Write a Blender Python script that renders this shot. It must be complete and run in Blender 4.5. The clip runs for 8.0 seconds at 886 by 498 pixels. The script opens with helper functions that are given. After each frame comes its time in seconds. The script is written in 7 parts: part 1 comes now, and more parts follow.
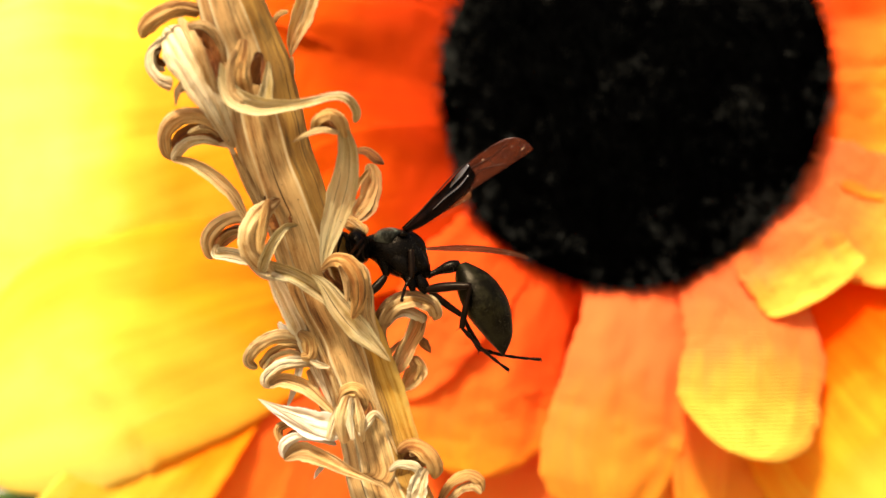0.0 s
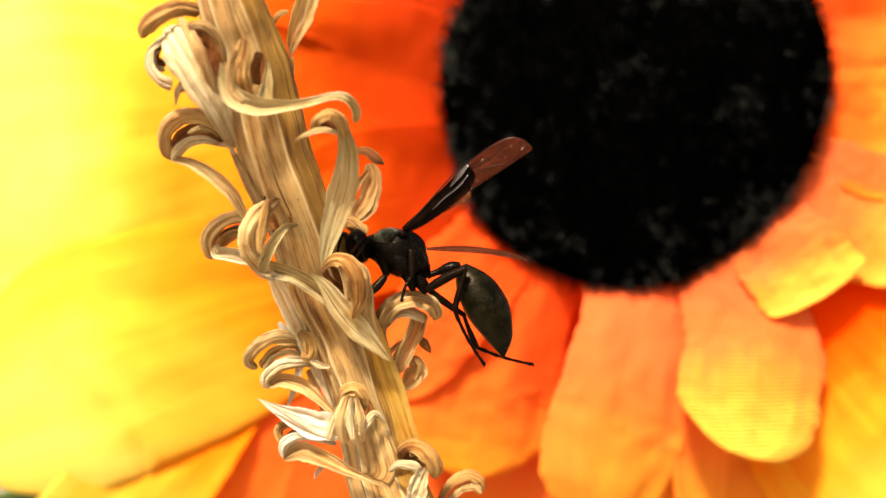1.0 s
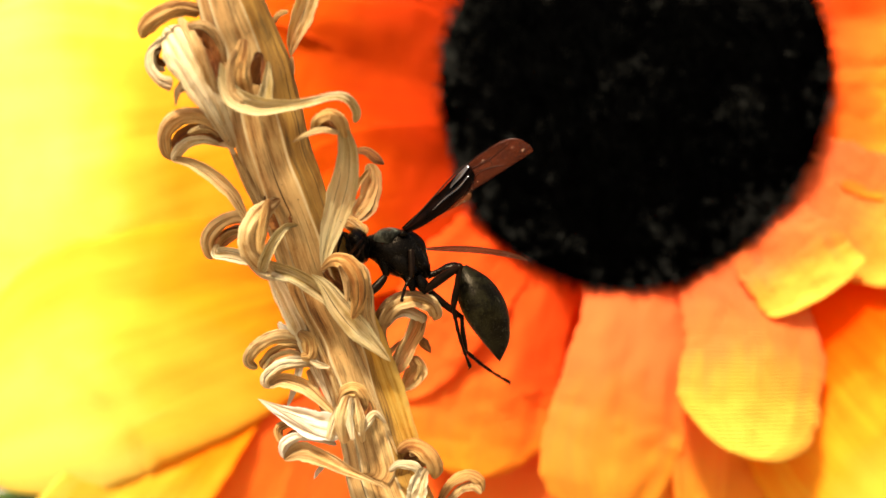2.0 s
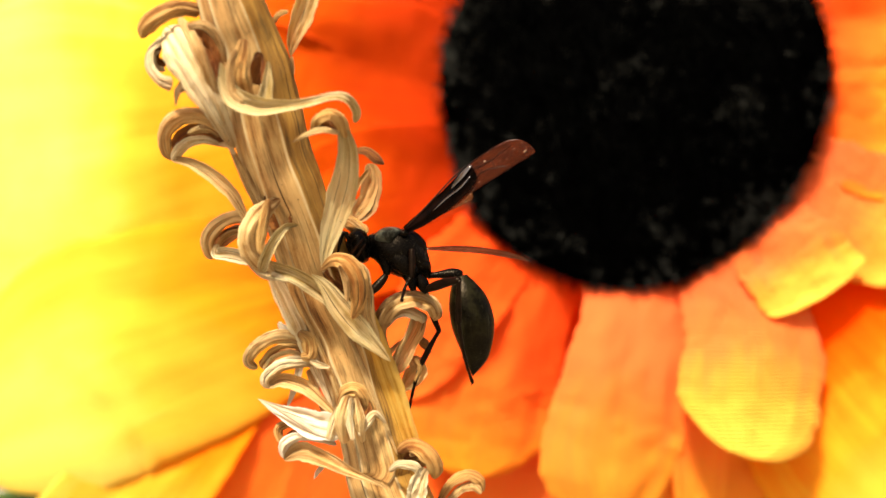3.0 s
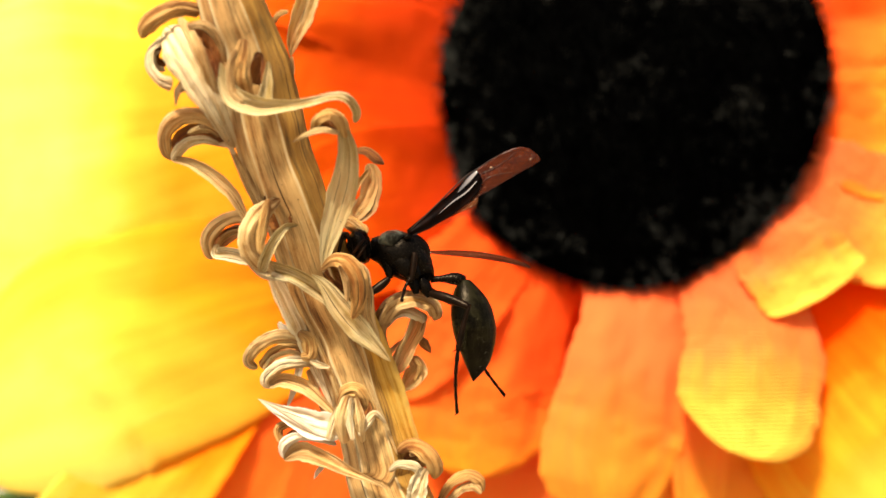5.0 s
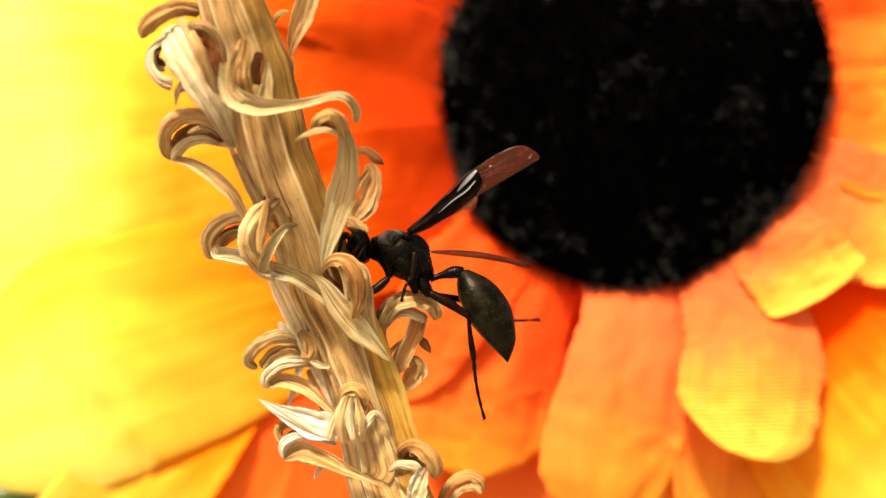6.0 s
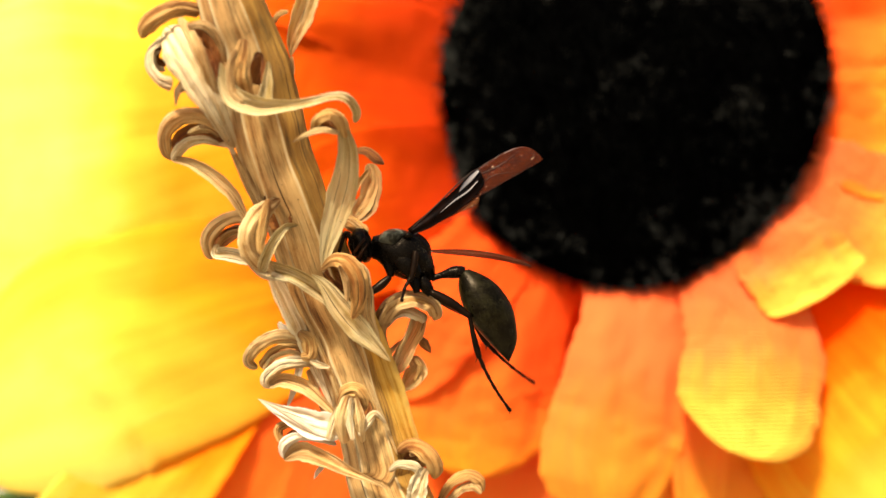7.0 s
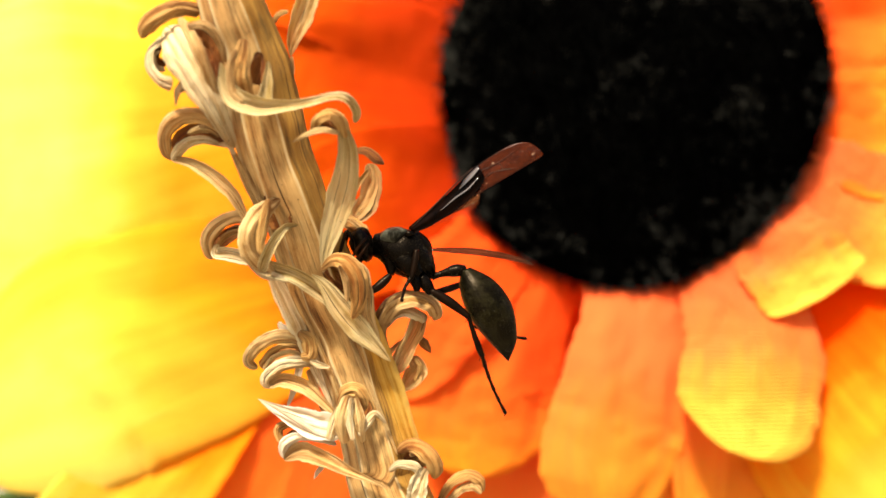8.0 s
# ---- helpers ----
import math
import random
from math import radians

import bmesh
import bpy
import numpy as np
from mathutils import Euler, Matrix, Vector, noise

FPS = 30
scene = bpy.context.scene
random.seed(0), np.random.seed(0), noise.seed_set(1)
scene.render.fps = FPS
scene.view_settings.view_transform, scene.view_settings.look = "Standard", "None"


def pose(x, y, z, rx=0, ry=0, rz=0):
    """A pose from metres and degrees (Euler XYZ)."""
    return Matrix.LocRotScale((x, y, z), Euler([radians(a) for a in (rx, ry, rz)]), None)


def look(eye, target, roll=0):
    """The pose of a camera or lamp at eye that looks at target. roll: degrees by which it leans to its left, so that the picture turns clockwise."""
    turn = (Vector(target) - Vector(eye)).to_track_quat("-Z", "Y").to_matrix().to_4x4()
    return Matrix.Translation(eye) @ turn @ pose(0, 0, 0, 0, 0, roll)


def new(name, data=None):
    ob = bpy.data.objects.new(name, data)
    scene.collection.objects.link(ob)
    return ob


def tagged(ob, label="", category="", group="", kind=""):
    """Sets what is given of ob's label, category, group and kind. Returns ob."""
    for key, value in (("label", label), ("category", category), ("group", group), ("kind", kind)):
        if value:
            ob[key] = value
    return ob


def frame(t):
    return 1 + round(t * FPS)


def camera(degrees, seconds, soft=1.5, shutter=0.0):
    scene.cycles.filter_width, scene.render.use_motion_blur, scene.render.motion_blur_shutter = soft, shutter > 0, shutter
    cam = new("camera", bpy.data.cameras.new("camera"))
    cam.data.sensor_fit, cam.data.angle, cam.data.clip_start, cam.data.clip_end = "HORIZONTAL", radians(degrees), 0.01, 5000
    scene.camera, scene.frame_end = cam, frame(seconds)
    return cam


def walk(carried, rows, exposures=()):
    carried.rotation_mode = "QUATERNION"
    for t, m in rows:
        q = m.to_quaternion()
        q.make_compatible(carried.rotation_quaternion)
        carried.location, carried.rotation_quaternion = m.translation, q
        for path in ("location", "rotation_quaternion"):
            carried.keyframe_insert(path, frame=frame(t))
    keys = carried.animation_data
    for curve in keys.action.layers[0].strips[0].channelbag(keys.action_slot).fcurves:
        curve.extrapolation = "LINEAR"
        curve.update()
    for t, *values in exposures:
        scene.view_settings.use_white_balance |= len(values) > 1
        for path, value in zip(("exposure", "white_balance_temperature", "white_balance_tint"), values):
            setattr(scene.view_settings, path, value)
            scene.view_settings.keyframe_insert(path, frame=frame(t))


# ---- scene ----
cam = camera(50, 8.0, shutter=0.5)
cam.data.dof.use_dof = True
cam.data.dof.focus_distance = 0.0835
cam.data.dof.aperture_fstop = 22
EYE = (0, -0.08407, 0.2)
walk(cam, [(0.0, look(EYE, (0, 0, 0.2))), (8.0, look(EYE, (0, 0, 0.2)))], exposures=[(0.0, 1.32, 7600, 10)])

# ---- daylight: bright hazy sky, soft sun high to one side of the camera ----
SUN_FROM = Vector((-0.26, -0.54, 0.80)).normalized()
world = bpy.data.worlds.new("sky")
world.use_nodes = True
scene.world = world
sky = world.node_tree.nodes.new("ShaderNodeTexSky")
sky.sky_type = "NISHITA"
sky.sun_disc = False
sky.sun_elevation = math.asin(SUN_FROM.z)
sky.sun_rotation = math.atan2(SUN_FROM.x, SUN_FROM.y)
sky.air_density, sky.dust_density = 1.0, 4.0
background = world.node_tree.nodes["Background"]
background.inputs["Strength"].default_value = 0.088
world.node_tree.links.new(sky.outputs[0], background.inputs[0])
sun = new("sun", bpy.data.lights.new("sun", "SUN"))
sun.data.energy, sun.data.angle, sun.data.color = 4.9, radians(7), (1.0, 0.95, 0.86)
sun.matrix_world = look(SUN_FROM, (0, 0, 0))

MM = 0.001


def V(p):
    """A place in metres from millimetres about the lens's height."""
    return Vector((p[0] * MM, p[1] * MM, p[2] * MM + 0.2))


# ---- materials ----
class Mat:
    """A small node-tree writer for one Principled material."""

    def __init__(self, name, rough=0.6, **values):
        self.m = bpy.data.materials.new(name)
        self.m.use_nodes = True
        self.t = self.m.node_tree
        self.p = self.t.nodes["Principled BSDF"]
        self.p.inputs["Roughness"].default_value = rough
        for key, value in values.items():
            self.p.inputs[key.replace("_", " ")].default_value = value

    def node(self, kind, **values):
        n = self.t.nodes.new(kind)
        for key, value in values.items():
            n.inputs[key].default_value = value
        return n

    def link(self, a, b):
        self.t.links.new(a, b)

    def coords(self, kind, scale):
        """Texture coordinates: 'UV' or 'Object', stretched by scale."""
        mapping = self.node("ShaderNodeMapping", Scale=scale)
        self.link(self.node("ShaderNodeTexCoord").outputs[kind], mapping.inputs[0])
        return mapping.outputs[0]

    def noise(self, vector, scale, detail=4.0, rough=0.55):
        n = self.node("ShaderNodeTexNoise", Scale=scale, Detail=detail, Roughness=rough)
        self.link(vector, n.inputs["Vector"])
        return n.outputs["Fac"]

    def ramp(self, fac, *stops):
        n = self.node("ShaderNodeValToRGB")
        e = n.color_ramp.elements
        while len(e) < len(stops):
            e.new(0.5)
        for slot, (at, colour) in zip(e, stops):
            slot.position, slot.color = at, (*colour, 1)
        self.link(fac, n.inputs[0])
        return n.outputs[0]

    def mix(self, fac, a, b, how="MIX"):
        n = self.node("ShaderNodeMix")
        n.data_type, n.blend_type = "RGBA", how
        for value, slot in ((fac, n.inputs[0]), (a, n.inputs[6]), (b, n.inputs[7])):
            if isinstance(value, (int, float)):
                slot.default_value = value
            elif isinstance(value, tuple):
                slot.default_value = (*value, 1)
            else:
                self.link(value, slot)
        return n.outputs[2]

    def maths(self, how, a, b):
        n = self.node("ShaderNodeMath")
        n.operation = how
        for value, slot in ((a, n.inputs[0]), (b, n.inputs[1])):
            if isinstance(value, (int, float)):
                slot.default_value = value
            else:
                self.link(value, slot)
        return n.outputs[0]

    def colour(self, out):
        self.link(out, self.p.inputs["Base Color"])

    def thin(self, share, colour):
        """Lets part of the light through to the other side, as thin cloth and dry skin do."""
        t = self.node("ShaderNodeBsdfTranslucent")
        self.link(colour, t.inputs[0])
        both = self.node("ShaderNodeMixShader", Fac=share)
        self.link(self.p.outputs[0], both.inputs[1])
        self.link(t.outputs[0], both.inputs[2])
        self.link(both.outputs[0], self.t.nodes["Material Output"].inputs[0])

    def bump(self, height, distance, strength=1.0):
        n = self.node("ShaderNodeBump", Strength=strength, Distance=distance)
        self.link(height, n.inputs["Height"])
        self.link(n.outputs[0], self.p.inputs["Normal"])


def straw(name, dark, mid, light, thin=0.12, stem=None):
    """Dry plant skin: soft bands along the grain, crisp veins that come and go, browned foot, pale worn margins, mould specks."""
    s = Mat(name, 0.62, Specular_IOR_Level=0.28)
    own = s.node("ShaderNodeObjectInfo").outputs["Random"]
    shift = s.node("ShaderNodeCombineXYZ")
    for k in (0, 1):
        s.link(s.maths("MULTIPLY", own, 31.0 + 17 * k), shift.inputs[k])

    def grain(scale):
        add = s.node("ShaderNodeVectorMath")
        s.link(s.coords("UV", scale), add.inputs[0])
        s.link(shift.outputs[0], add.inputs[1])
        return add.outputs[0]

    wide = 2.2 if stem else 1.0
    fine = s.noise(grain((46 * wide, 2.6 * wide ** 3, 1)), 1.0, 5, 0.7)
    bands = s.noise(grain((4.2 * wide, 0.9 * wide ** 3, 1)), 1.0, 3, 0.5)
    blot = s.noise(s.coords("Object", (1, 1, 1)), 420, 5, 0.62)
    tone = s.maths("ADD", s.maths("MULTIPLY", fine, 0.34), s.maths("ADD", s.maths("MULTIPLY", bands, 0.46), s.maths("MULTIPLY", blot, 0.20)))
    base = s.ramp(tone, (0.36, dark), (0.43, mid), (0.525, light))
    tint = s.noise(s.coords("Object", (1, 1, 1)), 190, 3)
    base = s.mix(0.8, base, s.ramp(tint, (0.40, (1.0, 0.80, 0.60)), (0.60, (1.0, 0.95, 0.82))), "MULTIPLY")
    split = s.node("ShaderNodeSeparateXYZ")
    s.link(s.node("ShaderNodeTexCoord").outputs["UV"], split.inputs[0])
    if stem:
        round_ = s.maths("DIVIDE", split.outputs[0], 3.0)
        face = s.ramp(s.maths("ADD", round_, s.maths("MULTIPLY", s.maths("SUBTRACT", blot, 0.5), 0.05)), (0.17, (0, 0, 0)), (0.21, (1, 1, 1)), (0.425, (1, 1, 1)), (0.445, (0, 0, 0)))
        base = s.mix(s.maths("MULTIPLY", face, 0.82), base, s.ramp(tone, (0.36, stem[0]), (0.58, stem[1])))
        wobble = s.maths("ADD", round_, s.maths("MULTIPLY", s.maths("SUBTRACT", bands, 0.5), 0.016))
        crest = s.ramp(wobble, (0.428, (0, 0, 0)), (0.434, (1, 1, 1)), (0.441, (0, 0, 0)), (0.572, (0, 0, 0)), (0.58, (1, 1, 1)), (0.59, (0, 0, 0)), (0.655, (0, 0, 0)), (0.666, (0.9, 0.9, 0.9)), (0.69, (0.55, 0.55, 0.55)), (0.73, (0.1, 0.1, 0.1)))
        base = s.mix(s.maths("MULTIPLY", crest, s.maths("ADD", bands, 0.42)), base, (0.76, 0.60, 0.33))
        stain = s.ramp(s.noise(grain((9, 16, 1)), 1.0, 4, 0.6), (0.52, (0, 0, 0)), (0.66, (1, 1, 1)))
        base = s.mix(s.maths("MULTIPLY", stain, 0.62), base, (0.10, 0.058, 0.018))
    else:
        out = s.maths("ABSOLUTE", s.maths("SUBTRACT", s.maths("MULTIPLY", split.outputs[0], 2.0), 1.0), 0.0)
        rim = s.maths("MULTIPLY", s.maths("POWER", out, 5.0), 0.55)
        base = s.mix(s.maths("MULTIPLY", rim, s.maths("ADD", bands, 0.3)), base, tuple(min(1.12 * c, 0.9) for c in light))
        low = s.ramp(s.maths("ADD", split.outputs[1], s.maths("MULTIPLY", s.maths("SUBTRACT", bands, 0.5), 0.6)), (0.0, (1, 1, 1)), (0.34, (0, 0, 0)))
        base = s.mix(s.maths("MULTIPLY", low, 0.7), base, tuple(0.75 * a + 0.25 * b for a, b in zip(dark, mid)))
    veins = s.ramp(s.noise(grain(((30 if stem else 13), (3.5 if stem else 0.9), 1)), 1.0, 2), (0.362, (1, 1, 1)), (0.382, (0, 0, 0)))
    veins = s.maths("MULTIPLY", veins, s.ramp(bands, (0.40, (0.15, 0.15, 0.15)), (0.58, (0.85, 0.85, 0.85))))
    base = s.mix(veins, base, tuple(0.5 * c for c in dark))
    specks = s.ramp(s.noise(s.coords("Object", (1, 1, 1)), 2300, 3, 0.7), (0.69, (0, 0, 0)), (0.735, (1, 1, 1)))
    base = s.mix(s.maths("MULTIPLY", specks, 0.7), base, tuple(0.3 * c for c in dark))
    s.colour(base)
    if thin:
        s.thin(thin, base)
    s.bump(s.maths("ADD", s.maths("MULTIPLY", fine, 1.0), s.maths("SUBTRACT", s.maths("MULTIPLY", blot, 0.6), s.maths("MULTIPLY", veins, 0.5))), 0.0002, 0.95)
    return s.m


STRAW_PALE = straw("straw_pale", (0.17, 0.050, 0.008), (0.50, 0.275, 0.085), (0.80, 0.62, 0.33), 0.34)
STRAW_TAN = straw("straw_tan", (0.13, 0.030, 0.005), (0.44, 0.19, 0.046), (0.70, 0.46, 0.18), 0.32)
STRAW_BROWN = straw("straw_brown", (0.055, 0.011, 0.002), (0.17, 0.045, 0.008), (0.36, 0.15, 0.038), 0.1)
STRAW_WHITE = straw("straw_white", (0.28, 0.12, 0.030), (0.64, 0.46, 0.22), (0.86, 0.77, 0.55), 0.32)
STRAW_CHALK = straw("straw_chalk", (0.46, 0.32, 0.16), (0.80, 0.72, 0.55), (0.90, 0.87, 0.77), 0.28)
STRAW_PAPER = straw("straw_paper", (0.34, 0.15, 0.035), (0.62, 0.43, 0.16), (0.80, 0.66, 0.38), 0.6)
STRAW_GREEN = straw("straw_greenish", (0.22, 0.11, 0.018), (0.50, 0.37, 0.13), (0.76, 0.66, 0.40), 0.3)
STRAW_OCHRE = straw("straw_ochre", (0.22, 0.085, 0.006), (0.50, 0.25, 0.03), (0.64, 0.40, 0.09))
STRAW_STEM = straw("straw_stem", (0.10, 0.040, 0.009), (0.33, 0.175, 0.056), (0.60, 0.40, 0.175), 0.0, ((0.20, 0.076, 0.005), (0.46, 0.23, 0.026)))


def fabric(name, *stops, weave=0.45, lean=0.0):
    """Dyed polyester cloth: colour runs from the petal's foot to its tip, with a fine weave."""
    f = Mat(name, 0.75, Specular_IOR_Level=0.06, Sheen_Weight=0.03, Sheen_Roughness=0.4)
    uv = f.node("ShaderNodeTexCoord").outputs["UV"]
    split = f.node("ShaderNodeSeparateXYZ")
    f.link(uv, split.inputs[0])
    veins = f.noise(f.coords("UV", (9, 1.2, 1)), 1.0, 3)
    blot = f.noise(f.coords("Object", (1, 1, 1)), 45, 3, 0.5)
    crease = f.noise(f.coords("UV", (26, 2.0, 1)), 1.0, 4, 0.6)
    shift = f.maths("ADD", f.maths("MULTIPLY", veins, 0.26), f.maths("ADD", f.maths("MULTIPLY", crease, 0.16), f.maths("MULTIPLY", blot, 0.50)))
    along = f.maths("ADD", f.maths("SUBTRACT", split.outputs[1], 0.46), shift)
    along = f.maths("ADD", along, f.maths("MULTIPLY", f.maths("SUBTRACT", split.outputs[0], 0.5), lean))
    dye = f.ramp(along, *stops)
    f.colour(dye)
    f.thin(0.43, dye)
    wave = f.node("ShaderNodeTexWave", Scale=1.0, Distortion=1.2, Detail=1.0)
    wave.bands_direction = "Z"
    f.link(f.coords("Object", (1, 1, 640)), wave.inputs["Vector"])
    f.bump(f.maths("ADD", f.maths("MULTIPLY", wave.outputs["Fac"], 0.7), f.maths("ADD", veins, f.maths("MULTIPLY", crease, 1.2))), 0.0004, weave)
    return f.m


FABRIC_RED = fabric("cloth_red_orange", (0.1, (0.39, 0.018, 0.001)), (0.45, (0.48, 0.036, 0.0015)), (0.75, (0.64, 0.082, 0.0035)), (0.95, (0.86, 0.20, 0.012)))
FABRIC_ORANGE = fabric("cloth_orange", (0.12, (0.89, 0.155, 0.048)), (0.40, (0.89, 0.165, 0.044)), (0.68, (0.90, 0.235, 0.040)), (0.95, (0.90, 0.39, 0.042)))
FABRIC_GOLD = fabric("cloth_gold", (0.15, (0.87, 0.105, 0.018)), (0.42, (0.88, 0.17, 0.022)), (0.66, (0.90, 0.36, 0.028)), (0.9, (0.91, 0.47, 0.038)))
FABRIC_EMBER = fabric("cloth_ember", (0.1, (0.83, 0.070, 0.012)), (0.45, (0.88, 0.125, 0.022)), (0.74, (0.89, 0.20, 0.028)), (1.0, (0.90, 0.34, 0.030)))
FABRIC_AMBER = fabric("cloth_amber", (0.26, (0.89, 0.175, 0.055)), (0.54, (0.89, 0.215, 0.050)), (0.76, (0.90, 0.37, 0.050)), (0.98, (0.92, 0.58, 0.085)), weave=0.85)
FABRIC_YELLOW = fabric("cloth_yellow", (0.12, (0.86, 0.065, 0.003)), (0.36, (0.88, 0.23, 0.010)), (0.64, (0.90, 0.49, 0.050)), (0.9, (0.92, 0.71, 0.14)))
FABRIC_SUNNY = fabric("cloth_sunny", (0.10, (0.87, 0.10, 0.005)), (0.34, (0.90, 0.30, 0.016)), (0.62, (0.91, 0.52, 0.055)), (0.9, (0.92, 0.71, 0.14)), lean=0.2)
# red foot runs further out: shade beside the front petals put into the colour
FABRIC_SHADED_FOOT = fabric("cloth_shaded_foot", (0.36, (0.87, 0.075, 0.004)), (0.52, (0.89, 0.15, 0.008)), (0.68, (0.91, 0.38, 0.026)), (0.95, (0.93, 0.66, 0.09)))
FABRIC_BLAZE = fabric("cloth_blaze", (0.1, (0.83, 0.065, 0.010)), (0.6, (0.87, 0.115, 0.020)), (1.0, (0.88, 0.17, 0.028)))
FABRIC_LEMON = fabric("cloth_lemon", (0.10, (0.86, 0.08, 0.004)), (0.34, (0.89, 0.27, 0.012)), (0.60, (0.91, 0.54, 0.055)), (0.92, (0.93, 0.76, 0.20)))


def simple(name, a, b, scale, rough, bump=0.0, **values):
    """Two mottled tones with fine relief."""
    s = Mat(name, rough, **values)
    n = s.noise(s.coords("Object", (1, 1, 1)), scale, 5)
    s.colour(s.ramp(n, (0.35, a), (0.65, b)))
    if bump:
        s.bump(n, bump, 0.7)
    return s.m


PLUSH = simple("plush_black", (0.0004, 0.0004, 0.0004), (0.0010, 0.0010, 0.0009), 300, 0.95, Specular_IOR_Level=0.0)
fibre = Mat("plush_fibre", 0.8, Specular_IOR_Level=0.0)
here = fibre.coords("Object", (1, 1, 1))
tufts = fibre.maths("ADD", fibre.maths("MULTIPLY", fibre.noise(here, 420, 5), 0.55), fibre.maths("MULTIPLY", fibre.noise(here, 95, 3), 0.45))
fibre.colour(fibre.ramp(tufts, (0.52, (0.0003, 0.0003, 0.0003)), (0.71, (0.043, 0.043, 0.038))))
PLUSH_FIBRE = fibre.m


def chitin(name, a, b, gloss, pit, bloom=None):
    """Hard insect skin: pitted relief, uneven polish, an optional dull bloom in patches."""
    s = Mat(name, gloss, Specular_IOR_Level=0.07, Specular_Tint=(1.0, 0.80, 0.58, 1.0))
    here = s.coords("Object", (1, 1, 1))
    coarse, fine = s.noise(here, 900, 4, 0.6), s.noise(here, 6500, 3, 0.6)
    base = s.ramp(coarse, (0.36, a), (0.64, b))
    if bloom:
        base = s.mix(s.ramp(s.maths("ADD", coarse, s.maths("MULTIPLY", s.maths("SUBTRACT", fine, 0.5), 0.5)), (0.50, (0, 0, 0)), (0.66, (1, 1, 1))), base, bloom)
    s.colour(base)
    s.link(s.maths("ADD", gloss - 0.12, s.maths("MULTIPLY", fine, 0.26)), s.p.inputs["Roughness"])
    s.bump(s.maths("ADD", coarse, s.maths("MULTIPLY", fine, 0.55)), pit, 0.9)
    return s.m


CUTICLE = chitin("cuticle_black", (0.0004, 0.0003, 0.0003), (0.0018, 0.0012, 0.0008), 0.26, 0.00006)
BLOOM = chitin("cuticle_bloom", (0.004, 0.004, 0.003), (0.03, 0.031, 0.024), 0.36, 0.00010, (0.085, 0.09, 0.068))
GASTER = chitin("cuticle_dull", (0.0010, 0.0008, 0.0003), (0.0040, 0.0032, 0.0011), 0.29, 0.00005, (0.0075, 0.0066, 0.0026))
LEG = chitin("cuticle_leg", (0.0010, 0.0006, 0.0004), (0.0050, 0.0022, 0.0012), 0.30, 0.00004)
RUSSET = chitin("cuticle_russet", (0.006, 0.002, 0.001), (0.030, 0.009, 0.003), 0.32, 0.00004)
EYE_SHINE = simple("compound_eye", (0.004, 0.0035, 0.003), (0.012, 0.009, 0.007), 3000, 0.38, Specular_IOR_Level=0.12)
HAIR = simple("grey_hair", (0.012, 0.010, 0.006), (0.05, 0.042, 0.024), 500, 0.6, Specular_IOR_Level=0.2)
VEIN = simple("wing_vein", (0.006, 0.002, 0.001), (0.016, 0.006, 0.003), 900, 0.3, Specular_IOR_Level=0.2)
WING_GLOSS = simple("wing_gloss", (0.010, 0.006, 0.004), (0.03, 0.02, 0.015), 900, 0.12, 0.00001, Coat_Weight=1.0, Coat_IOR=1.8, Coat_Roughness=0.12)
WING_FOLD = simple("wing_folded", (0.0008, 0.0004, 0.0003), (0.004, 0.0013, 0.0007), 900, 0.2, 0.00005, Specular_IOR_Level=0.03)
GREEN = simple("leaf_green", (0.03, 0.07, 0.012), (0.06, 0.12, 0.02), 200, 0.6, 0.0003)
SOIL = simple("soil", (0.16, 0.12, 0.08), (0.26, 0.21, 0.15), 9, 0.95, 0.01)


def membrane(name, a, b, clear):
    s = Mat(name, 0.3, Specular_IOR_Level=0.09)
    n = s.noise(s.coords("Object", (0.5, 1, 1.6)), 700, 5, 0.65)
    fine = s.noise(s.coords("Object", (1, 1, 1)), 5200, 2)
    dust = s.ramp(s.noise(s.coords("Object", (1, 1, 1)), 4200, 1), (0.70, (0, 0, 0)), (0.74, (1, 1, 1)))
    s.colour(s.mix(s.maths("MULTIPLY", dust, 0.7), s.ramp(n, (0.3, a), (0.7, b)), (0.5, 0.36, 0.26)))
    s.bump(s.maths("ADD", n, fine), 0.00003, 0.6)
    s.p.inputs["Alpha"].default_value = clear
    return s.m


WING_BROWN = membrane("wing_brown", (0.016, 0.003, 0.0015), (0.072, 0.014, 0.005), 0.76)
WING_AMBER = membrane("wing_amber", (0.035, 0.009, 0.0035), (0.15, 0.048, 0.017), 0.66)
WING_DUSK = membrane("wing_dusk", (0.014, 0.0035, 0.0014), (0.060, 0.017, 0.007), 0.82)
WING_CLEAR = membrane("wing_clear", (0.20, 0.04, 0.012), (0.26, 0.05, 0.015), 0.09)


# ---- shape tools ----
def spline(points, t):
    """Catmull-Rom through points (Vectors or numbers), t from 0 to 1."""
    n = len(points) - 1
    if n == 0:
        return points[0]
    f = min(max(t, 0.0), 1.0) * n
    i = min(int(f), n - 1)
    f -= i
    p1, p2 = points[i], points[i + 1]
    p0 = points[i - 1] if i else p1 * 2 - p2
    p3 = points[i + 2] if i + 2 <= n else p2 * 2 - p1
    return (p1 * 2 + (p2 - p0) * f + (p0 * 2 - p1 * 5 + p2 * 4 - p3) * f * f + (p1 * 3 - p0 - p2 * 3 + p3) * f ** 3) * 0.5


def linear(values, t):
    f = min(max(t, 0.0), 1.0) * (len(values) - 1)
    i = min(int(f), max(len(values) - 2, 0))
    return values[i] if len(values) == 1 else values[i] + (values[i + 1] - values[i]) * (f - i)


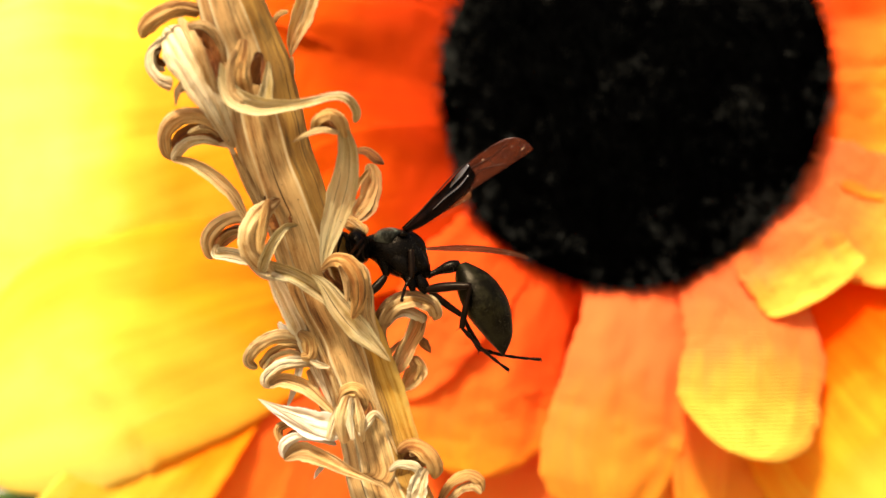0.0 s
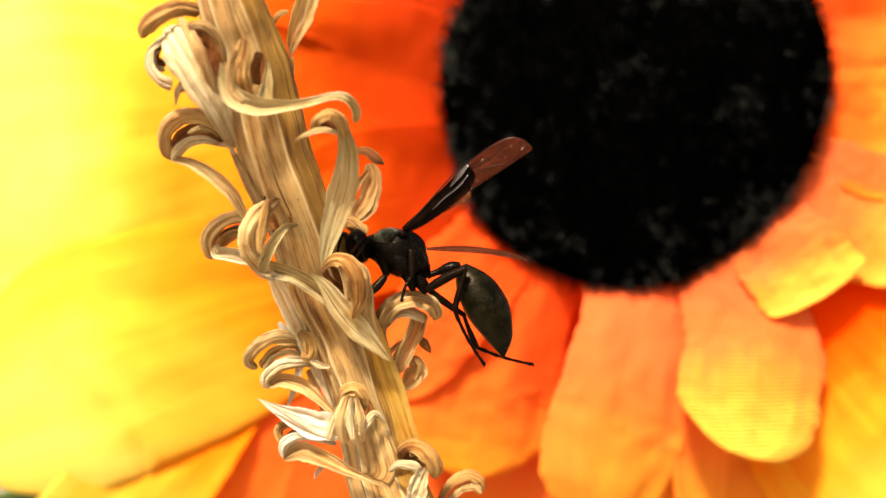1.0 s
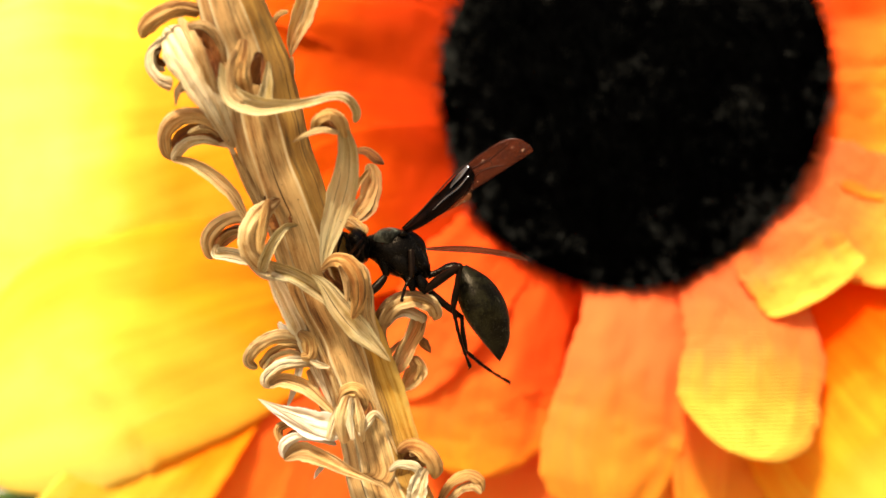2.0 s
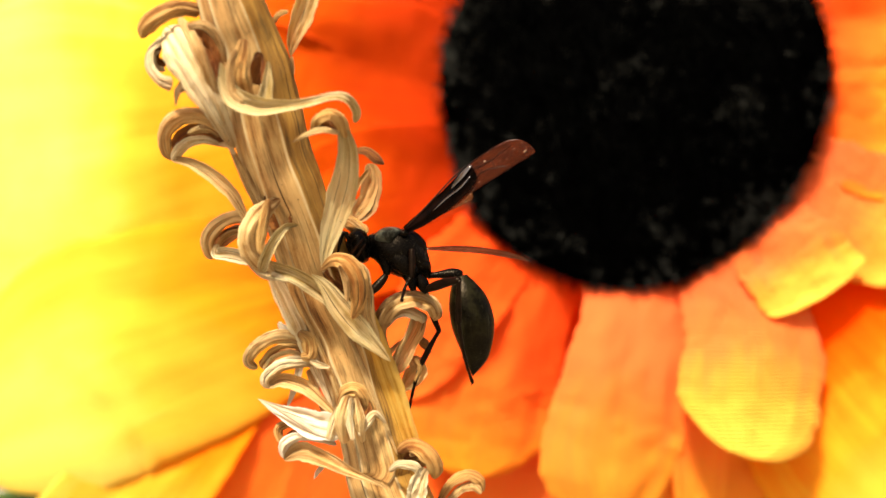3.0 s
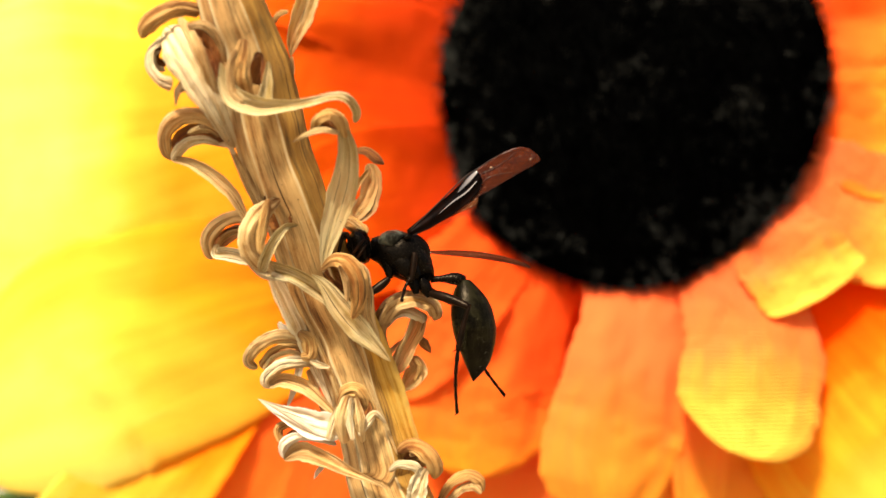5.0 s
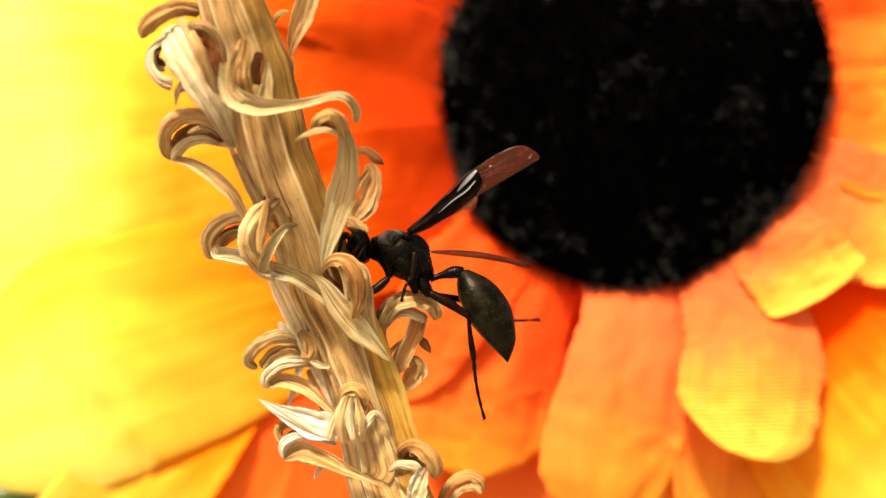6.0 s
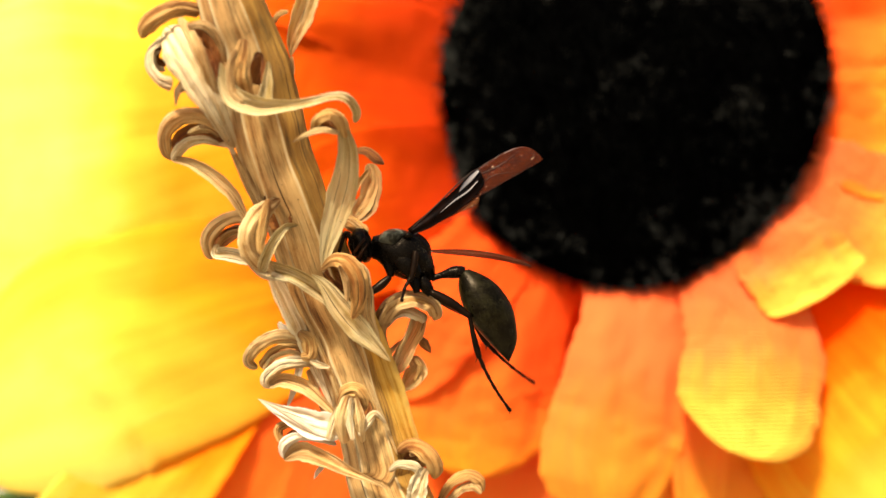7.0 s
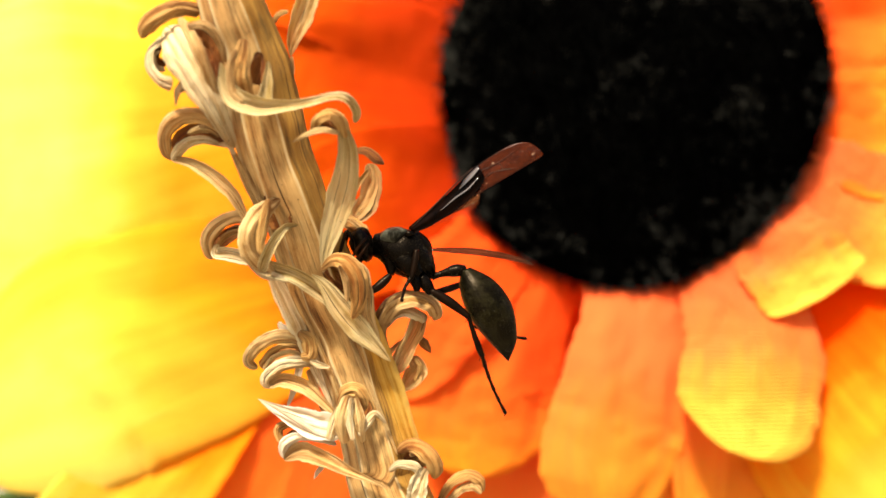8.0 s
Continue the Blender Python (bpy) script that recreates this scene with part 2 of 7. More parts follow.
def part(name, bm, material, parent=None, label="", at=None, smooth=True):
    """Links bm, built in scene metres, as one mesh under parent. at: its pivot in scene metres."""
    base = Vector((0, 0, 0))
    up = parent
    while up is not None:
        base += up.location
        up = up.parent
    pivot = Vector(at) if at is not None else base
    bmesh.ops.translate(bm, verts=bm.verts, vec=-pivot)
    bmesh.ops.recalc_face_normals(bm, faces=bm.faces)
    me = bpy.data.meshes.new(name)
    bm.to_mesh(me)
    bm.free()
    me.materials.append(material)
    if smooth:
        me.polygons.foreach_set("use_smooth", [True] * len(me.polygons))
    ob = new(name, me)
    if parent is not None:
        ob.parent = parent
    ob.location = pivot - base
    return tagged(ob, label)


def thing(name, at, label, category, group=""):
    ob = new(name)
    ob.location = at
    ob.empty_display_size = 0.005
    return tagged(ob, label, category, group)


def ribbon(points, widths, twists, cup=0.0, ridge=0.0, ragged=0.0, thick=0.12, nu=8, nv=26, seed=0.0, ripple=0.0, tip=0.0, foot=0.0, crinkle=0.0, ridges=7.3, bm=None):
    """A curled strip along points (mm): half-widths in mm, twists in degrees (0: broad side to -y, 90: on edge), cupped across."""
    bm = bm or bmesh.new()
    layer = bm.loops.layers.uv.verify()
    pts = [V(p) for p in points]
    rows = []
    for j in range(nv + 1):
        t = j / nv
        p = spline(pts, t)
        tangent = (spline(pts, min(t + 0.01, 1)) - spline(pts, max(t - 0.01, 0))).normalized()
        flat = tangent.cross(Vector((0, 1, 0)))
        flat = flat.normalized() if flat.length > 0.05 else Vector((1, 0, 0))
        deep = flat.cross(tangent).normalized()
        a = radians(linear(twists, t))
        side = flat * math.cos(a) + deep * math.sin(a)
        face = tangent.cross(side).normalized()
        w = max(spline(widths, t), 0.02) * MM
        if t > 1 - tip:
            w *= max(1 - ((t - 1 + tip) / tip) ** 2.4, 0.0004) ** 0.5
        if t < foot:
            w *= max(1 - ((foot - t) / foot) ** 2, 0.02) ** 0.5
        row = []
        for s in (0.5, -0.5):
            for i in range(nu + 1):
                u = 2 * i / nu - 1
                edge = 1 + ragged * (noise.noise((t * 7 + seed, u * 0.6, seed * 3.1)) + 0.5 * noise.noise((t * 31 + seed, u * 2, seed))) * abs(u)
                h = cup * w * (u * u - 0.4)
                h += ridge * w * (abs(math.sin(u * ridges * 0.5 + seed * 5 + 1.7 * t)) * 1.6 - 1) * (1 - 0.4 * abs(u))
                h += ripple * w * noise.noise((t * 3.2 + seed, u * 1.4, seed * 1.7))
                h += crinkle * w * noise.noise((t * 13 + seed, u * 3.7, seed * 2.3))
                taper = 1 - 0.75 * abs(u) ** 4
                row.append(bm.verts.new(p + side * (w * u * edge) + face * (h + s * thick * MM * taper)))
        rows.append(row)
    n = nu + 1
    order = list(range(n)) + [n + i for i in reversed(range(n))]
    across = [i / nu for i in range(n)] + [i / nu for i in reversed(range(n))]
    for j in range(nv):
        for k in range(2 * n):
            m = (k + 1) % (2 * n)
            f = bm.faces.new((rows[j][order[k]], rows[j][order[m]], rows[j + 1][order[m]], rows[j + 1][order[k]]))
            for loop, (a, b) in zip(f.loops, ((k, j), (m, j), (m, j + 1), (k, j + 1))):
                loop[layer].uv = (across[a], b / nv)
    for j in (0, nv):
        for i in range(nu):
            bm.faces.new((rows[j][i], rows[j][i + 1], rows[j][n + i + 1], rows[j][n + i]))
    return bm


def loft(points, up, down, deep, n=20, m=36, bm=None, wave=None, uv=1.0, local=False):
    """A round body along points (mm) with half-heights up and down and half-depth (mm) along it; wave(t, angle) swells it."""
    bm = bm or bmesh.new()
    layer = bm.loops.layers.uv.verify()
    pts = [Vector(p) * MM if local else V(p) for p in points]
    rings = []
    for j in range(m + 1):
        t = j / m
        p = spline(pts, t)
        tangent = (spline(pts, min(t + 0.01, 1)) - spline(pts, max(t - 0.01, 0))).normalized()
        side = Vector((0, 1, 0))
        side = (side - tangent * side.dot(tangent)).normalized()
        rise = tangent.cross(side).normalized()
        a, b, c = (max(spline(v, t), 0.012) * MM for v in (up, down, deep))
        ring = []
        for i in range(n):
            q = 2 * math.pi * i / n
            k = wave(t, q) if wave else 1.0
            s = math.sin(q)
            ring.append(bm.verts.new(p + rise * (s * (a if s > 0 else b) * k) + side * (math.cos(q) * c * k)))
        rings.append(ring)
    for j in range(m):
        for i in range(n):
            f = bm.faces.new((rings[j][i], rings[j][(i + 1) % n], rings[j + 1][(i + 1) % n], rings[j + 1][i]))
            for loop, (a, b) in zip(f.loops, ((i, j), (i + 1, j), (i + 1, j + 1), (i, j + 1))):
                loop[layer].uv = (a / n * uv, b / m)
    bm.faces.new(rings[0])
    bm.faces.new(list(reversed(rings[-1])))
    return bm


# ---- ground ----
bm = bmesh.new()
for x, y in ((-1, -1), (1, -1), (1, 1), (-1, 1)):
    bm.verts.new((x * 2500, y * 2500, 0))
bm.faces.new(bm.verts)
tagged(part("ground", bm, SOIL), "bare brown soil under the flower", "ground", kind="structure")

# ---- artificial flower ----
FLOWER = V((28, 90, -200))
flower = thing("artificial_sunflower", FLOWER, "artificial sunflower with orange and yellow cloth petals and black plush centre", "flower")


def petal(points, widths, material, twists=(0,), cup=0.12, ripple=0.10, seed=0.0, label="", tip=0.30):
    broad = max(widths)
    bm = ribbon(points, widths, list(twists), cup, 0.02, min(0.11, 0.9 / broad), 0.3, 34, 90, seed, ripple, tip, crinkle=min(0.04, 0.32 / broad))
    return part("petal", bm, material, flower, label)


petal([(-7.8, 72, 44.65), (-27.21, 77, 48.95), (-56.38, 84, 51.58), (-102.19, 106, 60.03)], [7.43, 14.26, 15.66, 17.55, 16.96], FABRIC_YELLOW, [0], 0.1, 0.08, 0.3)
petal([(-3.82, 62, 21.81), (-23.25, 64, 22.1), (-44.06, 69, 19.39), (-67.86, 78, 17.25), (-108.72, 98, 15.27)], [7.82, 14.05, 17.25, 22.83, 28.15, 28.15], FABRIC_LEMON, [0], -0.06, 0.05, 1.67, "large cloth petal, orange at its foot and bright yellow outward")
petal([(-3.72, 58, -13.43), (-14.91, 60, -24.76), (-22.82, 61.3, -37.09), (-31.17, 64, -50.11)], [6.76, 11.1, 14.2, 15.63, 13.21], FABRIC_EMBER, [0], 0.08, 0.06, 3.04)
petal([(-21.2, 62, -12.08), (-32.9, 60, -23.91), (-44.29, 60.8, -35.24), (-57.1, 65, -49.56), (-70.92, 72, -63.95)], [3.47, 5.16, 8.17, 10.89, 11.63, 10.21], FABRIC_LEMON, [0], 0.08, 0.05, 4.41)
petal([(-7.2, 60, -3.34), (-19.06, 59, -6.72), (-29.91, 58, -9.8), (-40.9, 58, -13.6), (-51.39, 59, -16.93), (-60.74, 61, -22.35), (-78.01, 66, -31.86)], [7.71, 12.76, 15.55, 17.24, 18.21, 18.29, 17.4], FABRIC_SUNNY, [0], -0.12, 0.045, 5.78, "large bright yellow cloth petal")
petal([(19.9, 64, 9.78), (10.8, 60, -22.19), (5.69, 61, -41.33), (1.43, 66, -57.03)], [6.16, 9.06, 10.75, 11.31, 9.82], FABRIC_ORANGE, [0], 0.1, 0.1, 7.15)
petal([(10.22, 64, 8.01), (-5.45, 59, -20.34), (-14.2, 61.5, -42.34), (-22.07, 68, -57.79)], [6.16, 9.44, 11.59, 11.38, 9.95], FABRIC_EMBER, [0], 0.1, 0.1, 8.52)
petal([(38.68, 57, 1.76), (36.84, 50, -19.06), (36.23, 49.5, -28.52), (36.58, 52, -42.00)], [4.20, 3.99, 4.13, 3.72], FABRIC_ORANGE, [0], 0.15, 0.1, 9.89)
petal([(41.65, 60, 3.51), (40.88, 54.5, -13.10), (42.63, 52.2, -27.48), (44.84, 54, -45.91)], [7.71, 12.36, 15.40, 16.42], FABRIC_ORANGE, [0], 0.05, 0.06, 9.2)
petal([(45.16, 55, -4.88), (53.09, 52, -14.49), (59.49, 50, -23.84), (73.04, 50, -38.99)], [7.44, 13.76, 17.14, 17.14], FABRIC_SHADED_FOOT, [0], -0.12, 0.06, 11.26, "yellow cloth petal with a red-orange foot, shade coloured in")
petal([(50.01, 57, 1.76), (58.82, 56, -3.25), (68.47, 57, -1.59), (84.79, 62, 0.09)], [5.03, 7.50, 8.39, 7.82], FABRIC_SHADED_FOOT, [0], -0.1, 0.06, 12.63)
petal([(56.12, 62, 25.28), (71.86, 64, 24.75), (91.89, 68, 24.51), (115.76, 76, 23.9)], [6.95, 12.29, 14.28, 13.74, 11.42], FABRIC_YELLOW, [0], 0.1, 0.08, 14.0)
petal([(47.43, 62, 48.74), (61.23, 66, 64.35), (75.74, 72, 80.85)], [6.95, 12.38, 13.57, 12.07], FABRIC_YELLOW, [0], 0.1, 0.08, 15.37)
petal([(29.19, 62, 53.08), (29.99, 66, 68.81), (31.59, 74, 88.46)], [7.82, 13.27, 13.63, 12.22], FABRIC_YELLOW, [0], 0.1, 0.08, 16.74)
petal([(10.08, 62, 49.61), (-0.36, 66, 66.14), (-11.66, 74, 83.76)], [7.82, 13.27, 13.63, 12.22], FABRIC_YELLOW, [0], 0.1, 0.08, 18.11)
petal([(9.8, 58, 33.88), (-3.73, 58.5, 37.39), (-19.13, 59.5, 41.93), (-33.82, 64, 47.64)], [6.76, 9.32, 11.06, 10.33, 8.81], FABRIC_RED, [0], 0.1, 0.12, 19.48)
petal([(8.03, 56.5, 20.15), (-5.35, 56.5, 20.98), (-18.99, 58.5, 22.98), (-29.88, 62, 23.98)], [9.2, 13.79, 15.16, 14.08, 10.42], FABRIC_RED, [0], 0.1, 0.14, 20.85, "red-orange cloth petal creased beside the black centre")
petal([(7.91, 54.5, 9.15), (-3.59, 53, 6.6), (-15.11, 54, 4.19), (-24.84, 58, 0.93)], [7.83, 11.44, 12.27, 11.17, 8.45], FABRIC_RED, [0], 0.12, 0.12, 22.22)
petal([(9.86, 53, 3.34), (2.87, 50, -4.70), (-2.06, 49.3, -11.82), (-7.03, 50.2, -20.68)], [6.52, 7.18, 6.66, 5.27], FABRIC_BLAZE, [0, -8, -14], -0.14, 0.14, 23.59)
petal([(16.51, 54, 3.37), (10.60, 52, -8.01), (6.77, 51.5, -17.66), (5.34, 52, -25.41), (4.39, 52.5, -32.90)], [7.39, 8.90, 11.13, 11.01, 9.58], FABRIC_EMBER, [0, 8, 12, 10], -0.16, 0.09, 24.96, "orange cloth petal paling towards its tip")
petal([(29.29, 53.5, 0.90), (27.69, 50.5, -9.52), (25.35, 47.5, -19.49), (23.86, 47, -27.99), (24.24, 50, -40.59)], [8.02, 8.00, 9.23, 10.45, 9.89], FABRIC_ORANGE, [0, 6, 8, 8], -0.2, 0.13, 26.33)
petal([(39.62, 53, 3.34), (41.94, 50.5, -4.72), (42.88, 47, -13.17), (41.7, 43.5, -20.6), (39.9, 40, -27.4)], [7.34, 8.64, 9.67, 9.86, 9.30], FABRIC_AMBER, [0], -0.14, 0.07, 27.7, "orange cloth petal with a rounded yellow tip bent forward")
petal([(48.94, 54, 12.40), (54.91, 52.5, 7.80), (61.14, 51, 3.70), (68.26, 50, -1.12)], [6.57, 8.12, 8.84, 8.29], FABRIC_AMBER, [0], 0.1, 0.16, 29.07)
petal([(44.7, 54, 7.9), (47.1, 51.5, 2.2), (49.6, 49, -2.3), (52.3, 46.5, -6.7)], [5.75, 7.0, 7.9, 7.9], FABRIC_AMBER, [0, 0, 6], 0.1, 0.22, 30.44, "orange cloth petal with a curled yellow edge", 0.12)
petal([(50.95, 55, 19.11), (58.37, 53, 17.61), (67.16, 51, 15.75), (78.98, 52, 13.03)], [5.79, 8.18, 9.55, 9.5, 8.09], FABRIC_GOLD, [0], 0.1, 0.14, 31.81)
petal([(50.12, 55, 31.51), (60.44, 54, 33.75), (71.41, 53, 35.95), (83.43, 54, 38.68)], [6.62, 8.64, 9.65, 9.64, 8.21], FABRIC_GOLD, [0], 0.1, 0.14, 33.18)
petal([(41.02, 55, 43.09), (48.94, 54, 54.28), (57.98, 56, 66.73)], [6.62, 9.88, 9.49, 8.33], FABRIC_ORANGE, [0], 0.1, 0.14, 34.55)
petal([(27.79, 55, 48.05), (27.59, 54, 60.03), (27.99, 56, 71.73)], [6.62, 9.88, 9.49, 8.33], FABRIC_ORANGE, [0], 0.1, 0.14, 35.92)
petal([(15.38, 55, 43.92), (7.88, 54, 54.28), (1.33, 56, 66.73)], [6.62, 9.88, 9.49, 8.33], FABRIC_RED, [0], 0.1, 0.14, 37.29)

# plush centre: a low dome carrying a pile of short fibres
DISC = V((27.0, 51, 22.2))
DISC_R = 27.2 * MM
DOME = 0.006


def dome(r, a):
    """A place on the dome, r from 0 to 1, and its outward way."""
    wob = 1 + 0.012 * math.sin(3 * a + 1) + 0.008 * math.sin(7 * a)
    wob += 0.05 * math.exp(9 * (math.cos(a - 0.60) - 1)) - 0.032 * math.exp(14 * (math.cos(a + 0.62) - 1)) + 0.02 * math.exp(9 * (math.cos(a + 2.2) - 1))
    q = DISC + Vector((math.cos(a) * r * DISC_R * wob, -DOME * (1 - r ** 2.4), math.sin(a) * r * DISC_R * wob))
    out = Vector((math.cos(a) * r ** 4 * 1.1, -1.0 + 0.85 * r ** 6, math.sin(a) * r ** 4 * 1.1)).normalized()
    return q, out


bm = bmesh.new()
rings = []
for j in range(1, 25):
    rings.append([bm.verts.new(dome(j / 24, 2 * math.pi * i / 64)[0]) for i in range(64)])
top = bm.verts.new(dome(0, 0)[0])
for i in range(64):
    bm.faces.new((top, rings[0][i], rings[0][(i + 1) % 64]))
    for j in range(23):
        bm.faces.new((rings[j][i], rings[j + 1][i], rings[j + 1][(i + 1) % 64], rings[j][(i + 1) % 64]))
under = [bm.verts.new(v.co + Vector((0, 0.010, 0))) for v in rings[-1]]
for i in range(64):
    bm.faces.new((rings[-1][i], under[i], under[(i + 1) % 64], rings[-1][(i + 1) % 64]))
bm.faces.new(under)
part("flower_centre", bm, PLUSH, flower, "round black plush centre")

verts, faces = [], []
pile = random.Random(5)
for k in range(30000):
    r, a = math.sqrt(pile.random()), pile.uniform(0, 2 * math.pi)
    if k > 26000:
        r = pile.uniform(0.96, 1.0)
    q, out = dome(r * 0.995, a)
    tuft = noise.noise((q.x * 260, q.z * 260, 3.0))
    lean = Vector((pile.gauss(0, 0.45), pile.gauss(0, 0.3), pile.gauss(0, 0.45)))
    way = (out + lean + Vector((tuft, 0, -tuft)) * 0.5).normalized()
    tall = pile.uniform(0.5, 1.25) * (1 + 0.5 * tuft) * MM * (1.2 + 1.1 * r ** 14)
    side = way.cross(Vector((pile.gauss(0, 1), pile.gauss(0, 1), pile.gauss(0, 1)))).normalized() * pile.uniform(0.035, 0.075) * MM
    b = len(verts)
    q = q - FLOWER
    verts += [q - side, q + side, q + way * tall * 0.6 + side * 0.8, q + way * tall * 0.6 - side * 0.8, q + way * tall + side.cross(way) * 0.8]
    faces += [(b, b + 1, b + 2, b + 3), (b + 3, b + 2, b + 4)]
me = bpy.data.meshes.new("plush")
me.from_pydata(verts, [], faces)
me.materials.append(PLUSH_FIBRE)
fuzz = new("plush", me)
fuzz.parent = flower
tagged(fuzz, "short black plush fibres", kind="stuff")

# the cup behind the petals, the stem to the ground and a leaf
part("calyx", loft([(28.73, 58, 23.24), (29.94, 64, 24.22), (31.15, 70, 24.83), (32.77, 78, 25.16), (33.99, 84, 24.59)], [6, 20, 24, 12, 4], [6, 20, 24, 12, 4], [6, 20, 24, 12, 4], 28, 20), GREEN, flower, "green plastic cup behind the petals")
part("stem", loft([(33.18, 80, 24.49), (34.79, 88, 14.43), (34.79, 90, -26.81), (28, 90, -120), (28, 90, -200)], [3.2, 3, 3, 3, 3.4], [3.2, 3, 3, 3, 3.4], [3.2, 3, 3, 3, 3.4], 16, 40), GREEN, flower, "green plastic stem")
part("leaf", ribbon([(-52, 80, -51), (-63.5, 81, -50.6), (-78, 82, -50.8), (-100, 88, -52.5), (-121, 95, -60)], [5, 9.2, 9.6, 7, 1], [10], 0.2, 0.02, 0.06, 0.4, 14, 30, 2.0, 0.06), GREEN, flower, "dark green cloth leaf")

# ---- dry flower stalk ----
stalk_pts = [(-18.45, -10.89, 25.72), (-16.91, -8.65, 19.78), (-15.65, -6.7, 15.69), (-14.8, -4.85, 11.36), (-13.8, -3.2, 6.78), (-12.13, -1.47, 2.01), (-10.69, 1.11, -2.99), (-8.71, 3.06, -8.24), (-7.21, 3.82, -13.54), (-5.85, 4.56, -18.92), (-4.73, 5.23, -23.42), (6, 7.5, -50), (14, 11, -85), (22, 14, -130), (26, 16, -170), (27, 16, -201)]
STALK_R = [2.41, 2.55, 2.9, 3.05, 3.1, 3.03, 3.39, 3.36, 3.22, 3.36, 3.54, 3.8, 3.7, 3.8, 3.9, 4.2]
STALK_FOOT = V(stalk_pts[-1])
stalk = thing("dry_flower_stalk", STALK_FOOT, "dry straw-coloured flower stalk with curled bracts", "plant stalk")
TURN = 2 * math.pi
EDGES = [TURN * x for x in (0.02, 0.10, 0.19, 0.30, 0.434, 0.58, 0.668, 0.735, 0.82, 0.91, 1.02)]


def stalk_wave(t, q):
    """Flat and slightly hollow faces between long sharp ridges, fine furrows, a little swelling where bracts sit."""
    k = 1 + 0.02 * math.sin(t * 95) + 0.03 * noise.noise((t * 30, math.cos(q), math.sin(q)))
    a = (q - 0.05 * math.sin(t * 14) - EDGES[0]) % TURN + EDGES[0]
    for i in range(len(EDGES) - 1):
        if EDGES[i] <= a < EDGES[i + 1]:
            half = (EDGES[i + 1] - EDGES[i]) / 2
            f = (a - EDGES[i]) / (2 * half)
            k *= math.cos(half) / math.cos((2 * f - 1) * half) * 0.6 + 0.4
            k += 0.045 * math.exp(-min(f, 1 - f) * 16) - 0.035 * math.sin(math.pi * f) ** 0.8
    k += 0.010 * noise.noise((t * 18, math.cos(q) * 11, math.sin(q) * 11))
    return k + 0.004 * noise.noise((t * 220, math.cos(q) * 5, math.sin(q) * 5))


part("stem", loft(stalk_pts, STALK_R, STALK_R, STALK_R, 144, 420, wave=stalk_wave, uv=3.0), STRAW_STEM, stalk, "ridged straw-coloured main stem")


def bract(points, widths, twists, cup, material, seed, label=""):
    bm = ribbon(points, widths, twists, cup, 0.10, 0.16, 0.045, 24, 60, seed, 0.24, 0.07, 0.06, 0.07, 9.0)
    return part("bract", bm, material, stalk, label)


bract([(-19.06, -9.38, 18.7), (-20.48, -10.19, 18.67), (-21.99, -10.72, 17.93), (-23.13, -10.15, 17.19), (-23.65, -9.61, 16.52)], [0.61, 0.67, 0.72, 0.64, 0.28], [20, 35, 30, 20], -0.5, STRAW_TAN, 0.2)
bract([(-19.14, -10.76, 17.48), (-18.54, -10.2, 16.08), (-17.93, -9.46, 14.24), (-17.66, -8.7, 12.37)], [0.44, 0.88, 0.75, 0.22], [0], 0.5, STRAW_BROWN, 1.03)
bract([(-16.8, -7.51, 8.15), (-17.71, -10, 10.62), (-19.07, -11.02, 13.08), (-20.59, -10.74, 15.53), (-21.91, -9.2, 17.41)], [0.36, 0.88, 1.32, 1.38, 0.78], [0, 10, 15], -0.3, STRAW_WHITE, 1.86, "long pale bract lying along the stem")
bract([(-16.84, -7.94, 9.33), (-17.62, -10.36, 11.88), (-18.3, -11.83, 14.22), (-19.16, -11.86, 16.15), (-20.58, -10.29, 17.95)], [0.18, 0.4, 0.48, 0.49, 0.28], [0, 20], -0.6, STRAW_PALE, 2.69)
bract([(-19.47, -11.98, 16.98), (-18.18, -11.65, 17.06), (-17.31, -10.95, 16.22), (-16.94, -9.9, 14.51)], [0.26, 0.39, 0.4, 0.13], [10], -0.4, STRAW_PALE, 3.52)
bract([(-21.18, -9.72, 12.78), (-22.41, -9.32, 13.38), (-23.19, -9.22, 14.51), (-23.03, -9.31, 15.7), (-22.22, -9.37, 16.4), (-21.49, -9.41, 16.83)], [0.61, 0.52, 0.53, 0.56, 0.49, 0.23], [20, 40, 45, 40], -0.3, STRAW_WHITE, 4.35)
bract([(-22.12, -8.49, 14.52), (-22.77, -8.71, 15.06), (-22.49, -9.04, 15.89), (-21.92, -9.15, 16.18)], [0.36, 0.36, 0.31, 0.18], [0], 0.3, STRAW_BROWN, 5.18)
bract([(-22.03, -8.77, 14.15), (-22.76, -8.89, 14.44), (-22.8, -9.2, 15.19), (-22.31, -9.36, 15.6)], [0.21, 0.26, 0.26, 0.15], [30], -0.3, STRAW_WHITE, 6.01)
bract([(-20.18, -9.35, 12.93), (-20.95, -9.11, 12.35), (-21.2, -8.7, 11.34)], [0.53, 0.27, 0.04], [0], 0.3, STRAW_WHITE, 6.84)
bract([(-15.32, -10.91, 16.23), (-15.56, -10.98, 14.61), (-15.74, -10.57, 12.94), (-15.18, -9.87, 11.61)], [0.39, 0.74, 0.87, 0.53], [0], -0.4, STRAW_TAN, 7.67)
bract([(-14.3, -10.33, 15.31), (-14.38, -9.89, 14.25), (-14.75, -9.35, 12.93)], [0.31, 0.57, 0.4], [0], 0.5, STRAW_BROWN, 8.5)
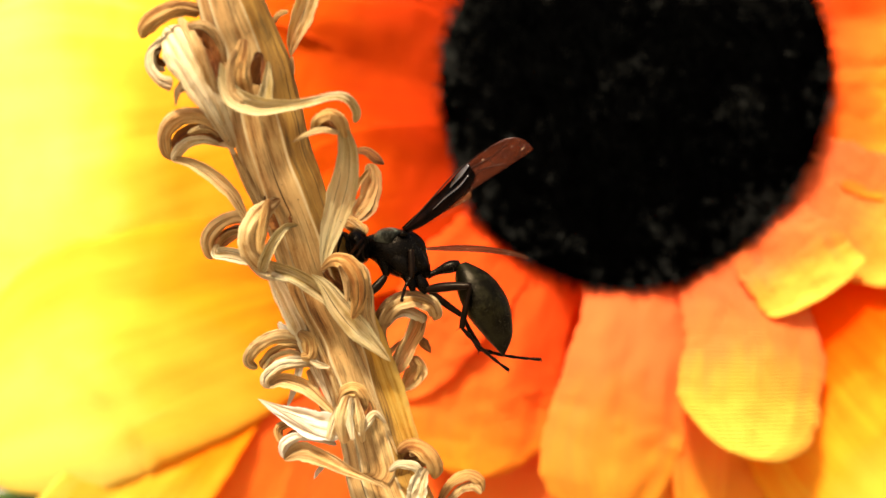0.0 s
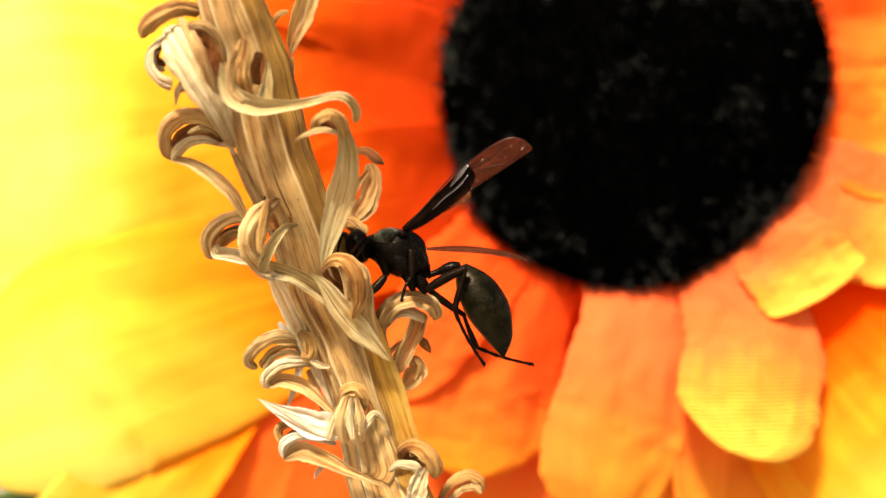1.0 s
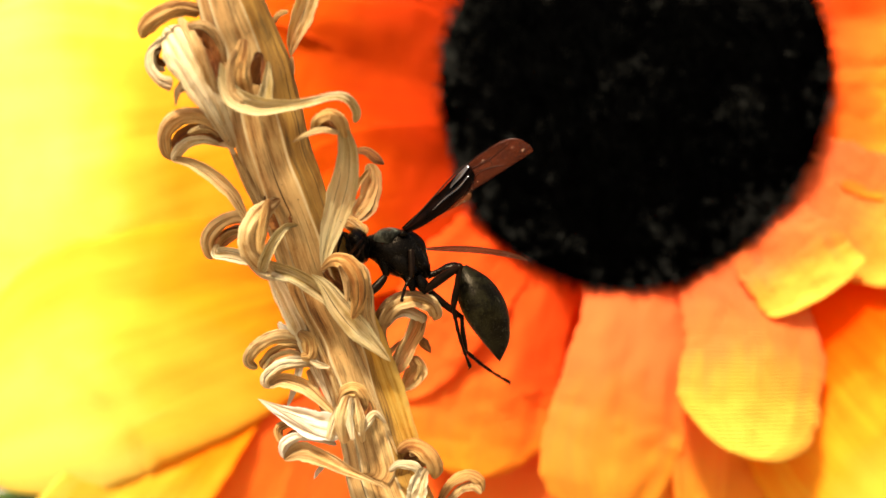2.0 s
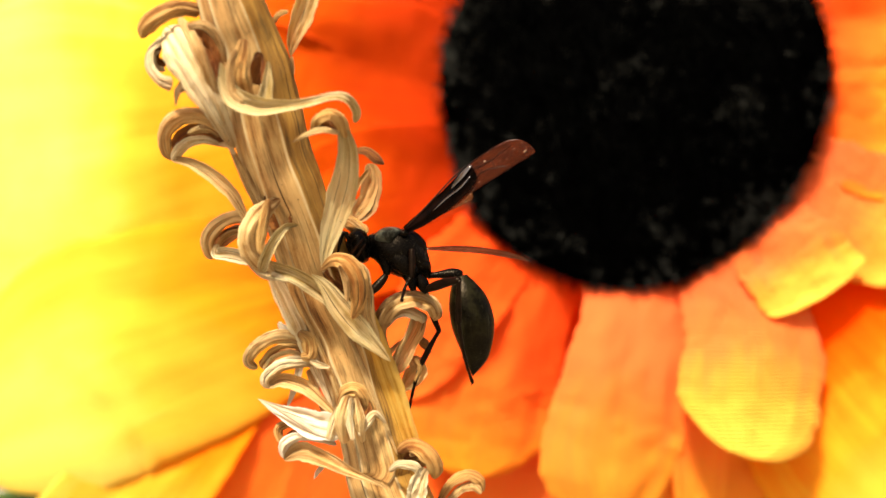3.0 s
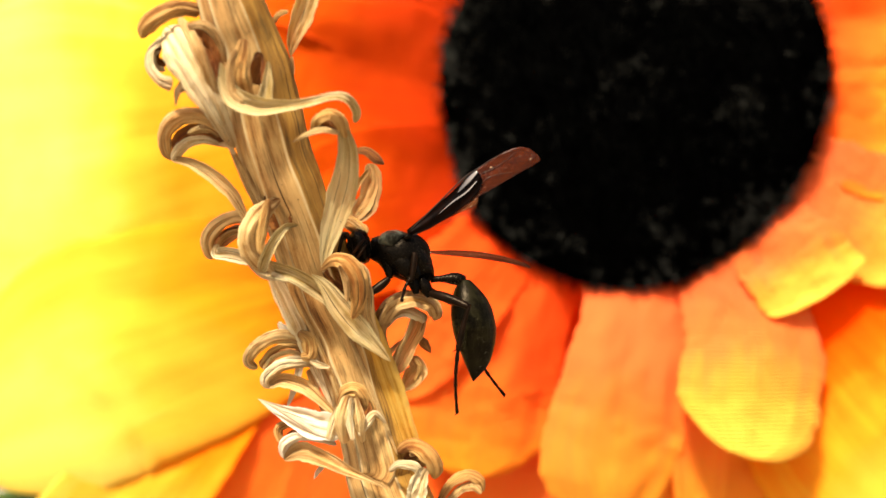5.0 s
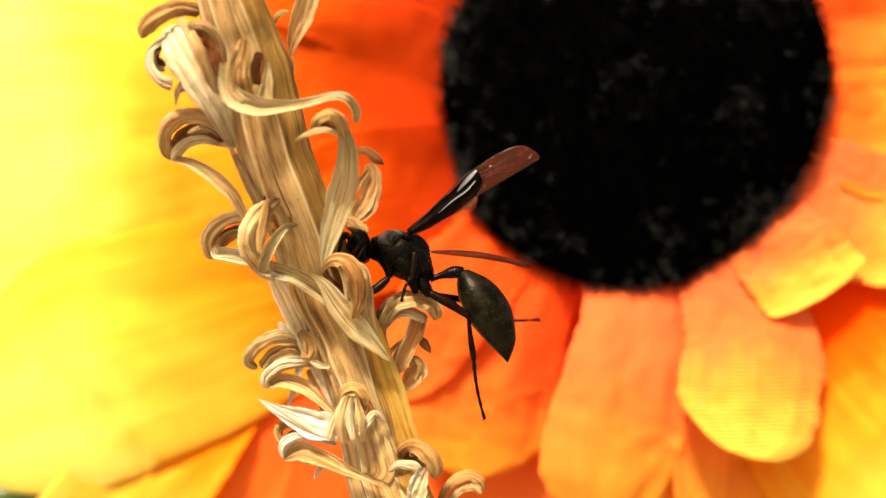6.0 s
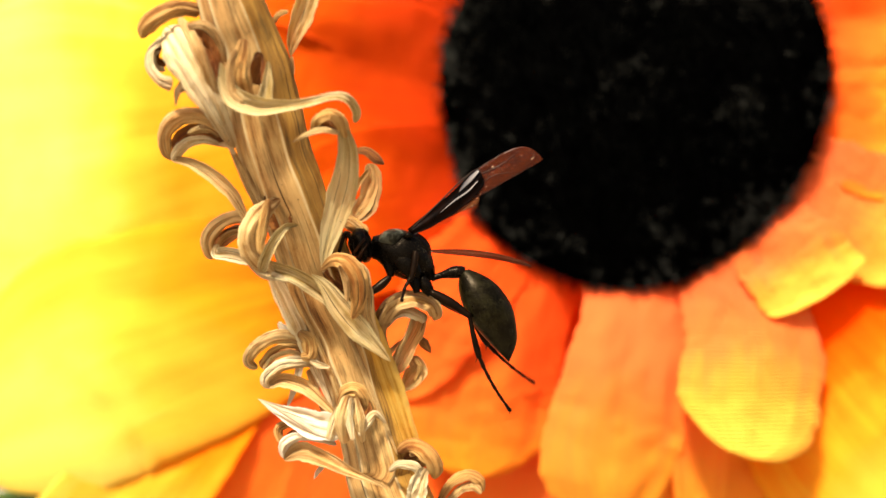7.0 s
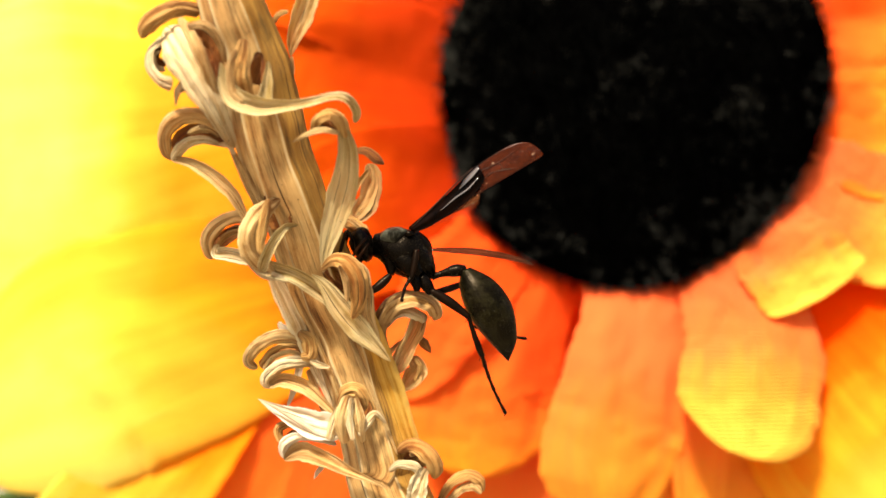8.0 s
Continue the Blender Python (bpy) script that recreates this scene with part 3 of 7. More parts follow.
bract([(-17.17, -10.63, 14.46), (-16.9, -10.66, 12.92), (-15.96, -10.77, 11.6), (-14.17, -10.54, 10.98), (-12.01, -10.39, 11.09), (-10.06, -10.22, 11.46), (-8.56, -9.91, 11.87), (-7.56, -9.29, 11.7), (-7.04, -8.22, 11.05), (-7.09, -7.11, 10.21)], [0.13, 0.49, 0.83, 0.74, 0.44, 0.38, 0.4, 0.49, 0.47, 0.26], [10, 10, 0, 15, 40, 45, 30], 0.6, STRAW_GREEN, 9.33, "pale bract with a long hooked tail")
bract([(-13.53, -10.66, 14.54), (-13.56, -10.52, 13.17), (-13.88, -10.24, 11.46)], [0.09, 0.36, 0.54], [20, 10], 0.5, STRAW_GREEN, 10.16)
bract([(-15.76, -11.69, 15.2), (-16.27, -11.33, 13.89), (-16.21, -10.81, 12.24), (-15.47, -10.61, 11.32)], [0.18, 0.32, 0.37, 0.23], [20], -0.5, STRAW_PALE, 10.99)
bract([(-17.94, -5.5, 8.93), (-19.54, -5.65, 9.75), (-21.34, -5.39, 9.59), (-22.66, -4.71, 8.45)], [0.45, 0.55, 0.55, 0.35], [20], 0.4, STRAW_BROWN, 11.82)
bract([(-17.38, -6.37, 8.46), (-18.09, -7.25, 9.73), (-19.6, -7.77, 10.57), (-21.26, -7.71, 10.4), (-22.49, -6.89, 9.32), (-22.66, -6.01, 8.03), (-22.38, -5.36, 7.35)], [0.34, 0.55, 0.73, 0.77, 0.65, 0.48, 0.16], [20, 40, 45, 45, 30], -0.5, STRAW_PALE, 12.65, "tan bract curled outward into a loop")
bract([(-18.29, -6.41, 9.15), (-19, -6.54, 9.68), (-19.93, -6.49, 9.74), (-20.91, -6.29, 9.39)], [0.2, 0.29, 0.34, 0.15], [20], -0.4, STRAW_PALE, 13.48)
bract([(-18.25, -6.6, 8.52), (-19.53, -6.63, 8.89), (-20.87, -6.44, 8.63), (-21.91, -6.02, 7.75), (-22.19, -5.69, 7.13)], [0.2, 0.36, 0.45, 0.44, 0.16], [20, 35, 30], -0.5, STRAW_WHITE, 14.31)
bract([(-22.2, -5.99, 7.38), (-20.65, -5.86, 7.02), (-18.88, -5.51, 5.84), (-17.47, -5.12, 4.46), (-16.39, -4.44, 2.32)], [0.24, 0.43, 0.57, 0.52, 0.24], [10], 0.9, STRAW_PALE, 15.14)
bract([(-18.33, -7, 8.48), (-17.38, -7.15, 8.46), (-16.87, -7.02, 7.65)], [0.15, 0.29, 0.1], [20], -0.4, STRAW_WHITE, 15.97)
bract([(-10.66, -6.79, 9.33), (-10.13, -8.03, 10.36), (-8.97, -8.7, 10.8), (-8.09, -8.53, 10.2), (-7.78, -7.6, 8.96)], [0.29, 0.58, 0.64, 0.59, 0.46], [20, 35, 30, 10], -0.5, STRAW_TAN, 16.8)
bract([(-10.23, -7.25, 9.73), (-9.31, -7.38, 10.08), (-8.6, -7.19, 9.56)], [0.27, 0.46, 0.37], [0], 0.4, STRAW_BROWN, 17.63)
bract([(-12.23, -7.37, 8.62), (-11.06, -7.89, 9.2), (-9.55, -8.34, 9.55), (-8.27, -8.52, 9.21)], [0.1, 0.24, 0.29, 0.19], [20], -0.4, STRAW_PALE, 18.46)
bract([(-8.04, -8.08, 9.72), (-7.78, -7.11, 8.19), (-7.99, -5.99, 6.08), (-8.56, -4.96, 4.19), (-9.28, -4.5, 1.94), (-9.92, -3.87, -0.33), (-10.19, -3.27, -2.07)], [0.41, 0.74, 1.08, 1.19, 0.96, 0.48, 0.1], [0, 10, 10, 0], 0.35, STRAW_GREEN, 19.29, "broad pale bract hanging like a blade")
bract([(-8.1, 2.16, 8.97), (-6.99, 2.39, 8.9), (-5.99, 2.81, 8.22), (-5.4, 3.16, 7.78)], [0.22, 0.44, 0.49, 0.11], [20], -0.4, STRAW_BROWN, 20.12)
bract([(-6.82, 2.74, 7.8), (-6.42, 2.97, 6.37), (-6.86, 3.34, 4.63), (-7.61, 3.52, 3.39), (-8.34, 3.56, 2.55)], [0.46, 0.88, 0.99, 0.99, 0.31], [0], 0.1, STRAW_PAPER, 20.95, "thin pale papery pod")
bract([(-6.8, 2.5, 7.26), (-7.84, 2.67, 5.83), (-8.58, 2.88, 4.29), (-8.39, 3.01, 2.95)], [0.16, 0.27, 0.28, 0.17], [20], 0.5, STRAW_PAPER, 21.78)
bract([(-9.11, -0.79, 2.82), (-8.03, -0.77, 2.23), (-7.04, -0.74, 1.64), (-7.74, -0.66, 0.94)], [0.45, 0.65, 0.5, 0.15], [10], -0.4, STRAW_TAN, 22.61)
bract([(-8.95, -1.38, 2.51), (-8.15, -1.55, 2.6), (-7.37, -1.47, 2.01), (-6.88, -1.4, 1.52)], [0.1, 0.21, 0.21, 0.1], [20], -0.4, STRAW_PALE, 23.44)
bract([(-16.71, -0.94, 1.63), (-18.33, -0.79, 1.44), (-19.71, -0.37, 0.55), (-20.12, 0.06, -0.35)], [0.4, 0.64, 0.6, 0.3], [0], 0.4, STRAW_BROWN, 24.27)
bract([(-16.36, -2.21, 2.29), (-17.67, -2.47, 2.67), (-19.17, -2.26, 2.09), (-20.27, -1.54, 0.93), (-20.43, -0.7, -0.35), (-20.16, -0.15, -0.75)], [0.62, 0.69, 0.77, 0.75, 0.54, 0.2], [20, 40, 45, 40], -0.5, STRAW_PALE, 25.1)
bract([(-16.91, -1.42, 1.33), (-18.29, -1.39, 1.43), (-19.25, -1.09, 0.84), (-19.74, -0.7, 0.05)], [0.21, 0.26, 0.26, 0.16], [20], -0.4, STRAW_TAN, 25.93)
bract([(-15.83, -1.41, -1.03), (-17.69, -1.45, -0.54), (-18.99, -1.34, -0.34), (-19.83, -1.14, -0.35), (-19.6, -1.26, 0.44)], [0.6, 0.65, 0.6, 0.4, 0.2], [10], 0.6, STRAW_WHITE, 26.76)
bract([(-14.52, -5.34, 4.64), (-13.95, -4.84, 3.35), (-13.39, -4.26, 1.85)], [0.37, 0.94, 0.95], [0], 0.5, STRAW_BROWN, 27.59, "brown knobbed bract foot")
bract([(-13.38, -5.96, 4.13), (-14.54, -6.24, 3.29), (-15.57, -6.18, 1.99), (-15.96, -5.62, 0.42), (-15.38, -4.77, -0.99), (-14.32, -3.83, -2.15)], [0.28, 0.7, 0.95, 0.98, 0.79, 0.44], [0, 10, 20, 10], -0.45, STRAW_PALE, 28.42, "pale bract bent over with a long tail")
bract([(-14.16, -6.76, 4.09), (-14.57, -6.56, 2.72), (-14.92, -6.17, 0.97), (-15.06, -5.9, -0.42)], [0.28, 0.46, 0.46, 0.23], [0], -0.5, STRAW_TAN, 29.25)
bract([(-12.04, -5.34, 2.01), (-12.83, -6.46, 1.8), (-13.75, -6.52, 0.78), (-14.51, -5.9, -0.51), (-15.19, -4.77, -1.84)], [0.11, 0.31, 0.44, 0.47, 0.47], [30, 20, 0], 0.5, STRAW_GREEN, 30.08)
bract([(-15.96, -4.21, -1.38), (-14.47, -4.07, -1.67), (-12.62, -3.72, -2.25), (-10.81, -2.95, -3.43), (-9.16, -2.17, -4.92), (-7.78, -1.31, -6.74)], [0.38, 0.71, 0.67, 0.68, 0.49, 0.1], [0], 0.9, STRAW_GREEN, 30.91)
bract([(-16.26, -4.61, -0.99), (-15.2, -4.19, -1.95), (-13.99, -4.06, -2.33), (-13.06, -3.93, -2.72)], [0.24, 0.48, 0.34, 0.1], [10], -0.5, STRAW_WHITE, 31.74)
bract([(-10.23, -2.96, -1.11), (-9.43, -2.38, -2.28), (-8.41, -1.89, -3.27)], [0.34, 0.78, 0.68], [0], 0.5, STRAW_BROWN, 32.57)
bract([(-11.13, -3.43, -2.16), (-10.07, -3.42, -3.12), (-8.88, -2.95, -4.87), (-7.41, -2.12, -6.78), (-5.91, -1.23, -8.43), (-4.58, -0.44, -9.9)], [0.1, 0.58, 0.97, 1.08, 0.64, 0.1], [10, 0], 0.35, STRAW_GREEN, 33.4)
bract([(-10.48, -3.22, -1.78), (-9.29, -4.38, -0.9), (-8.11, -4.84, -1.08), (-7.29, -4.45, -2.32), (-7.19, -3.45, -4.27), (-7.76, -2.54, -6.06)], [0.26, 0.55, 0.84, 0.92, 0.77, 0.29], [20, 20, 10, 0], -0.5, STRAW_TAN, 34.23)
bract([(-7.81, -4.01, -1), (-6.77, -3.87, -1.86), (-6.44, -3.3, -3.6), (-6.43, -2.15, -5.8), (-5.53, -1.06, -8.05)], [0.2, 0.45, 0.55, 0.55, 0.15], [20, 10], -0.4, STRAW_PALE, 35.06)
bract([(-8.62, -5.31, -1.36), (-8.13, -4.59, -2.79), (-8.11, -3.82, -4.49)], [0.14, 0.29, 0.15], [10], -0.5, STRAW_PALE, 35.89)
bract([(-5.99, 2.74, -8.42), (-5.7, 1.57, -6.47), (-4.53, 0.54, -4.88), (-2.7, -0.09, -4.25), (-1.1, -0.03, -4.75), (-0.5, 0.48, -5.78), (-0.81, 1.1, -6.43)], [0.55, 0.88, 1, 0.98, 0.91, 0.72, 0.27], [20, 35, 40, 40, 20], -0.5, STRAW_PALE, 36.72, "tan bract arched outward under the foot of the wasp")
bract([(-5.75, 2.2, -7.34), (-5.11, 1.79, -6.18), (-3.97, 1.52, -5.45), (-2.75, 1.52, -5.45)], [0.36, 0.61, 0.51, 0.25], [0], 0.5, STRAW_TAN, 37.55)
bract([(-5.08, 1.32, -7.06), (-4.44, 0.85, -6.01), (-3.22, 0.56, -5.49), (-2.02, 0.65, -6), (-1.72, 0.78, -6.61)], [0.16, 0.4, 0.55, 0.51, 0.21], [20, 35, 20], -0.5, STRAW_WHITE, 38.38)
bract([(-1.82, 1, -5.62), (-2.35, 1.71, -7.19), (-3.19, 2.31, -8.79), (-4.03, 2.75, -10.48), (-4.46, 3.06, -11.45)], [0.61, 0.77, 0.83, 0.79, 0.32], [0, 15], 0.6, STRAW_PAPER, 39.21)
bract([(-2.62, 0.68, -5.8), (-3.16, 1.51, -7.58), (-3.9, 2.1, -9.28), (-4.53, 2.55, -10.77)], [0.16, 0.22, 0.22, 0.11], [20], -0.4, STRAW_PALE, 40.04)
bract([(-2.9, 2.99, -9.89), (-2.29, 3.28, -10.86), (-2.92, 3.61, -12.05), (-3.77, 3.93, -13.14)], [0.47, 0.83, 0.89, 0.21], [0], 0.5, STRAW_PAPER, 40.87)
bract([(-2.47, 2.61, -9.95), (-2.07, 2.77, -10.9), (-2.59, 2.98, -12.17)], [0.18, 0.24, 0.12], [30], -0.4, STRAW_TAN, 41.7)
bract([(-2.27, 2.66, -8.1), (-1.65, 2.79, -8.73), (-1.09, 2.92, -9.52)], [0.21, 0.46, 0.05], [0], -0.3, STRAW_BROWN, 42.53)
bract([(-3.91, 2.54, -8.4), (-4.75, 2.7, -9.34), (-4.96, 2.81, -9.97), (-4.45, 2.97, -10.92)], [0.1, 0.26, 0.26, 0.16], [0], 0.3, STRAW_PAPER, 43.36)
bract([(-12.49, 0.6, -7.2), (-13.61, 0.67, -7.41), (-14.29, 0.52, -6.99), (-14.56, 0.34, -6.48)], [0.4, 0.45, 0.35, 0.2], [0], 0.3, STRAW_CHALK, 44.19)
bract([(-12.16, 2.55, -9.63), (-13.8, 2.52, -9.42), (-15.47, 2.61, -9.95), (-16.73, 2.73, -10.69)], [0.82, 0.88, 0.67, 0.41], [0], 0.4, STRAW_BROWN, 45.02)
bract([(-12.05, 0.35, -8.29), (-13.64, 0.26, -7.87), (-15.38, 0.44, -8.09), (-16.79, 0.96, -9.05), (-17.37, 1.58, -10.14), (-16.82, 2.17, -10.82)], [0.75, 0.77, 0.87, 0.84, 0.63, 0.27], [20, 40, 45, 40], -0.5, STRAW_PALE, 45.85, "tan bract rolled up at its end")
bract([(-12.36, 1.08, -9.07), (-13.99, 1.14, -8.67), (-15.55, 1.38, -9.3), (-16.54, 1.75, -10.67)], [0.22, 0.27, 0.27, 0.16], [20], -0.5, STRAW_TAN, 46.68)
bract([(-12.34, 0.97, -9.56), (-13.88, 1.12, -9.27), (-15.35, 1.41, -9.81), (-16.24, 1.79, -10.88)], [0.16, 0.22, 0.22, 0.16], [20], -0.5, STRAW_PALE, 47.51)
bract([(-12.07, 0.84, -9.95), (-13.46, 1.01, -9.77), (-14.93, 1.3, -10.31), (-15.81, 1.66, -11.27)], [0.16, 0.22, 0.27, 0.22], [20], -0.5, STRAW_WHITE, 48.34)
bract([(-11.45, 0.4, -10.2), (-13.07, 0.46, -10.31), (-14.6, 0.59, -10.72), (-15.71, 1.15, -11.71), (-15.51, 1.69, -12.6)], [0.27, 0.53, 0.7, 0.68, 0.27], [20, 35, 40, 20], -0.5, STRAW_WHITE, 49.17)
bract([(-15.75, 1.36, -12.35), (-14.39, 1.1, -11.7), (-12.55, 1.04, -12.2), (-10.94, 1.05, -13.52), (-9.21, 1.05, -15.24)], [0.25, 0.66, 0.66, 0.46, 0.2], [0], 0.9, STRAW_PALE, 50)
bract([(-12.66, -0.93, -7.27), (-11.8, -0.68, -7.99), (-11.74, -0.45, -9.3), (-12.54, -0.41, -9.5)], [0.3, 0.65, 0.66, 0.3], [10], -0.4, STRAW_TAN, 50.83)
bract([(-11.74, -0.46, -9.8), (-10.95, -0.39, -10.2), (-9.96, -0.35, -10.41)], [0.2, 0.3, 0.1], [0], 0.4, STRAW_WHITE, 51.66)
bract([(-12.86, 1.71, -10.46), (-13.42, 2.07, -12.55), (-14.18, 2.33, -14.44)], [0.33, 0.33, 0.08], [-20], 0.3, STRAW_CHALK, 52.49)
bract([(-12.13, 1.59, -10.85), (-11.36, 1.96, -13.05), (-10.58, 2.25, -15.45)], [0.31, 0.36, 0.21], [-10], 0.3, STRAW_PALE, 53.32)
bract([(-16.72, 1.64, -13.51), (-14.62, 1.26, -14.52), (-12.23, 0.88, -15.41), (-9.76, 0.55, -15.95), (-8.92, 0.16, -15.98)], [0.05, 0.56, 1.21, 1.16, 0.7], [0], 0.35, STRAW_CHALK, 54.15, "white papery bract with a sharp tip")
bract([(-15.53, 0.7, -13.86), (-13.29, 0.55, -15.15), (-10.95, 0.41, -16.43), (-9.22, 0.16, -16.78)], [0.05, 0.2, 0.25, 0.15], [0], -0.4, STRAW_CHALK, 54.98)
bract([(-13.06, 2.36, -16.4), (-14.08, 2.31, -15.98), (-14.91, 2.36, -16.4), (-14.72, 2.47, -17.35), (-14.1, 2.46, -17.24)], [0.36, 0.47, 0.47, 0.36, 0.18], [30], -0.4, STRAW_TAN, 55.81)
bract([(-12.17, 2.61, -16.86), (-13.61, 2.61, -16.86), (-14.24, 2.68, -17.49)], [0.31, 0.41, 0.26], [0], 0.3, STRAW_BROWN, 56.64)
bract([(-9.53, 1.13, -17.58), (-11.25, 1.17, -17.09), (-12.99, 1.25, -16.95), (-14.17, 1.63, -17.69), (-14.4, 2.07, -19.01)], [0.21, 0.39, 0.6, 0.66, 0.22], [10, 30, 35, 20], -0.4, STRAW_CHALK, 57.47)
bract([(-14.42, 1.88, -19.07), (-12.73, 1.55, -18.18), (-10.76, 1.3, -18.74), (-8.7, 0.94, -19.67), (-6.66, 0.81, -20.55), (-4.64, 0.8, -21.5)], [0.26, 0.87, 0.76, 0.51, 0.25, 0.05], [0], 0.6, STRAW_PALE, 58.3, "narrow bract ending in a thin tail")
bract([(-10.87, 2.14, -19.64), (-11.39, 2.22, -20.27), (-11.71, 2.29, -20.91)], [0.26, 0.21, 0.05], [0], 0.3, STRAW_CHALK, 59.13)
bract([(-9.28, 0.7, -13.86), (-8.59, -0.05, -12.64), (-7.58, -0.27, -12.51), (-6.91, 0.07, -13.56), (-6.87, 0.83, -15)], [0.46, 0.66, 0.71, 0.56, 0.26], [10], -0.6, STRAW_TAN, 59.96, "smooth brown capsule foot")
bract([(-7.01, 0.12, -13.17), (-6.82, 0.24, -14.19), (-7.23, 0.35, -15.11)], [0.3, 0.55, 0.3], [0], 0.4, STRAW_BROWN, 60.79)
bract([(-9.17, -0.28, -13.9), (-9.59, -0.11, -15.33), (-10.01, 0.08, -16.97)], [0.27, 0.48, 0.37], [20], -0.5, STRAW_WHITE, 61.62)
bract([(-8.32, -0.8, -12.83), (-8.78, -1.17, -14.64), (-8.67, -0.28, -17.19)], [0.35, 0.7, 0.46], [10], -0.6, STRAW_PALE, 62.45)
bract([(-7.99, -1.18, -12.97), (-8.18, -1.2, -14.84), (-7.88, -1.22, -16.71)], [0.2, 0.35, 0.2], [0], -0.6, STRAW_WHITE, 63.28)
bract([(-7.75, -0.58, -13.06), (-7.42, -0.94, -14.98), (-7.09, -0.1, -17.13)], [0.3, 0.6, 0.2], [-10], -0.6, STRAW_PALE, 64.11)
bract([(-5.01, 0.1, -15.47), (-5.98, -0.26, -14.61), (-6.67, -0.43, -15.37), (-7.35, -0.57, -16.44)], [0.12, 0.38, 0.42, 0.25], [30, 10], -0.5, STRAW_WHITE, 64.94)
bract([(-3.49, 2.3, -19.26), (-2.46, 2.24, -18.74), (-1.44, 2.31, -19.37)], [0.41, 0.82, 0.62], [0], 0.4, STRAW_BROWN, 65.77)
bract([(-4.09, 1.8, -18.34), (-3.14, 1.13, -17.58), (-1.92, 0.83, -17.72), (-0.91, 1.19, -18.81), (-0.51, 1.74, -20.16), (-0.82, 2.29, -20.91)], [0.43, 0.64, 0.81, 0.91, 0.76, 0.3], [20, 35, 40, 30], -0.5, STRAW_TAN, 66.6)
bract([(-3.04, 1.24, -18.52), (-2.03, 1.33, -18.24), (-1.32, 1.55, -19), (-1.23, 1.82, -20.18)], [0.22, 0.32, 0.38, 0.22], [20], -0.5, STRAW_PALE, 67.43)
bract([(-2.75, 1.5, -19.08), (-2.04, 1.47, -18.88), (-1.63, 1.56, -19.61)], [0.16, 0.22, 0.16], [20], -0.5, STRAW_TAN, 68.26)
bract([(-4.83, 0.6, -19.79), (-3.91, 0.27, -19.11), (-2.51, 0.36, -19.33), (-1.82, 0.88, -20.46)], [0.21, 0.37, 0.43, 0.27], [20], -0.5, STRAW_WHITE, 69.09)
bract([(-1.61, 0.57, -19.48), (-2.12, 0.63, -20.61), (-2.42, 0.71, -21.83), (-2.52, 0.8, -23.17)], [0.41, 0.77, 0.92, 0.72], [10], 0.5, STRAW_WHITE, 69.92)
bract([(-0.42, 4.73, -23.61), (0.63, 4.54, -21.87), (2.21, 4.44, -21), (3.49, 4.8, -21.62), (3.82, 5.22, -22.78)], [0.28, 0.42, 0.58, 0.56, 0.25], [20, 35, 30], -0.5, STRAW_TAN, 70.75)
bract([(0.42, 4.73, -23.61), (1.69, 4.6, -22.41), (2.85, 4.56, -22.09), (3.59, 4.64, -22.85)], [0.28, 0.39, 0.45, 0.22], [20], -0.5, STRAW_PALE, 71.58)
bract([(-13.08, -2.6, 16.52), (-12.72, -3.05, 17.78), (-11.85, -3.72, 19.64), (-10.98, -4.48, 21.82)], [0.1, 0.58, 0.96, 0.95], [0], 0.4, STRAW_PAPER, 72.41)
bract([(-14.21, -5.48, 18.51), (-13.6, -5.78, 19.32), (-12.74, -5.88, 19.58)], [0.2, 0.3, 0.2], [20], -0.4, STRAW_TAN, 73.24)
bract([(-12.97, -2.39, 14.53), (-12.87, -2.73, 15.43), (-12.91, -3.1, 16.42)], [0.1, 0.19, 0.14], [0], 0.3, STRAW_PALE, 74.07)
bract([(-8.63, -2.6, -0.44), (-6.71, 0.14, -6.46), (-4.79, 1.52, -12.17), (-3.18, 2.3, -17.16), (-1.97, 2.96, -21.69)], [0.19, 0.85, 1.07, 0.92, 0.41], [0], -0.5, STRAW_OCHRE, 74.9, "yellowish ridge peeling along the stem")
bract([(-17.41, -6.21, 8.29), (-16.32, -5.24, 5.67), (-15.13, -4.09, 2.71)], [0.19, 0.38, 0.29], [0], -0.4, STRAW_PALE, 75.73)
bract([(-15.28, -2.26, -1.31), (-14.03, -1.04, -4.2), (-12.87, -0.18, -6.94), (-11.68, 0.56, -10.02), (-9.94, 1.23, -14.26)], [0.29, 0.74, 0.75, 0.5, 0.15], [0], -0.4, STRAW_WHITE, 76.56, "pale skin along the stem")
bract([(-12.86, -2.14, -3.46), (-11.32, -0.56, -7.6), (-9.82, 0.16, -11.37), (-8.47, 0.74, -15.49)], [0.1, 0.2, 0.2, 0.1], [0], -0.5, STRAW_PALE, 77.39)
bract([(-9.16, -1.27, -5.27), (-7.5, 0.01, -9.65), (-5.85, 0.71, -13.97), (-4.06, 1.24, -18.52)], [0.1, 0.2, 0.2, 0.1], [0], -0.5, STRAW_PALE, 78.22)
bract([(-16.1, -6.3, 6.52), (-14.95, -5, 3.24), (-14.17, -4.1, 1)], [0.09, 0.24, 0.14], [0], -0.5, STRAW_PALE, 79.05)

# ---- wasp ----
WASP = V((-3.95, 0, -0.45))
wasp = thing("wasp", WASP, "black wasp with smoky folded wings clinging to the dry stalk", "wasp")


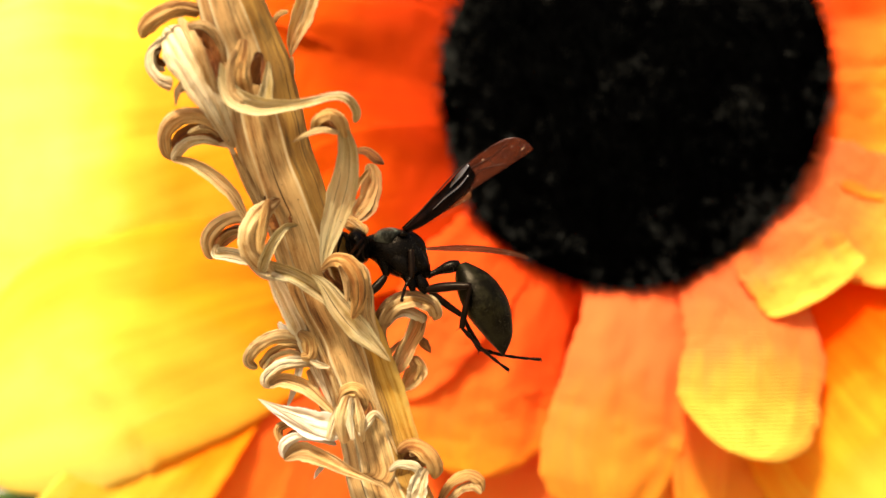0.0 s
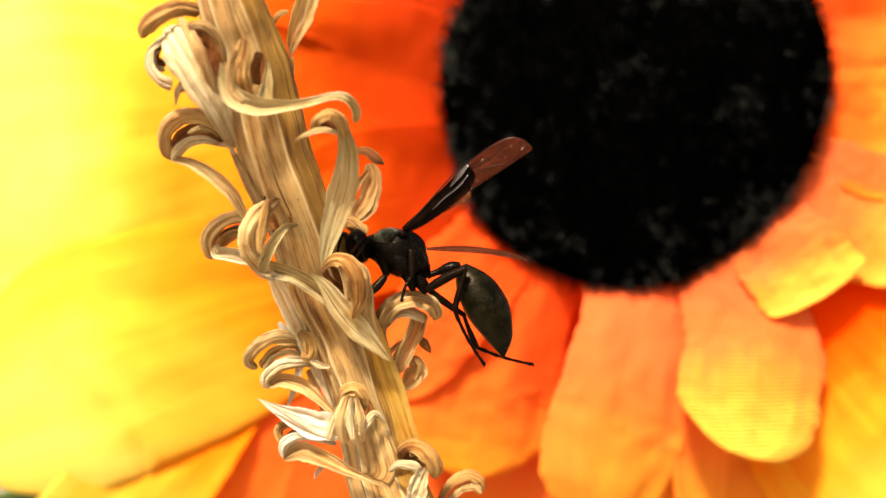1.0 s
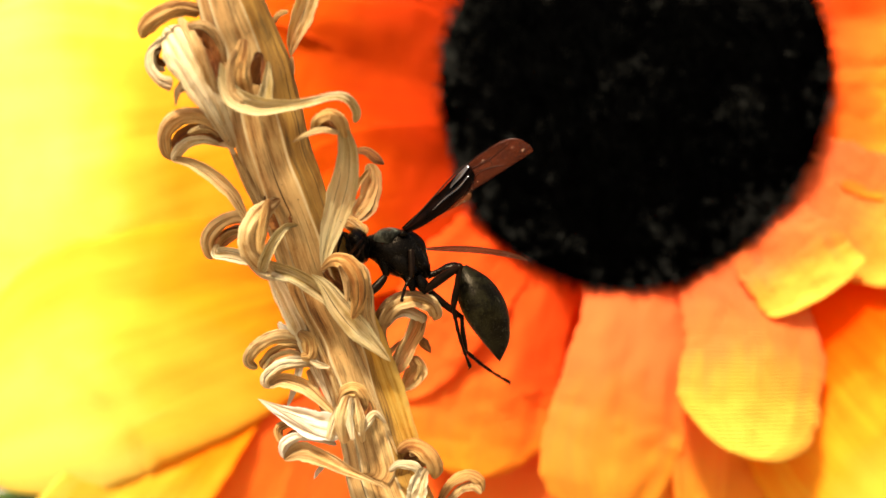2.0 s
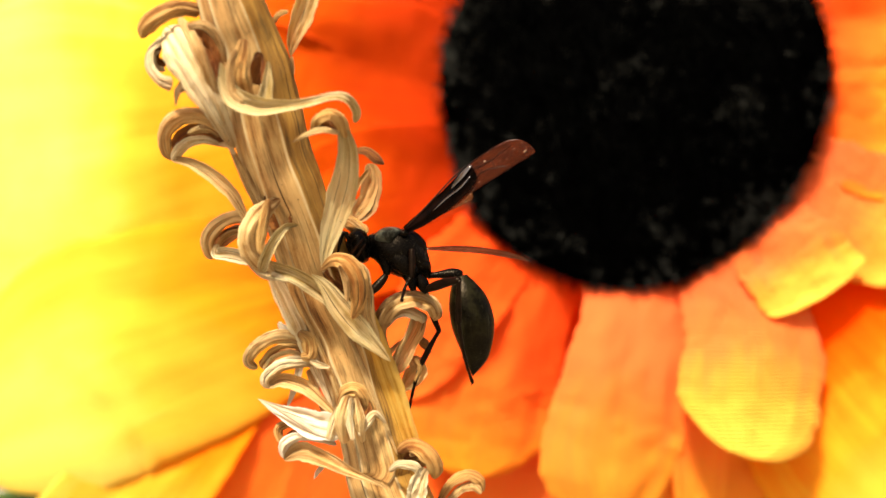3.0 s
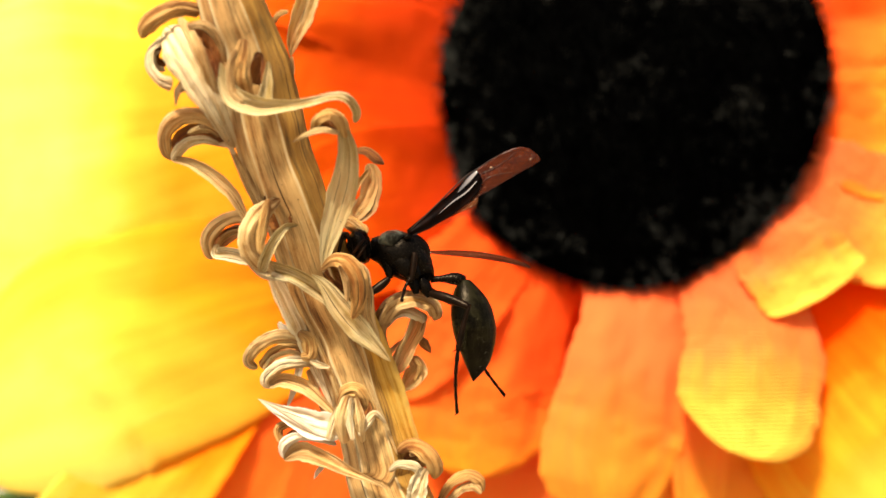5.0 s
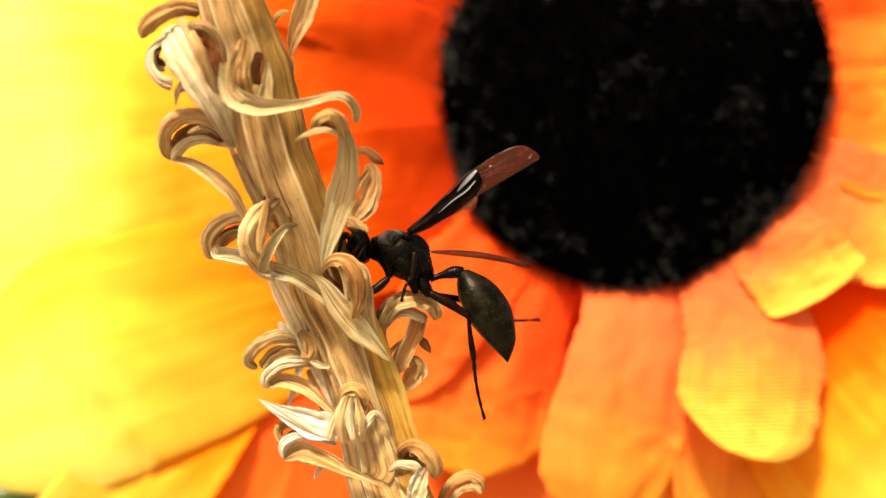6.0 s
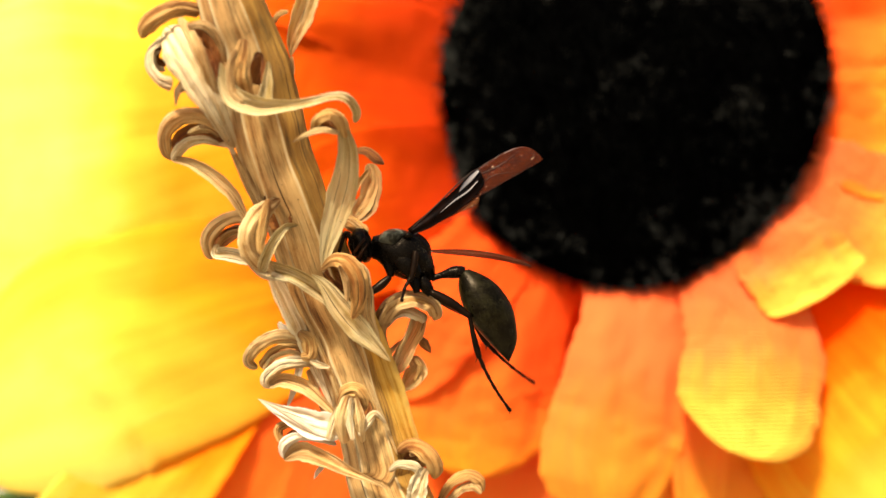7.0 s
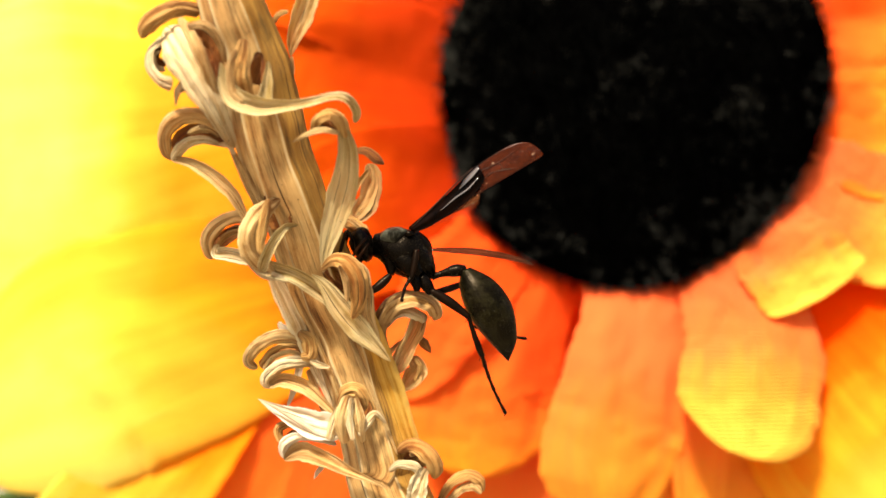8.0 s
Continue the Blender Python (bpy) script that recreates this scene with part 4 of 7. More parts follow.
def tube(length, radii, bend=0.0, n=10, m=14, flat=1.0, beads=0):
    """A limb segment along +x from the origin (mm), slightly bent, with swollen joints for beads."""
    bm = bmesh.new()
    rings = []
    for j in range(m + 1):
        t = j / m
        r = max(spline(radii, t), 0.008) * MM
        if beads:
            r *= 0.82 + 0.30 * abs(math.sin(math.pi * (t * beads % 1.0) * 0.5)) ** 2
        z = bend * math.sin(math.pi * t) * MM
        rings.append([bm.verts.new((t * length * MM, math.cos(q) * r * flat, z + math.sin(q) * r)) for q in (2 * math.pi * i / n for i in range(n))])
    for j in range(m):
        for i in range(n):
            bm.faces.new((rings[j][i], rings[j][(i + 1) % n], rings[j + 1][(i + 1) % n], rings[j + 1][i]))
    bm.faces.new(rings[0])
    bm.faces.new(list(reversed(rings[-1])))
    return bm


def spike(bm, root, tip, r):
    """A thin spine from root to tip (mm, in the segment's own space)."""
    a, b = Vector(root) * MM, Vector(tip) * MM
    way = (b - a).normalized()
    s = way.cross(Vector((0.3, 1, 0.2))).normalized() * r * MM
    u = way.cross(s)
    ring = [bm.verts.new(a + s * math.cos(q) + u * math.sin(q)) for q in (0, 1.57, 3.14, 4.71)]
    top = bm.verts.new(b)
    for i in range(4):
        bm.faces.new((ring[i], ring[(i + 1) % 4], top))
    bm.faces.new(ring)


def limb(name, bm, material, parent=None, label=""):
    """A part whose pivot is its own origin; motions() poses it in the wasp's space."""
    bmesh.ops.recalc_face_normals(bm, faces=bm.faces)
    me = bpy.data.meshes.new(name)
    bm.to_mesh(me)
    bm.free()
    me.materials.append(material)
    me.polygons.foreach_set("use_smooth", [True] * len(me.polygons))
    ob = new(name, me)
    ob.parent = parent or wasp
    return tagged(ob, label)


def bone(a, b):
    """The pose of a limb whose x axis runs from a to b (mm about the lens's height), in the wasp's space."""
    p, x = V(a) - WASP, (V(b) - V(a)).normalized()
    y = (Vector((0, 1, 0)) - x * x.y).normalized()
    z = x.cross(y)
    return Matrix.Translation(p) @ Matrix((x, y, z)).transposed().to_4x4()


def fur(ob, count, tall, seed, lean=(0.8, 0, 0)):
    """Fine short hairs on a part of the body, joined into one piece."""
    rnd = random.Random(seed)
    faces_in = list(ob.data.polygons)
    sums = np.cumsum([f.area for f in faces_in])
    verts, faces = [], []
    for k in range(count):
        f = faces_in[min(int(np.searchsorted(sums, rnd.random() * sums[-1])), len(faces_in) - 1)]
        corners = [ob.data.vertices[i].co for i in f.vertices]
        weights = [rnd.random() for c in corners]
        q = sum((c * w for c, w in zip(corners, weights)), Vector()) / sum(weights)
        way = (f.normal + Vector(lean) * 0.7 + Vector((rnd.gauss(0, 0.25), rnd.gauss(0, 0.25), rnd.gauss(0, 0.25)))).normalized()
        side = way.cross(Vector((rnd.gauss(0, 1), rnd.gauss(0, 1), rnd.gauss(0, 1)))).normalized() * 0.007 * MM
        b = len(verts)
        verts += [q - side, q + side, q + way * tall * rnd.uniform(0.5, 1.2) * MM]
        faces.append((b, b + 1, b + 2))
    me = bpy.data.meshes.new("hair")
    me.from_pydata(verts, [], faces)
    me.materials.append(HAIR)
    coat = new("hair", me)
    coat.parent = ob
    return tagged(coat, "short fine grey hairs", kind="stuff")


def fixed(segment, a, b):
    """Sets a limb that keeps still."""
    segment.matrix_basis = bone(a, b)
    return segment


GASTER_UP = [0.42, 1.12, 1.70, 2.06, 2.27, 2.38, 2.37, 2.23, 1.92, 1.34, 0.04]
GASTER_DOWN = [0.45, 1.0, 1.28, 1.42, 1.48, 1.46, 1.36, 1.16, 0.86, 0.46, 0.04]
GASTER_DEEP = [0.42, 0.98, 1.36, 1.58, 1.72, 1.76, 1.68, 1.46, 1.12, 0.62, 0.04]


def rings_of_gaster(t, q):
    """Each segment ends in a slightly raised rim over the next."""
    k = 1 + 0.006 * noise.noise((t * 40, math.cos(q) * 4, math.sin(q) * 4))
    for edge in (0.36, 0.58, 0.75, 0.88):
        if 0 <= edge - t < 0.16:
            k += 0.007 * (1 - (edge - t) / 0.16)
    return k


def rugged(t, q):
    """Uneven plates and pits of the hard skin."""
    x, y = math.cos(q), math.sin(q)
    return 1 + 0.03 * noise.noise((t * 5, x * 1.6, y * 1.6)) + 0.008 * abs(noise.noise((t * 14, x * 4, y * 4))) + 0.004 * noise.noise((t * 60, x * 13, y * 13))



# body
bm = loft([(-6.8, 0, 0.45), (-6.3, 0, 0.35), (-5.4, 0, 0.15), (-4, 0, -0.45), (-2.55, 0, -1.35), (-1.35, 0, -2.5)], [0.75, 1, 1.55, 2.3, 1.6, 0.3], [1, 1.2, 1.5, 1.9, 1.55, 0.3], [0.6, 1.2, 1.7, 1.95, 1.45, 0.3], 56, 90, wave=rugged)
thorax = part("thorax", bm, CUTICLE, wasp, "matt black thorax", at=WASP)
part("scutellum", loft([(-3.8, 0, 1.35), (-3.1, 0, 1.05), (-2.2, 0, 0.25), (-1.6, 0, -0.55)], [0.15, 0.65, 0.7, 0.2], [0.15, 0.6, 0.6, 0.2], [0.3, 1.1, 1, 0.3], 18, 18), CUTICLE, thorax)
part("pronotum", loft([(-3.6, 0, 1.45), (-4.6, 0, 1.45), (-5.5, 0, 1.05), (-6.15, 0, 0.25)], [0.4, 1.2, 1.2, 0.4], [0.2, 0.47, 0.57, 0.25], [0.9, 2.2, 2.05, 0.7], 44, 40, wave=rugged), BLOOM, thorax, "grey-bloomed front of the thorax")
for dy in (-1.35, 1.35):
    part("side_plate", loft([(x, dy, z) for x, _, z in ((-4.8, 0, 0.05), (-4.1, 0, -0.85), (-3.2, 0, -1.65), (-2.4, 0, -2.25))], [0.3, 0.9, 0.95, 0.35], [0.3, 0.85, 0.75, 0.25], [0.25, 0.65, 0.65, 0.25], 20, 20), CUTICLE, thorax)
part("wing_scale", loft([(-3.93, -1.4, 1.13), (-3.53, -1.6, 1.32), (-3.04, -1.5, 1.33)], [0.1, 0.25, 0.15], [0.1, 0.3, 0.15], [0.1, 0.2, 0.1], 12, 10), CUTICLE, thorax)
part("propodeum", loft([(-2.45, 0, -0.85), (-1.85, 0, -1.55), (-1.35, 0, -2.5)], [0.5, 0.75, 0.3], [0.6, 0.9, 0.3], [0.9, 1.1, 0.35], 18, 18), CUTICLE, thorax)
for dy in (-1.0, 1.0):
    part("hind_coxa", loft([(x, dy, z) for x, _, z in ((-2.3, 0, -2.35), (-1.85, 0, -3.1), (-1.35, 0, -3.8))], [0.4, 0.55, 0.35], [0.4, 0.55, 0.35], [0.4, 0.5, 0.35], 14, 12), CUTICLE, thorax)
part("mid_coxa", loft([(-3.36, -1, -2.03), (-2.81, -1.2, -2.81), (-2.61, -1.4, -3.64)], [0.5, 0.5, 0.25], [0.5, 0.5, 0.25], [0.45, 0.45, 0.25], 14, 12), CUTICLE, thorax)
part("fore_coxa", loft([(-5.34, -1, -0.44), (-5.08, -1.1, -1.43), (-4.93, -1.2, -2.37)], [0.8, 0.55, 0.25], [0.7, 0.5, 0.25], [0.5, 0.4, 0.25], 14, 12), CUTICLE, thorax)
fur(thorax, 2600, 0.17, 11, (0.5, 0, 0.2))

HEAD_PIVOT = V((-6.53, -0.9, 0.45))
head = part("head", loft([(-6.43, -0.9, 0.49), (-6.88, -0.9, 0.4), (-7.62, -0.9, 0.15), (-8.26, -0.9, -0.15)], [0.5, 1.45, 1.55, 0.6], [0.5, 1.45, 1.35, 0.6], [0.6, 1.8, 1.7, 0.7], 44, 44, wave=rugged), CUTICLE, wasp, "black head pressed to the stalk", at=HEAD_PIVOT)
for dy in (-2.25, 0.45):
    part("eye", loft([(x, dy, z) for x, _, z in ((-7.3, 0, 1.25), (-7.6, 0, 0.55), (-7.75, 0, -0.3))], [0.1, 0.35, 0.1], [0.1, 0.35, 0.1], [0.1, 0.3, 0.1], 14, 14), EYE_SHINE, head, "glossy dark eye")
part("mandible", loft([(-7.39, -1.2, -0.84), (-7.76, -1.5, -1.23), (-8.34, -1.6, -1.42)], [0.3, 0.35, 0.1], [0.3, 0.35, 0.1], [0.3, 0.3, 0.1], 12, 12), LEG, head)
for dy in (-1.9, 0.2):
    part("antenna", loft([(x, dy, z) for x, _, z in ((-8.1, 0, 0.65), (-8.6, 0, 1.35), (-8.9, 0, 0.55), (-9.2, 0, -0.55))], [0.15, 0.17, 0.17, 0.15], [0.15, 0.17, 0.17, 0.15], [0.15, 0.17, 0.17, 0.15], 10, 22), LEG, head)

for run in ([(-6.9, -2.7, 0.75), (-7.3, -3.0, 0.25), (-7.75, -3.0, -0.35), (-8.1, -2.8, -1.0)], [(-6.7, -2.5, 0.35), (-7.05, -2.8, -0.25), (-7.45, -2.8, -0.85), (-7.7, -2.6, -1.35)]):
    part("feeler", loft(run, [0.13, 0.14, 0.13, 0.10], [0.13, 0.14, 0.13, 0.10], [0.13, 0.14, 0.13, 0.10], 10, 22, wave=lambda t, q: 1 + 0.10 * math.sin(t * 60)), RUSSET, head, "dark russet feeler folded against the face")

fur(head, 700, 0.14, 12, (0.2, 0, 0.3))
petiole = limb("petiole", tube(3.12, [0.32, 0.28, 0.36, 0.52, 0.55, 0.36], 0.10, 16, 24), CUTICLE, label="narrow waist segment")
bm = loft([(0, 0, 0), (2, 0, 0), (4, 0, 0), (6, 0, 0), (8.95, 0, 0)], GASTER_UP, GASTER_DOWN, GASTER_DEEP, 32, 70, wave=rings_of_gaster, local=True)
gaster = limb("gaster", bm, GASTER, label="pointed black abdomen with dull sheen")
fur(gaster, 4200, 0.09, 13, (0.9, 0, 0))
fur(petiole, 500, 0.12, 14)

# legs
def spines(bm, length, count, r, reach, seed):
    rnd = random.Random(seed)
    for k in range(count):
        x = length * (0.15 + 0.8 * k / count)
        s = 1 if k % 2 else -1
        spike(bm, (x, 0, s * r * 0.7), (x + reach, rnd.uniform(-0.1, 0.1), s * (r + reach * 0.5)), 0.018)
    return bm


def tarsus_mesh(length):
    bm = tube(length, [0.20, 0.18, 0.16, 0.15, 0.14, 0.16], -0.18, 8, 30, beads=5)
    for s in (-1, 1):
        spike(bm, (length, 0, 0), (length + 0.16, 0.14 * s, -0.28), 0.05)
    return spines(bm, length, 10, 0.12, 0.12, 3)


def tibia_mesh(length):
    bm = tube(length, [0.20, 0.20, 0.24, 0.28, 0.30, 0.25], -0.05, 10, 16)
    spike(bm, (length * 0.97, 0.1, -0.1), (length + 0.42, 0.16, -0.42), 0.05)
    spike(bm, (length * 0.97, -0.1, -0.1), (length + 0.30, -0.18, -0.46), 0.045)
    return spines(bm, length, 6, 0.22, 0.10, 7)


near_femur = limb("hind_femur", tube(4.05, [0.30, 0.40, 0.43, 0.40, 0.33, 0.26], 0.10, 12, 18), LEG)
near_tibia = limb("hind_tibia", tibia_mesh(3.8), LEG)
near_tarsus = limb("hind_tarsus", tarsus_mesh(5.5), LEG)
far_femur = limb("hind_femur", tube(4.65, [0.24, 0.28, 0.32, 0.32, 0.28, 0.22], -0.12, 12, 18), LEG)
far_tibia = limb("hind_tibia", tibia_mesh(3.65), LEG)
far_tarsus = limb("hind_tarsus", tarsus_mesh(5.6), LEG)
mid_tibia = limb("mid_tibia", tube(2.6, [0.24, 0.30, 0.29, 0.25, 0.19], 0.04, 10, 14), LEG)
fixed(limb("mid_tarsus", tarsus_mesh(2.25), LEG), (-2.72, -2.3, -2.43), (-3.54, -2.6, -4.51))
fore_femur = limb("fore_femur", tube(2.35, [0.24, 0.36, 0.40, 0.36, 0.24], 0.08, 12, 14), LEG)
fixed(limb("fore_tibia", tibia_mesh(2.2), LEG), (-6.38, -1.6, -3.73), (-8.04, -2.6, -2.86))

# wings
def blade(a, b, tops, bottoms, relief, off, seed, nu=10, nv=40):
    """A thin wing sheet in the wing's plane between two edges (mm), gently pleated."""
    bm = bmesh.new()
    sheets = []
    for s in (-0.008, 0.008):
        rows = []
        for j in range(nv + 1):
            t = j / nv
            lo, hi = spline(bottoms, t), spline(tops, t)
            rows.append([bm.verts.new(Vector((a + (b - a) * (1 - (1 - t) ** 1.8), off + s + relief * (math.sin(i / nu * 9 + seed) + 0.6 * math.sin(t * 7 + seed)), lo + (hi - lo) * i / nu)) * MM) for i in range(nu + 1)])
        sheets.append(rows)
    for rows in sheets:
        for j in range(nv):
            for i in range(nu):
                bm.faces.new((rows[j][i], rows[j][i + 1], rows[j + 1][i + 1], rows[j + 1][i]))
    p, q = sheets
    for j in range(nv):
        bm.faces.new((p[j][0], p[j + 1][0], q[j + 1][0], q[j][0]))
        bm.faces.new((p[j][nu], p[j + 1][nu], q[j + 1][nu], q[j][nu]))
    for i in range(nu):
        bm.faces.new((p[0][i], p[0][i + 1], q[0][i + 1], q[0][i]))
        bm.faces.new((p[nv][i], p[nv][i + 1], q[nv][i + 1], q[nv][i]))
    return bm


def vein(points, r, parent):
    pts = [Vector((x, -0.05, z)) for x, z in points]
    bm = loft([tuple(p) for p in pts], [r, r, r * 0.7], [r, r, r * 0.7], [r, r, r * 0.7], 8, 24, local=True)
    return limb("vein", bm, VEIN, parent)


forewing = limb("forewing", blade(0, 8.0, [0.30, 0.5, 0.66, 0.85, 1.02, 1.2, 1.34, 1.46, 1.56, 1.62, 1.6], [-0.34, -0.6, -0.66, -0.66, -0.6, -0.48, -0.3, -0.12, 0.1, 0.35, 0.8], 0.06, -0.12, 0.4, 24), WING_FOLD, label="smoky dark wing folded lengthwise")
limb("wing_membrane", blade(6.2, 13.25, [1.2, 1.55, 1.64, 1.68, 1.66, 1.58, 1.42, 1.14, 0.72, 0.15, -0.5], [-0.5, -0.55, -0.58, -0.61, -0.64, -0.66, -0.68, -0.69, -0.69, -0.66, -0.55], 0.018, 0.0, 1.1, 12, 46), WING_BROWN, forewing, "translucent red-brown wing tip")
limb("wing_lobe", blade(2.2, 6.9, [-0.3, -0.3, -0.2, 0.0, 0.1], [-0.6, -0.76, -0.96, -0.95, -0.1], 0.012, 0.03, 1.7), WING_AMBER, forewing, "thin brown lobe under the fold")
limb("hind_wing", blade(0.8, 6.8, [-0.3, -0.3, -0.3, 0.0, 0.1], [-0.5, -1.0, -1.25, -1.2, -0.1], 0.015, 0.06, 2.2), WING_CLEAR, forewing, "clear reddish hind wing")
for run, r in (([(5.5, -0.24, 0.74), (6.2, -0.27, 0.98), (7.0, -0.27, 1.20), (7.95, -0.24, 1.44)], [0.04, 0.17, 0.22, 0.14]), ([(3.1, -0.22, 0.02), (4.7, -0.24, 0.29), (6.2, -0.24, 0.38), (7.45, -0.22, 0.72)], [0.02, 0.075, 0.085, 0.05])):
    bm = loft(run, r, r, [0.2 * x for x in r], 16, 24, local=True)
    for v in bm.verts:
        v.co.y += 0.50 * (v.co.z - (run[0][2] + (run[3][2] - run[0][2]) * (v.co.x / MM - run[0][0]) / (run[3][0] - run[0][0])) * MM)
    limb("wing_pleat", bm, WING_GLOSS, forewing, "glossy pleat of the folded wing")
vein([(0.1, 0.12), (3.0, 0.72), (6.0, 1.42), (7.5, 1.66)], 0.07, forewing)
vein([(7.4, 1.62), (9.0, 1.68), (10.4, 1.62), (11.6, 1.32)], 0.02, forewing)
vein([(0.2, -0.1), (3.0, -0.2), (5.6, 0.25), (6.9, 0.9)], 0.05, forewing)
vein([(6.9, 0.1), (8.4, 0.45), (9.6, 0.15), (10.6, -0.3)], 0.02, forewing)
vein([(7.2, 1.3), (8.6, 1.0), (10.2, 0.9), (11.8, 1.1)], 0.02, forewing)
vein([(8.5, 1.02), (8.45, 0.7), (8.4, 0.42)], 0.02, forewing)
vein([(9.6, 0.92), (9.7, 0.5), (9.6, 0.14)], 0.02, forewing)
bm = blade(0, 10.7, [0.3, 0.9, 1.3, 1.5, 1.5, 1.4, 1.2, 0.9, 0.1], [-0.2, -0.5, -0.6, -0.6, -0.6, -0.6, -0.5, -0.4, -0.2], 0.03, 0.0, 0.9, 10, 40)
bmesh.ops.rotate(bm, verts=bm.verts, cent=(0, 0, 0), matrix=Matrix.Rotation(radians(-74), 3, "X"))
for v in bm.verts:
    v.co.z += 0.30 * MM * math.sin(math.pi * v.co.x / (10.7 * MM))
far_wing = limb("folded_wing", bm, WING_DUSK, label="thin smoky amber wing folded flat")



